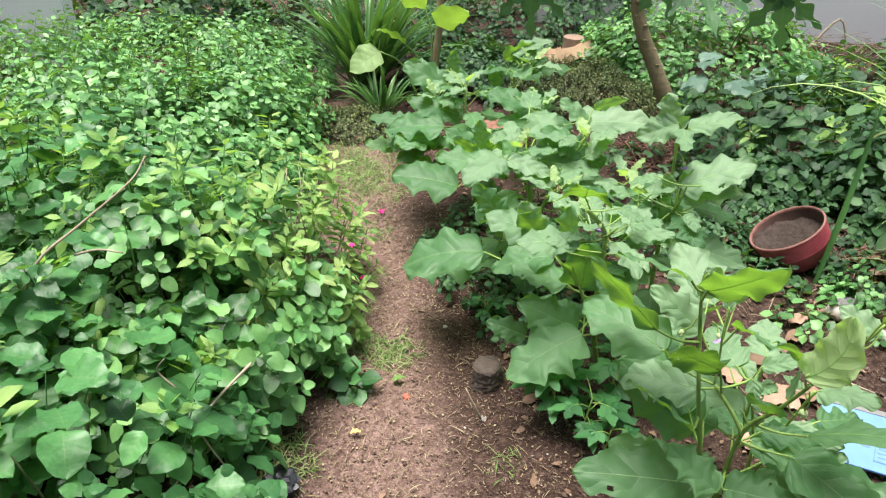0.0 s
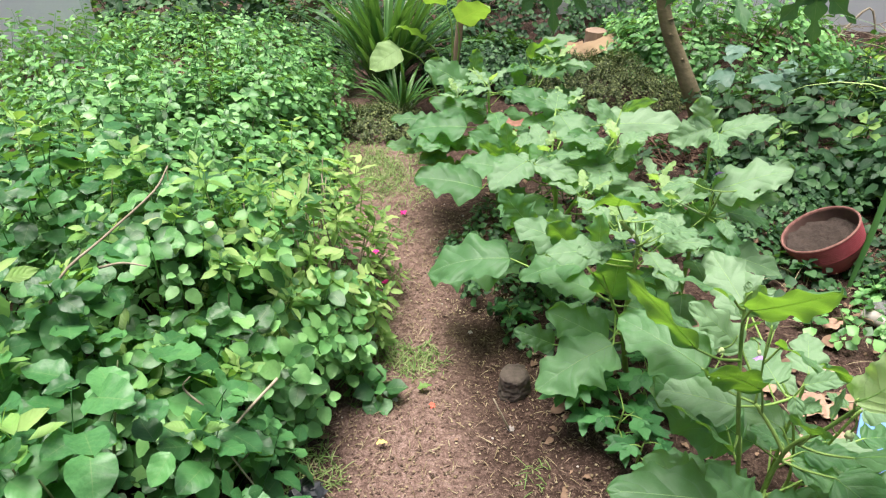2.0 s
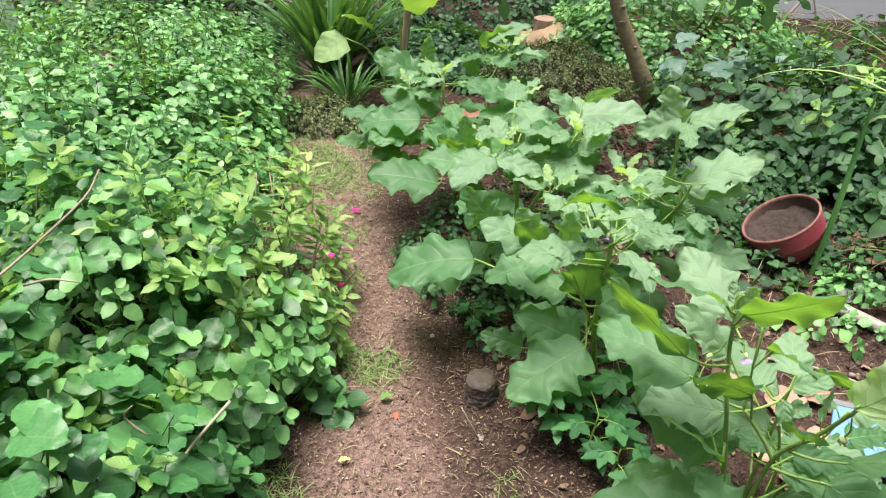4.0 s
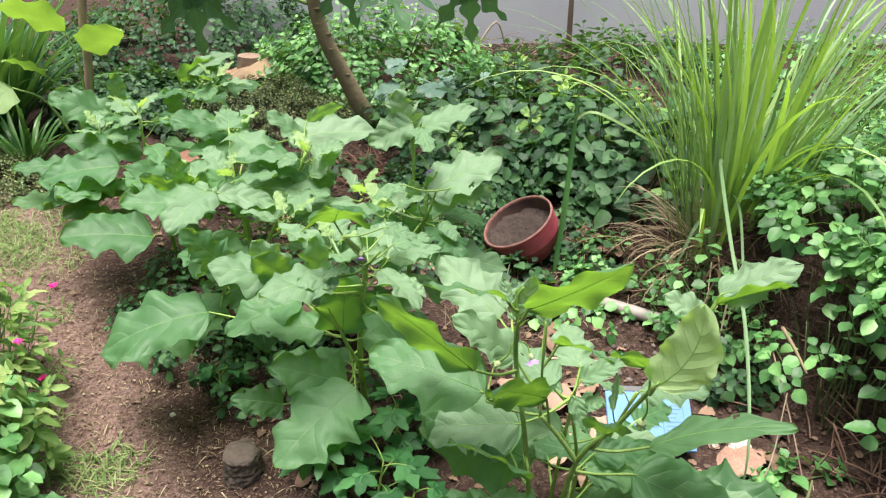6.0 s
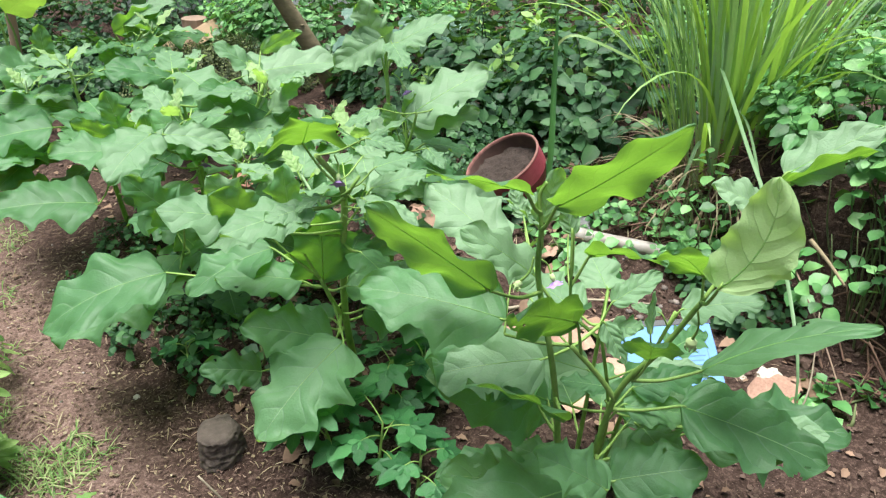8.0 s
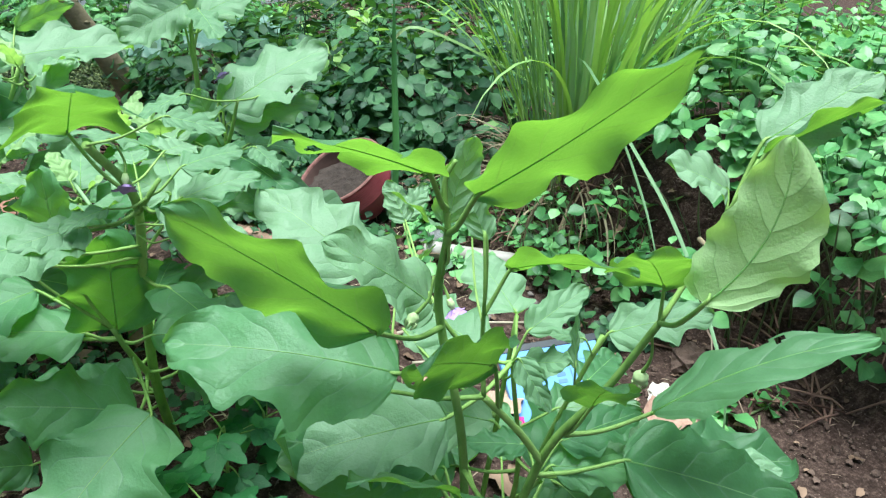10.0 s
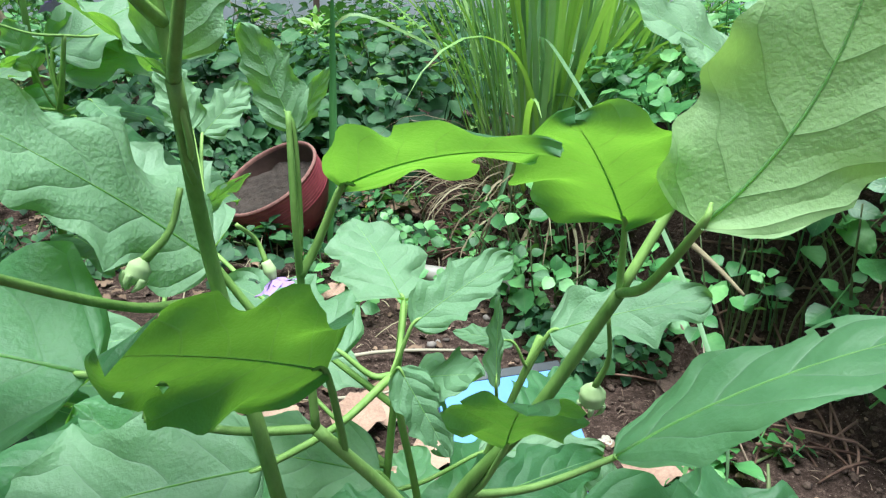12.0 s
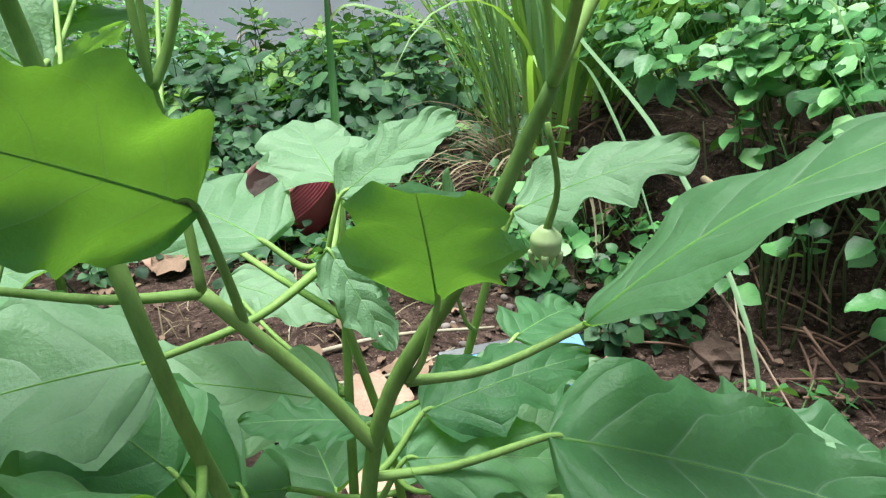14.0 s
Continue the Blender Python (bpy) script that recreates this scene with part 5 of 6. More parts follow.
def papaya_tree():
    r = random.Random(9)
    root = thing("papaya_tree", (1.03, 4.38, 0), "slim papaya tree with a leaning ringed trunk and lobed leaves", "tree")
    line = [(1.06, 4.4, -0.03), (0.985, 4.3, 0.13), (0.855, 4.3, 0.392), (0.765, 4.3, 0.573), (0.712, 4.3, 0.745), (0.68, 4.3, 1.0), (0.67, 4.3, 1.25)]
    radii = [0.066, 0.052, 0.042, 0.038, 0.034, 0.03, 0.024]
    v, f = tube(line, radii, 16, 9)
    part("trunk", mesh_of("trunk", v, f, BARK), root)
    for k in range(34):
        t = 0.6 + k / 34 * 5.0
        i = int(t)
        p = Vector(line[i]).lerp(Vector(line[i + 1]), t - i)
        rad = radii[i] + (radii[i + 1] - radii[i]) * (t - i)
        a = k * 2.4
        out = Vector((math.cos(a), math.sin(a), 0.1))
        bm = lump(0.014, r, 0.2)
        bmesh.ops.transform(bm, matrix=Matrix.Translation(p + out * rad * 0.93) @ Matrix.Rotation(a, 4, "Z") @ Matrix.Diagonal((0.6, 1.5, 0.7, 1)), verts=bm.verts)
        part("leaf_scar", bm_mesh("leaf_scar", bm, BARK), root)
    top = Vector(line[-1])
    def frond(start, joint, tip, size, up=(0, 0, 1)):
        start, joint, tip = Vector(start), Vector(joint), Vector(tip)
        V, F, U = lobed_leaf(7, 4.4, 0.15, r, 0.72, fine=20)
        ob = part("leaf", mesh_of("leaf", V, F, PAPAYA, U), root)
        ob.matrix_basis = aim(joint, tip, up, size)
        part("petiole", tube_mesh("petiole", [start, start.lerp(joint, 0.5) + Vector((0, 0, 0.05)), joint], [0.009, 0.007, 0.005], GREEN_STEM, 7, 5), ob)
    frond((0.69, 4.3, 0.95), (1.23, 3.45, 1.0), (1.27, 3.42, 0.7), 0.27, (-0.2, -0.9, 0.3))
    frond((0.7, 4.3, 0.88), (0.8, 4.02, 0.95), (0.87, 3.95, 0.7), 0.27, (-0.3, -0.6, 0.75))
    frond((0.68, 4.3, 1.0), (0.93, 3.75, 1.0), (1.02, 3.45, 0.82), 0.34)
    frond((0.71, 4.3, 0.75), (0.13, 4.26, 0.84), (0.15, 4.22, 0.5), 0.33, (-0.2, -0.9, 0.25))
    frond((0.7, 4.3, 0.85), (0.02, 4.5, 0.88), (-0.25, 4.5, 0.7), 0.32)
    for k in range(7):
        a = k * 0.9 + 0.4
        j = top + Vector((math.cos(a) * 0.55, math.sin(a) * 0.55, 0.18))
        frond(top, j, j + Vector((math.cos(a) * 0.3, math.sin(a) * 0.3, -0.12)), 0.36)
    return root


papaya_tree()


# ---- stake, lime leaves, posts ----
def post(name, label, a, b, r, mat, seed):
    rg = random.Random(seed)
    pts = [Vector(a).lerp(Vector(b), k / 5) + Vector((rg.uniform(-1, 1), rg.uniform(-1, 1), 0)) * r * 0.25 for k in range(6)]
    ob = tagged(new(name, tube_mesh(name, pts, [r * rg.uniform(0.85, 1.1) for _ in pts], mat, 9, 3, 0.12, rg)), label, "post")
    return ob


post("wooden_stake", "slim pinkish brown wooden stake in the garden bed", (-0.44, 4.38, -0.05), (-0.345, 4.3, 0.86), 0.021, STAKE, 1)
post("fence_post", "dark weathered fence post at the garden end", (-1.72, 5.6, -0.05), (-1.7, 5.65, 1.3), 0.055, WOOD, 2)
post("fence_post", "grey weathered fence post leaning beside another", (-1.55, 5.5, -0.05), (-1.66, 5.55, 1.3), 0.04, WOOD, 3)


def taro_leaf(u, s):
    return (math.sin(math.pi * min(u, 1) ** 0.6) ** 0.6 if 0 < u < 1 else 0.0)


def lime_plant():
    r = random.Random(15)
    root = thing("lime_leaf_plant", (-0.42, 4.2, 0), "tall plant with large lime green heart leaves", "plant")
    for base, tip, up, w in (((-0.43, 4.2, 0.67), (-0.7, 4.13, 0.8), (0.1, 0.6, 0.8), 0.42), ((-0.37, 4.2, 0.58), (-0.18, 4.13, 0.69), (0.1, 0.7, 0.7), 0.42),
                             ((-0.55, 4.2, 0.47), (-0.7, 4.15, 0.56), (0.2, 0.5, 0.9), 0.38), ((-0.7, 4.2, 0.42), (-0.86, 4.1, 0.32), (0.3, -0.5, 0.8), 0.42)):
        v, f, uv = leaf_grid(10, 3, w, taro_leaf, 0.05, 0.15, 0.12, r)
        ob = part("leaf", mesh_of("leaf", v, f, EGG_PALE if base[0] < -0.65 else TARO, uv), root)
        ob.matrix_basis = aim(base, tip, up)
        part("petiole", tube_mesh("petiole", [(-0.42, 4.2, -0.02), Vector((-0.42, 4.2, 0)).lerp(Vector(base), 0.6) + Vector((0.03, 0, 0.08)), base], [0.008, 0.006, 0.004], GREEN_STEM, 6, 5), ob)


lime_plant()


# ---- cut wood, stump, bricks ----
def broad_weed(at, height, spread, count, size, seed, label):
    """A weed with a few broad soft leaves on long stalks."""
    r = random.Random(seed)
    foot = Vector((at[0], at[1], ground_z(*at) - 0.01))
    root = thing("broad_weed", foot, label, "plant")
    crown = foot + Vector((0, 0, height * 0.5))
    part("stem", tube_mesh("stem", [foot, foot.lerp(crown, 0.5) + Vector((0.01, 0, 0)), crown], [0.008, 0.007, 0.005], DARK_STEM, 7, 4), root)
    for k in range(count):
        a = k * 2.4 + r.uniform(-0.3, 0.3)
        out = Vector((math.cos(a), math.sin(a), 0))
        base = crown + out * spread * r.uniform(0.5, 1.0) + Vector((0, 0, height * r.uniform(0.2, 0.5)))
        v, f, uv = leaf_grid(14, 3, 0.5, lambda u, s: ovate(u) * (1 + 0.05 * math.sin(u * 19 + s)), 0.05, 0.15, 0.1, r, 0.1)
        ob = part("leaf", mesh_of("leaf", v, f, BLUISH, uv), root)
        ob.matrix_basis = aim(base, base + out + Vector((0, 0, r.uniform(-0.5, 0.0))), (-out.x * 0.2, -out.y * 0.2 - 0.3, 1), size * r.uniform(0.8, 1.2))
        part("petiole", tube_mesh("petiole", [crown, crown.lerp(base, 0.5) + Vector((0, 0, 0.02)), base], [0.003, 0.0026, 0.002], DARK_STEM, 5, 4), root)
    return root


broad_weed((1.3, 4.45), 0.36, 0.14, 7, 0.15, 501, "weed with broad bluish green leaves behind the papaya tree")
broad_weed((1.62, 4.5), 0.34, 0.12, 6, 0.13, 502, "weed with broad bluish green leaves behind the papaya tree")


def log_piece(name, label, a, b, r, mat, seed, category="log"):
    rg = random.Random(seed)
    pts = [Vector(a).lerp(Vector(b), k / 4) for k in range(5)]
    v, f = tube(pts, [r * rg.uniform(0.9, 1.08) for _ in pts], 14, 2, 0.1, rg)
    return tagged(new(name, mesh_of(name, v, f, mat, None, False)), label, category)


def split_log(at, heading, length, seed):
    """A wedge of split timber with a flat pale face."""
    rg = random.Random(seed)
    bm = bmesh.new()
    n = 7
    rows = []
    for i in range(n):
        x = length * (i / (n - 1) - 0.5)
        rows.append([bm.verts.new((x, -0.05 + rg.uniform(-0.008, 0.008), 0)), bm.verts.new((x, 0.05 + rg.uniform(-0.008, 0.008), 0)),
                     bm.verts.new((x, 0.015 + rg.uniform(-0.01, 0.01), 0.075 + rg.uniform(-0.01, 0.01)))])
    for a, b in zip(rows, rows[1:]):
        for k in range(3):
            bm.faces.new((a[k], a[(k + 1) % 3], b[(k + 1) % 3], b[k]))
    bm.faces.new(rows[0][::-1])
    bm.faces.new(rows[-1])
    bmesh.ops.bevel(bm, geom=bm.edges[:], offset=0.004, segments=1, affect="EDGES")
    ob = tagged(new("split_log", bm_mesh("split_log", bm, RAW_WOOD, False)), "pale orange split log lying on the herb patch", "log")
    ob.matrix_basis = Matrix.Translation(at) @ Matrix.Rotation(heading, 4, "Z") @ Matrix.Rotation(-0.12, 4, "Y")
    return ob


split_log((0.36, 5.03, 0.17), 0.66, 0.5, 4)
split_log((0.2, 5.12, 0.13), 0.2, 0.28, 5)
log_piece("tree_stump", "grey cut stump behind the split logs", (0.4, 5.24, -0.02), (0.41, 5.24, 0.27), 0.08, WOOD, 6, "stump")


def small_stump():
    rg = random.Random(8)
    root = thing("tree_stump", (0.19, 1.985, 0), "small dark cut stump at the trail edge", "stump")
    def rough(p, amount):
        q = Vector(p) * 60
        return Vector(p) + Vector((noise.noise(q), noise.noise(q + Vector((7, 0, 0))), 0.7 * noise.noise(q + Vector((0, 9, 0))))) * amount
    v, f = tube([(0.19, 1.985, -0.03), (0.19, 1.985, 0.02), (0.187, 1.983, 0.066)], [0.056, 0.05, 0.045], 30, 8, 0.2, rg)
    part("trunk", mesh_of("trunk", [rough(p, 0.0035) for p in v], f, DARK_WOOD), root)
    v, f = lathe([(0.0, 0.07), (0.01, 0.069), (0.018, 0.071), (0.027, 0.068), (0.034, 0.07), (0.041, 0.067), (0.046, 0.058)], 30)
    part("cut_face", mesh_of("cut_face", [rough((x + 0.187, y + 1.983, z), 0.005) for x, y, z in v], f, DARK_WOOD), root, "rough dark cut face of the stump")


small_stump()


def brick(at, turn, tilt, mat=BRICK, size=(0.2, 0.1, 0.065), label="broken orange brick lying in the bed"):
    bm = bmesh.new()
    bmesh.ops.create_cube(bm, size=1)
    bmesh.ops.subdivide_edges(bm, edges=bm.edges[:], cuts=3, use_grid_fill=True)
    for v in bm.verts:
        v.co = Vector((v.co.x * size[0], v.co.y * size[1], v.co.z * size[2]))
        v.co += v.co.normalized() * 0.008 * noise.noise(v.co * 30 + Vector(at))
    ob = tagged(new("brick", bm_mesh("brick", bm, mat, False)), label, "brick")
    ob.matrix_basis = Matrix.Translation(at) @ Matrix.Rotation(turn, 4, "Z") @ Matrix.Rotation(tilt, 4, "X")
    return ob


brick((-0.02, 3.95, 0.09), 0.5, 0.2)
brick((0.1, 3.85, 0.06), -0.4, 0.5)
brick((0.45, 3.35, 0.05), 0.9, 0.1)
brick((0.03, 4.02, 0.02), 0.2, 0.0)


# ---- fine ground cover ----
def strew(name, label, category, mesh_list, spots, kind="stuff", mats=None):
    """Joins many scattered bits into one object."""
    V, F, U, n = [], [], [], 0
    for m, (v, f, uv) in spots:
        a = np.array(m, dtype=np.float32)
        v = np.asarray(v, np.float32)
        V.append(v @ a[:3, :3].T + a[:3, 3])
        F += [tuple(n + i for i in q) for q in f]
        U += list(uv)
        n += len(v)
    me = mesh_of(name, np.concatenate(V), F, mesh_list, U)
    return tagged(new(name, me), label, category, kind=kind)


def flat_bit(rng, ratio=0.35, curl=0.15):
    return leaf_grid(6, 1, ratio, lambda u, s: ovate(u), rng.uniform(0, curl), rng.uniform(0, 0.5), 0.25, rng)


def bits(name, label, count, area, size, mat, seed, ratio=0.3, avoid_trail=True, lift=0.004, curl=0.15):
    rng = random.Random(seed)
    kinds = [flat_bit(rng, ratio * rng.uniform(0.7, 1.3), curl) for _ in range(6)]
    spots = []
    while len(spots) < count:
        x, y = rng.uniform(area[0], area[1]), rng.uniform(area[2], area[3])
        off = abs(x - trail_x(y))
        if avoid_trail and off < 0.34 and rng.random() < 0.96:
            continue
        a = rng.uniform(0, 6.28)
        p = Vector((x, y, ground_z(x, y) + lift + rng.random() * 0.004))
        s = size * rng.uniform(0.5, 1.4)
        m = aim(p, p + Vector((math.cos(a), math.sin(a), rng.uniform(-0.2, 0.25))), (rng.uniform(-0.4, 0.4), rng.uniform(-0.4, 0.4), 1), s)
        spots.append((m, rng.choice(kinds)))
    return strew(name, label, "litter", mat, spots)


bits("leaf_litter", "brown dead leaf flakes strewn over the beds", 1300, (-0.6, 2.3, 1.3, 4.6), 0.026, DEAD, 61)
bits("straw_litter", "pale chopped straw strewn over the soil", 3800, (-0.6, 2.2, 1.3, 4.2), 0.024, REDSTRAW, 62, 0.05, False)
bits("straw_litter", "pale chopped straw strewn along the trail", 4200, (-0.5, 0.6, 1.35, 3.2), 0.014, REDSTRAW, 63, 0.09, False)
bits("dry_grass_litter", "long pale bits of dry grass lying on the trail", 320, (-0.5, 0.5, 1.4, 3.4), 0.045, DRYGRASS, 166, 0.035, False, 0.005)
bits("dark_litter", "dark crumbled flakes trodden into the trail", 1100, (-0.5, 0.6, 1.35, 3.2), 0.008, SOIL_LOOSE, 167, 0.45, False)
bits("straw_litter", "thin pale straw scattered on the trail", 1300, (-0.5, 0.6, 1.35, 3.2), 0.02, DRYGRASS, 168, 0.05, False, 0.004)
bits("pale_litter", "small pale husks and flakes along the trail", 1500, (-0.5, 0.6, 1.35, 3.2), 0.008, DRYGRASS, 66, 0.35, False)
bits("leaf_litter", "larger curled brown leaves under the egg plants", 60, (0.3, 2.0, 1.5, 3.8), 0.075, DEAD, 64, 0.33, True, 0.008, 0.3)
bits("leaf_litter", "brown dead leaves and straw at the garden end", 900, (-3.2, -1.0, 4.6, 6.4), 0.05, DEAD, 67)
bits("straw_litter", "pale straw strewn at the garden end", 900, (-3.2, -1.0, 4.6, 6.4), 0.06, DRYGRASS, 68, 0.06)
bits("leaf_litter", "brown and orange dead leaves before the grey wall", 500, (1.6, 4.0, 4.4, 6.2), 0.05, DEAD, 69)
bits("dark_litter", "dark rotted flakes pressed into the soil", 2200, (-0.6, 2.2, 1.3, 4.2), 0.016, SOIL_LOOSE, 65, 0.4)


def crumbs(name, label, count, area, size, mat, seed, keep=1.0):
    rng = random.Random(seed)
    kinds = []
    for _ in range(5):
        bm = lump(1.0, rng, 0.4, 1)
        bm.verts.index_update()
        kinds.append(([tuple(v.co) for v in bm.verts], [tuple(v.index for v in f.verts) for f in bm.faces], [(0.5, 0.5)] * len(bm.verts)))
        bm.free()
    spots = []
    for i in range(count):
        x, y = rng.uniform(area[0], area[1]), rng.uniform(area[2], area[3])
        if abs(x - trail_x(y)) < 0.2 and rng.random() > keep:
            continue
        s = size * rng.uniform(0.4, 1.3) 
        m = Matrix.Translation((x, y, ground_z(x, y) + s * 0.3)) @ Matrix.Rotation(rng.uniform(0, 6), 4, "Z") @ Matrix.Scale(s, 4)
        spots.append((m, rng.choice(kinds)))
    return strew(name, label, "soil", mat, spots)


crumbs("soil_crumbs", "loose crumbs of dark garden soil", 7500, (-0.45, 1.6, 1.3, 3.4), 0.0036, SOIL_LOOSE, 71, 0.6)
crumbs("pebbles", "small pale pebbles scattered on the trail", 70, (-0.4, 0.9, 1.35, 3.2), 0.004, STONE, 72)
crumbs("bank_stones", "small grey and brown stones before the earth bank", 60, (1.3, 1.85, 1.95, 2.4), 0.01, GREY_STONE, 74)
crumbs("bank_clods", "clods and stones at the foot of the earth bank", 260, (1.45, 2.1, 1.2, 2.3), 0.008, SOIL_LOOSE, 73)


def tuft_patch(name, label, spots, blades, length, width, mat, seed):
    """Short grass: thin blades in several tufts."""
    rng = random.Random(seed)
    V, Q, U = [], [], []
    for cx, cy, rad, share in spots:
        for i in range(int(blades * share)):
            a, q = rng.uniform(0, 6.28), rad * rng.random() ** 0.6
            x, y = cx + q * math.cos(a), cy + q * math.sin(a)
            pts, ws = arching((x, y, ground_z(x, y) - 0.003), rng.uniform(0, 6.28), rng.uniform(0.1, 1.3), length * rng.uniform(0.4, 1.2), width, rng.uniform(0.2, 1.6), rng, 4)
            v, f, uv = blade_strip(pts, ws)
            n = len(V)
            V += v
            U += uv
            Q += [tuple(n + c for c in t) for t in f]
    return tagged(new(name, mesh_of(name, V, Q, mat, U)), label, "grass", kind="stuff")


tuft_patch("short_grass", "short trodden grass along the trail edges", [(-0.16, 2.08, 0.1, 1.6), (-0.27, 2.12, 0.07, 0.8), (-0.36, 2.3, 0.08, 0.6), (-0.38, 2.55, 0.08, 0.5), (-0.36, 1.5, 0.1, 1.6), (-0.42, 1.62, 0.08, 0.8),
                          (-0.7, 3.45, 0.2, 3.6), (-0.55, 3.3, 0.2, 2.6), (-0.85, 3.65, 0.2, 3.4), (-0.62, 3.6, 0.2, 2.6), (-0.42, 2.9, 0.08, 0.4), (0.28, 1.62, 0.06, 0.2), (-0.3, 1.85, 0.06, 0.3)], 200, 0.06, 0.0032, MOWN, 81)
tuft_patch("short_grass", "thin dry grass stubble along the trail", [(-0.16, 2.2, 0.2, 1.0), (-0.3, 2.6, 0.2, 1.0), (-0.15, 1.6, 0.2, 1.0), (-0.5, 3.1, 0.2, 1.0)], 60, 0.05, 0.0025, DRYGRASS, 88)
tuft_patch("short_grass", "thin dry grass in the egg plant bed", [(0.9, 2.2, 0.3, 0.8), (1.2, 2.5, 0.35, 1.0), (1.6, 2.6, 0.3, 1.0), (1.7, 3.0, 0.3, 1.0), (0.4, 2.9, 0.3, 0.6)], 120, 0.09, 0.003, DRYGRASS, 82)


# ---- low herb patches ----
def herb_mat(label, cx, cy, rx, ry, h, count, seed, mat=HERB, leaf=0.016):
    rng = random.Random(seed)
    root = thing("herb_patch", (cx, cy, ground_z(cx, cy)), label, "plant")
    kinds = [sprig(5, 0.06, leaf, 0.42, rng, nu=2, taper=0.8) for _ in range(6)]
    poses = []
    for i in range(count):
        a, q = rng.uniform(0, 6.28), rng.random() ** 0.5
        x, y = cx + rx * q * math.cos(a), cy + ry * q * math.sin(a)
        z = ground_z(x, y) + h * (1 - q * q) ** 0.5 * rng.uniform(0.5, 1.0) * (1 + 0.5 * noise.noise(Vector((x * 6, y * 6, seed)))) - 0.03
        poses.append(shoot_pose((x, y, max(z, ground_z(x, y) - 0.01)), (math.cos(a) * q, math.sin(a) * q), rng, 1.0, 1.0))
    for k in range(4):
        part("foliage", scatter("foliage", kinds, poses[k::4], mat), root, kind="stuff")
    return root


herb_mat("low brownish herb mat with tiny leaves", 0.45, 4.72, 0.55, 0.45, 0.2, 1500, 91)
herb_mat("low brownish herb mat beside the young pandan", -0.82, 4.02, 0.3, 0.2, 0.13, 620, 92)
herb_mat("low dry herb patch at the garden end", -2.1, 5.5, 0.75, 0.6, 0.16, 900, 93, HERB, 0.03)
herb_mat("low green herb patch under the stake", -0.2, 4.9, 0.5, 0.4, 0.2, 600, 94, HEDGE_DEEP, 0.04)


# ---- weeds with lobed leaves ----
def lobed_weed(at, height, leaves, size, seed, label="bright green weed with five lobed leaves", mat=None):
    r = random.Random(seed)
    root = thing("lobed_weed", (at[0], at[1], ground_z(*at)), label, "weed")
    z0 = ground_z(*at)
    top = Vector((at[0] + r.uniform(-0.02, 0.02), at[1] + r.uniform(-0.02, 0.02), z0 + height))
    part("stem", tube_mesh("stem", [(at[0], at[1], z0 - 0.01), Vector((at[0], at[1], z0)).lerp(top, 0.5), top], [0.004, 0.0032, 0.002], GREEN_STEM, 6, 4), root)
    for k in range(leaves):
        a = k * 2.4 + r.uniform(-0.3, 0.3)
        h = height * (0.35 + 0.65 * k / max(leaves - 1, 1))
        foot = Vector((at[0], at[1], z0)).lerp(top, h / height)
        joint = foot + Vector((math.cos(a), math.sin(a), 0.35)) * size * r.uniform(0.5, 0.9)
        V, F, U = lobed_leaf(5, 3.6, 0.2, r, 0.25)
        ob = part("leaf", mesh_of("leaf", V, F, mat or LOBED, U), root)
        ob.matrix_basis = aim(joint, joint + Vector((math.cos(a), math.sin(a), r.uniform(-0.4, 0.1))), (0, 0, 1), size * r.uniform(0.8, 1.15))
        part("petiole", tube_mesh("petiole", [foot, foot.lerp(joint, 0.5) + Vector((0, 0, 0.006)), joint], [0.0018, 0.0016, 0.0013], GREEN_STEM, 5, 3), ob)
    return root


lobed_weed((0.14, 2.31), 0.1, 6, 0.06, 101)
lobed_weed((0.42, 1.82), 0.2, 8, 0.085, 102)
lobed_weed((0.5, 1.74), 0.17, 7, 0.08, 103)
lobed_weed((0.38, 1.92), 0.14, 6, 0.07, 104)
lobed_weed((0.56, 1.66), 0.14, 6, 0.075, 105)
lobed_weed((0.59, 1.91), 0.18, 8, 0.08, 106)
lobed_weed((0.69, 1.95), 0.15, 7, 0.07, 107)


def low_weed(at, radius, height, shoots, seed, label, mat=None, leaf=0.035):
    # default leaf is dark green, with some canopy shade painted into it
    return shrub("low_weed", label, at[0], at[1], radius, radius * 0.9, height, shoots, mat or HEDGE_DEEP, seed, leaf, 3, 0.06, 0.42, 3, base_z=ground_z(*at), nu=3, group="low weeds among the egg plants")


low_weed((-0.02, 2.72), 0.16, 0.14, 60, 111, "low green weed with small leaves at the trail edge")
low_weed((0.1, 2.5), 0.13, 0.13, 45, 112, "low green weed with small leaves at the trail edge")
low_weed((-0.27, 1.9), 0.045, 0.15, 3, 134, "young shrub shoot with broad leaves at the trail edge", HEDGE_BROAD_DIM, 0.085)
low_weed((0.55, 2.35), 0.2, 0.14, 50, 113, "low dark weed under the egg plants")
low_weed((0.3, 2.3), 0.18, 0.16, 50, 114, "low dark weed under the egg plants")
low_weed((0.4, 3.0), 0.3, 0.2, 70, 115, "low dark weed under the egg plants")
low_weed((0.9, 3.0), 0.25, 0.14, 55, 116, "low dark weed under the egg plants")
low_weed((1.15, 3.35), 0.3, 0.16, 80, 117, "low round leaved weed near the clay pot")
low_weed((1.62, 2.55), 0.22, 0.1, 22, 118, "low round leaved creeper on bare soil", HEDGE, 0.045)
low_weed((1.35, 2.45), 0.16, 0.08, 12, 119, "low round leaved creeper on bare soil", HEDGE, 0.045)
low_weed((1.75, 2.3), 0.16, 0.1, 16, 120, "low round leaved creeper on bare soil", HEDGE, 0.045)
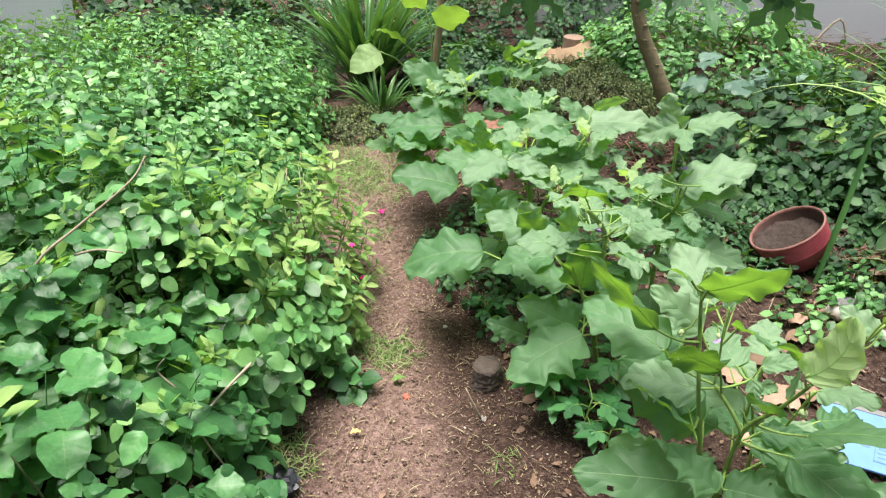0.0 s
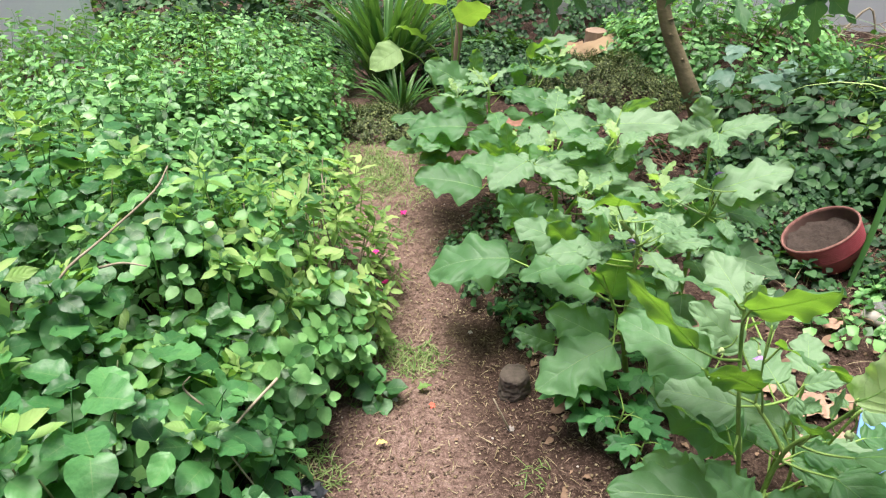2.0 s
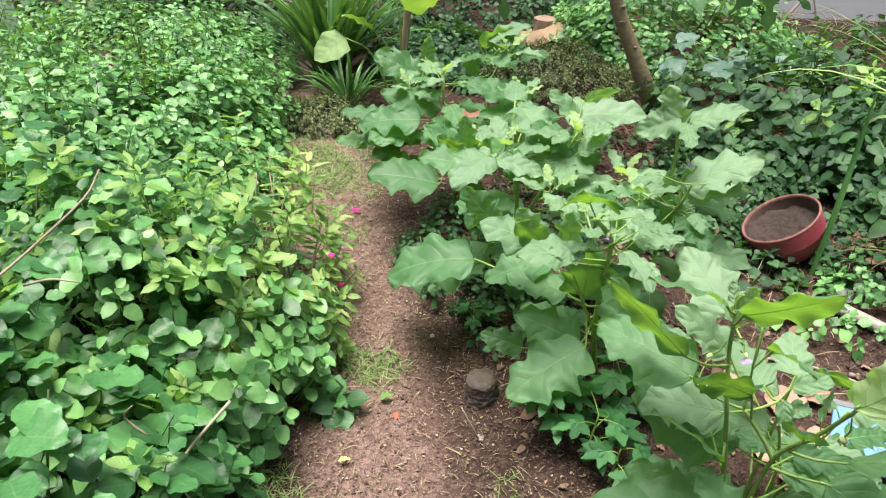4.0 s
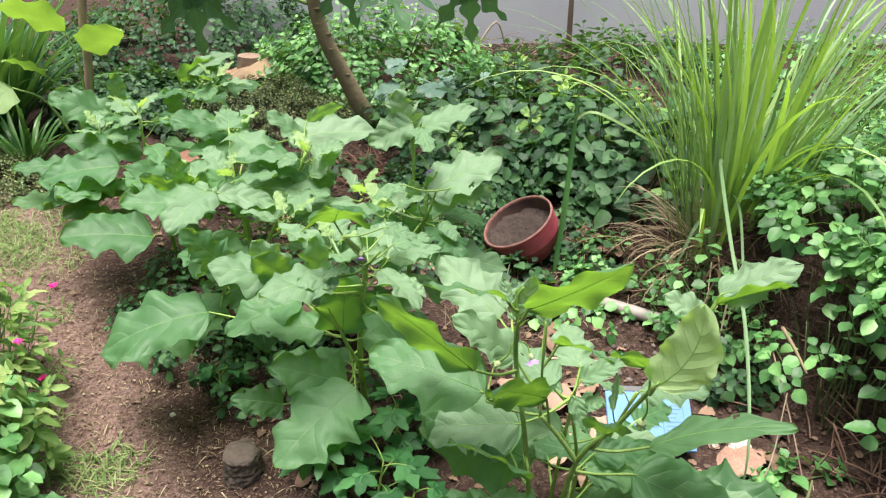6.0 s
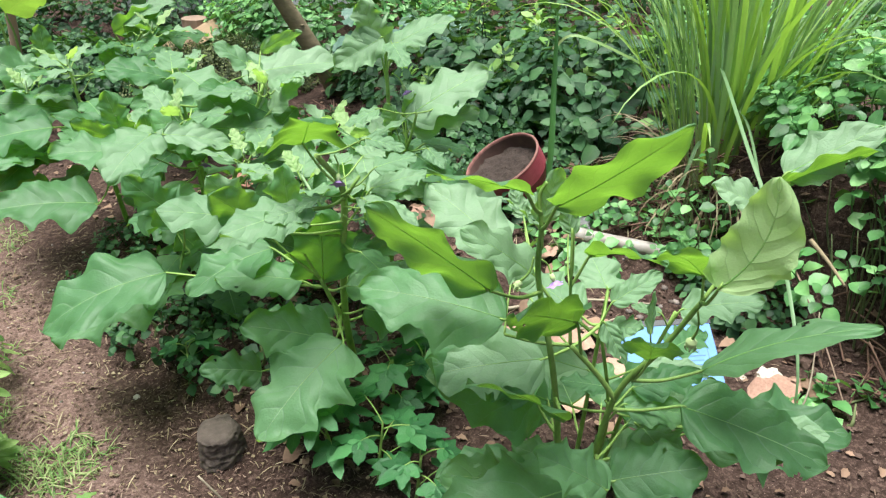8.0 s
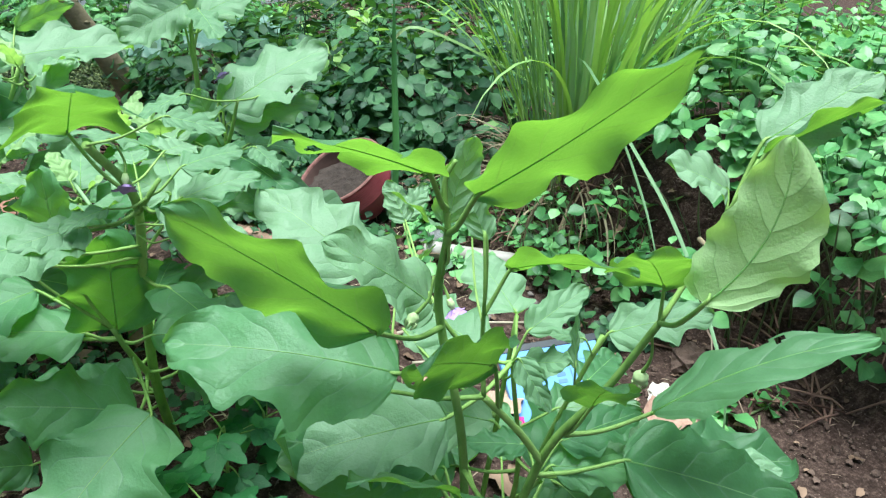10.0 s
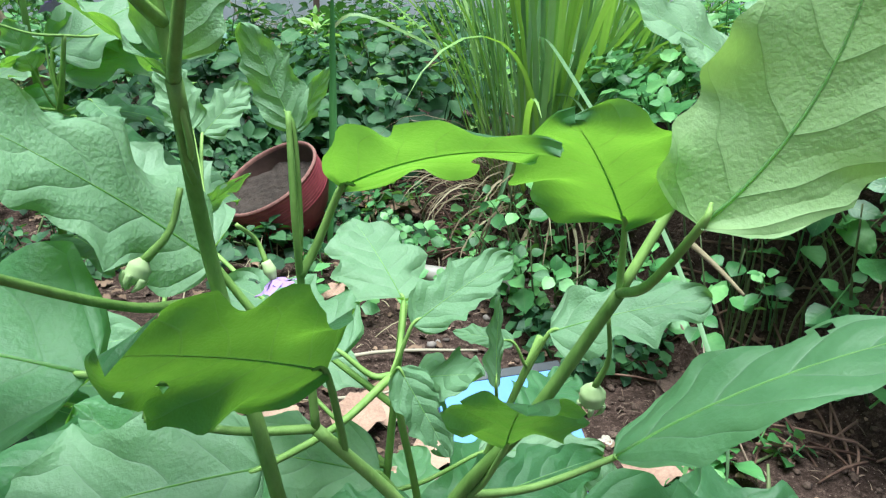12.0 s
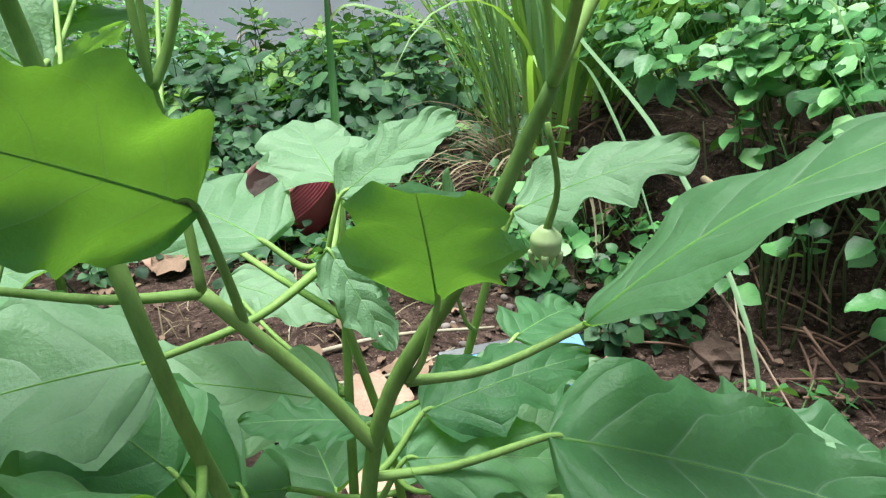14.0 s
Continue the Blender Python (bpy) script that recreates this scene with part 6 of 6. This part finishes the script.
low_weed((1.62, 1.56), 0.1, 0.07, 10, 122, "young green weed at the foot of the bank", HEDGE, 0.045)
low_weed((1.7, 2.7), 0.2, 0.12, 24, 126, "low round leaved creeper on bare soil", HEDGE, 0.042)
low_weed((1.75, 2.05), 0.16, 0.12, 34, 128, "low round leaved creeper on the bank", HEDGE_DEEP, 0.042)
low_weed((1.02, 3.0), 0.2, 0.14, 45, 129, "low round leaved creeper near the clay pot", HEDGE_DEEP, 0.042)
low_weed((1.72, 3.25), 0.22, 0.16, 60, 130, "low round leaved creeper near the clay pot", HEDGE_DEEP, 0.05)
low_weed((1.22, 2.72), 0.13, 0.09, 16, 132, "low round leaved creeper near the clay pot", HEDGE_DEEP, 0.055)
low_weed((1.6, 2.78), 0.13, 0.1, 18, 133, "low round leaved creeper near the clay pot", HEDGE_DEEP, 0.055)
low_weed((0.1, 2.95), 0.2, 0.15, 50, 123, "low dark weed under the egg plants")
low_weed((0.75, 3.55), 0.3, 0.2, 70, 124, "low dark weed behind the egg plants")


# ---- single blades, sticks, scraps ----
def long_blade(name, label, pts, width, mat, up=(0, -0.6, 0.8)):
    fine, n = [], len(pts)
    P = [Vector(p) for p in pts]
    ext = [P[0] * 2 - P[1]] + P + [P[-1] * 2 - P[-2]]
    for i in range(1, n):
        a, b, c, d = ext[i - 1:i + 3]
        for k in range(5):
            t = k / 5
            fine.append(0.5 * ((2 * b) + (c - a) * t + (2 * a - 5 * b + 4 * c - d) * t * t + (3 * b - a - 3 * c + d) * t ** 3))
    fine.append(P[-1])
    ws = [width * (0.6 + 0.4 * min(i / 5, 1)) * max(1 - (i / len(fine)) ** 4, 0.08) for i in range(len(fine))]
    V, Q, U = blade_strip(fine, ws, up)
    return tagged(new(name, mesh_of(name, V, Q, mat, U)), label, "grass blade")


PALE_BLADE = leaf_material("pale_blade", (0.1, 0.18, 0.08), (0.14, 0.25, 0.11), (0.2, 0.32, 0.16), (0.2, 0.4, 0.12), 0.25, 1, (0.4, 0.5, 0.32), 0.5, 0.5, 30)
long_blade("bent_blade", "long pale grass blade bent down over the bank", [(2.02, 2.6, 0.15), (1.92, 2.5, 0.5), (1.744, 2.324, 0.632), (1.53, 1.94, 0.57), (1.41, 1.68, 0.49), (1.29, 1.45, 0.36), (1.27, 1.4, 0.2)], 0.013, PALE_BLADE)
long_blade("bent_blade", "narrow pale grass blade bent down over the bank", [(2.04, 2.6, 0.15), (1.95, 2.5, 0.42), (1.8, 2.25, 0.5), (1.62, 1.95, 0.42), (1.55, 1.8, 0.3)], 0.011, PALE_BLADE)
long_blade("bent_blade", "pale grass blade leaning towards the pipe", [(1.97, 2.52, 0.12), (1.85, 2.48, 0.34), (1.75, 2.42, 0.25), (1.66, 2.38, 0.08)], 0.014, PALE_BLADE)
long_blade("reed_blade", "dark green reed blade standing beside the clay pot", [(1.41, 2.72, 0.02), (1.46, 2.8, 0.25), (1.52, 2.92, 0.45), (1.56, 3.0, 0.68)], 0.026, PANDAN, (0, -1, 0.1))
long_blade("reed_blade", "bent green reed blade above the clay pot", [(1.55, 3.0, 0.55), (1.62, 2.95, 0.6), (1.8, 2.8, 0.52), (2.0, 2.65, 0.4)], 0.014, GRASS)


def stick(label, pts, r, mat=TWIG, seed=1, category="twig"):
    return tagged(new("dry_stick" if mat is TWIG else "wood_strip", tube_mesh("dry_stick", pts, [r * (1 - 0.5 * i / (len(pts) - 1)) for i in range(len(pts))], mat, 7, 4, 0.1, random.Random(seed))), label, category)


stick("forked dry twig standing out of the shrub", [(-1.0, 1.42, 0.5), (-0.94, 1.48, 0.66), (-0.86, 1.58, 0.73), (-0.8, 1.75, 0.78), (-0.79, 1.83, 0.82)], 0.0045)
stick("short fork of a dry twig in the shrub", [(-0.88, 1.56, 0.65), (-0.8, 1.55, 0.68), (-0.74, 1.56, 0.67)], 0.004)
stick("dry twig hanging at the shrub edge", [(-0.36, 1.42, 0.47), (-0.43, 1.32, 0.41), (-0.45, 1.28, 0.36), (-0.38, 1.26, 0.24)], 0.004)
stick("thin dry twig hanging at the shrub edge", [(-0.5, 1.3, 0.47), (-0.54, 1.3, 0.52), (-0.5, 1.28, 0.58)], 0.003)
stick("reddish strip of bark leaning on the thicket", [(1.643, 1.789, 0.376), (1.625, 1.71, 0.362), (1.605, 1.635, 0.345)], 0.006, BARK, 4)
stick("pale dry root in the earth bank", [(1.75, 1.9, 0.2), (1.68, 1.7, 0.12), (1.62, 1.5, -0.01)], 0.003, WOOD, 1, "root")
stick("thin dry root hanging down the bank", [(1.5, 1.58, 0.0), (1.55, 1.6, 0.08), (1.66, 1.72, 0.2)], 0.003)
stick("dry cane lying on the soil", [(1.0, 2.25, 0.02), (1.25, 2.2, 0.03), (1.45, 2.1, 0.03)], 0.006)
stick("dry cane lying on the soil", [(1.1, 1.9, 0.02), (1.2, 1.75, 0.025), (1.24, 1.6, 0.03)], 0.007)
stick("pale dry stick lying under the egg plant", [(0.93, 2.02, 0.03), (1.0, 1.98, 0.035), (1.1, 1.9, 0.03)], 0.005)
stick("pale dry stick lying under the egg plant", [(1.1, 2.1, 0.03), (1.2, 2.06, 0.035), (1.34, 2.08, 0.03)], 0.004)
stick("dry stalk standing on the trail edge", [(0.19, 1.8, 0.0), (0.17, 1.79, 0.06), (0.14, 1.8, 0.12)], 0.004)


def pale_pipe():
    a, b = Vector((1.42, 2.53, 0.05)), Vector((1.7, 2.27, 0.045))
    way = (b - a).normalized()
    root = thing("plastic_pipe", a, "pale dirty plastic pipe lying on the soil", "pipe")
    part("tube", tube_mesh("tube", [a, a.lerp(b, 0.5), b], [0.024, 0.023, 0.023], PVC, 14, 3), root)
    part("collar", tube_mesh("collar", [a - way * 0.01, a + way * 0.045], [0.026, 0.026], PVC, 14, 1), root)


pale_pipe()


def crumpled(name, label, at, size, mat, seed, flat=0.35):
    rng = random.Random(seed)
    bm = bmesh.new()
    bmesh.ops.create_icosphere(bm, subdivisions=3, radius=size)
    for v in bm.verts:
        k = noise.noise(v.co / size * 2.2 + Vector((seed, 0, 0))) * 0.5 + noise.noise(v.co / size * 6 + Vector((0, seed, 0))) * 0.25
        v.co *= 1 + k
        v.co.z *= flat
    ob = tagged(new(name, bm_mesh(name, bm, mat, False)), label, "litter")
    ob.matrix_basis = Matrix.Translation((at[0], at[1], ground_z(*at) + size * flat * 0.6)) @ Matrix.Rotation(seed, 4, "Z")
    return ob


crumpled("plastic_wrap", "crumpled clear plastic wrap on the soil", (1.5, 2.62), 0.045, FOIL, 1)
crumpled("plastic_wrap", "dusty crumpled plastic film at the bank foot", (1.53, 1.5), 0.04, FOIL, 2, 0.25)
crumpled("plastic_bag", "crumpled black plastic bag at the shrub foot", (-0.33, 1.42), 0.05, BLACK, 3, 0.6)
crumpled("paper_scrap", "pale crumpled paper scrap at the bank foot", (1.58, 1.745), 0.032, BONE, 4, 0.45)
crumpled("paper_scrap", "small pale scrap at the bank foot", (1.52, 1.78), 0.014, BONE, 5, 0.5)
crumpled("earth_clod", "round brown clod of earth on the bank", (1.72, 1.78), 0.045, SOIL_LOOSE, 6, 0.8)


def blue_packet():
    root = thing("blue_packet", (1.4, 1.9, 0.02), "light blue flat packet with printed panel on the soil", "packet")
    m = Matrix.Translation((1.325, 1.84, 0.062)) @ Matrix.Rotation(radians(-17), 4, "Z") @ Matrix.Rotation(radians(28), 4, "X") @ Matrix.Rotation(radians(-2), 4, "Y") @ Matrix.Scale(1.16, 4)
    def box(name, x0, x1, y0, y1, z0, z1, mat, label=""):
        bm = bmesh.new()
        bmesh.ops.create_cube(bm, size=1)
        for v in bm.verts:
            v.co = m @ Vector((x0 if v.co.x < 0 else x1, y0 if v.co.y < 0 else y1, z0 if v.co.z < 0 else z1))
        bmesh.ops.bevel(bm, geom=bm.edges[:], offset=min(0.0015, (z1 - z0) * 0.4), segments=1, affect="EDGES")
        part(name, bm_mesh(name, bm, mat, False), root, label)
    box("card", -0.105, 0.105, -0.075, 0.075, -0.006, 0.006, BLUE)
    box("black_edge", -0.11, 0.11, 0.076, 0.092, -0.007, 0.003, BLACK, "black plastic edge of the packet")
    box("printed_frame", 0.03, 0.085, -0.05, 0.04, 0.0062, 0.0068, INK)
    box("frame_fill", 0.0325, 0.0825, -0.0475, 0.0375, 0.007, 0.0074, BLUE)
    for k in range(7):
        box("printed_line", 0.038, 0.077 - 0.006 * (k % 3), 0.028 - k * 0.011, 0.031 - k * 0.011, 0.0076, 0.008, INK)
    for k in range(3):
        box("printed_line", 0.0, 0.018, 0.01 - k * 0.014, 0.018 - k * 0.014, 0.0062, 0.0068, INK)


blue_packet()
crumpled("plastic_bag", "crumpled black plastic bag under the blue packet", (1.35, 1.9), 0.07, BLACK, 11, 0.6)


def lying_leaf(name, label, at, heading, size, mat, seed, w=0.36, lift=0.02, category="leaf"):
    r = random.Random(seed)
    v, f, uv = leaf_grid(16, 3, w, lambda u, s: ovate(u) * (1 + 0.08 * math.sin(u * 23 + s)), r.uniform(0.05, 0.12), r.uniform(0.1, 0.35), 0.16, r)
    ob = tagged(new(name, mesh_of(name, v, f, mat, uv)), label, category)
    p = Vector((at[0], at[1], ground_z(*at) + lift))
    ob.matrix_basis = aim(p, p + Vector((math.cos(heading), math.sin(heading), 0.1)), (r.uniform(-0.3, 0.3), r.uniform(-0.3, 0.3), 1), size)
    return ob


DRY = "large dry brown leaf lying on the soil"
for k, (x, y, a, s) in enumerate(((1.62, 1.6, 2.0, 0.1), (1.1, 1.55, 2.5, 0.11),
                                  (0.95, 2.75, 0.6, 0.12), (1.02, 2.84, 2.2, 0.1), (1.2, 2.05, 0.4, 0.1), (1.75, 2.75, 2.8, 0.16), (1.62, 2.95, 0.3, 0.14), (0.45, 2.05, 0.5, 0.09))):
    lying_leaf("dry_leaf", DRY, (x, y), a, s, DEAD, 130 + k)
for k, (x, y, a, s) in enumerate(((1.08, 1.97, 0.9, 0.13), (1.14, 1.84, 0.4, 0.12), (0.98, 1.76, 0.7, 0.13), (1.44, 1.63, 0.3, 0.17), (1.25, 2.42, 0.6, 0.09), (0.95, 2.8, 0.8, 0.12), (1.2, 2.0, 2.6, 0.08), (1.02, 2.07, 2.2, 0.09))):
    lying_leaf("dry_leaf", "large pale pinkish brown dry leaf on the soil", (x, y), a, s, PALE_DEAD, 400 + k)
for k, (x, y, a, s) in enumerate(((1.63, 2.9, 0.5, 0.06), (1.72, 2.96, 2.0, 0.05), (1.66, 2.78, 4.0, 0.05), (-0.2, 1.66, 0.2, 0.035))):
    lying_leaf("yellow_leaf", "small fallen yellow leaf on the soil", (x, y), a, s, YELLOW_LEAF, 150 + k, 0.3)
lying_leaf("green_leaf", "fallen pale green leaf on the trail", (-0.13, 1.93), 0.4, 0.05, YELLOWISH, 160, 0.3)
lying_leaf("green_leaf", "fallen pale green leaf on the trail", (-0.23, 1.83), 2.0, 0.04, YELLOWISH, 161, 0.3)
crumpled("blue_scrap", "small torn scrap of blue packaging on the soil", (1.35, 1.69), 0.022, BLUE, 12, 0.4)
crumpled("red_scrap", "small red brick scrap on the trail", (-0.067, 1.872), 0.011, RED_BIT, 7, 0.4)
crumpled("pale_stone", "small pale stone on the trail", (-0.193, 1.877), 0.009, STONE, 8, 0.5)
crumpled("pale_stone", "small pale stone on the trail", (0.196, 1.81), 0.011, STONE, 9, 0.5)
crumpled("pale_stone", "small pale stone on the trail", (0.0, 2.263), 0.008, STONE, 10, 0.5)


def petals(at, z, size, seed, label="magenta flower fallen on the soil"):
    r = random.Random(seed)
    root = thing("magenta_flower", (at[0], at[1], z), label, "flower", "magenta flowers")
    for k in range(6):
        v, f, uv = leaf_grid(3, 1, 0.45, lambda u, s: ovate(u), 0.1, 0.3, 0.2, r)
        ob = part("petal", mesh_of("petal", v, f, PINK, uv), root)
        a = k * 1.05 + r.uniform(-0.3, 0.3)
        p = Vector((at[0], at[1], z + 0.002))
        ob.matrix_basis = aim(p, p + Vector((math.cos(a), math.sin(a), r.uniform(0.1, 0.9))), (0, 0, 1), size)


for k, (x, y, h) in enumerate(((-0.44, 3.08, 0.01), (-0.38, 2.5, 0.01), (0.52, 2.55, 0.02), (1.19, 1.81, 0.02), (1.1, 1.72, 0.02), (1.24, 1.78, 0.02), (0.9, 2.3, 0.02))):
    petals((x, y), ground_z(x, y) + h, 0.02, 170 + k)
petals((-0.31, 2.16), 0.37, 0.015, 180, "small magenta flower on the shrub edge")


# ---- heaps and far bits ----
def twig_heap(label, cx, cy, rx, ry, h, count, mat, seed):
    r = random.Random(seed)
    root = thing("twig_heap", (cx, cy, ground_z(cx, cy)), label, "twigs")
    V, F, n = [], [], 0
    for i in range(count):
        a, q = r.uniform(0, 6.28), r.random() ** 0.5
        p = Vector((cx + rx * q * math.cos(a), cy + ry * q * math.sin(a), 0))
        p.z = ground_z(p.x, p.y) + h * (1 - q) * r.random() + 0.01
        d = Vector((r.uniform(-1, 1), r.uniform(-1, 1), r.uniform(-0.25, 0.25))).normalized() * r.uniform(0.04, 0.13)
        v, f = tube([p - d, p + Vector((0, 0, 0.01)), p + d], [0.003, 0.003, 0.002], 4, 2)
        V += v
        F += [tuple(n + c for c in t) for t in f]
        n += len(v)
    part("brushwood", mesh_of("brushwood", V, F, mat), root, kind="stuff")


RED_TWIG = plain_material("reddish_twig", (0.07, 0.035, 0.025), (0.22, 0.13, 0.095), 40, 0.85, 0.4, 0.002, per=0.6)
twig_heap("heap of reddish dry twigs at the papaya foot", 0.84, 3.86, 0.24, 0.18, 0.1, 150, RED_TWIG, 201)
twig_heap("brown dry straw and twigs under the lemongrass", 1.9, 2.55, 0.3, 0.25, 0.06, 160, RED_TWIG, 202)
twig_heap("brown dry roots on the earth bank", 1.95, 1.75, 0.25, 0.45, 0.05, 60, RED_TWIG, 203)
twig_heap("dry twigs piled at the grey wall", 2.45, 6.1, 0.5, 0.15, 0.18, 60, TWIG, 204)
twig_heap("brown dry twigs behind the clay pot", 1.72, 3.02, 0.25, 0.2, 0.05, 80, RED_TWIG, 205)
stick("pale dry stick leaning at the grey wall", [(2.2, 6.15, 0.0), (2.4, 6.2, 0.24), (2.5, 6.18, 0.02)], 0.012)
stick("slim pole standing before the grey wall", [(3.0, 6.05, 0.0), (2.98, 6.08, 0.6), (2.99, 6.1, 1.3)], 0.025, WOOD, 7, "pole")
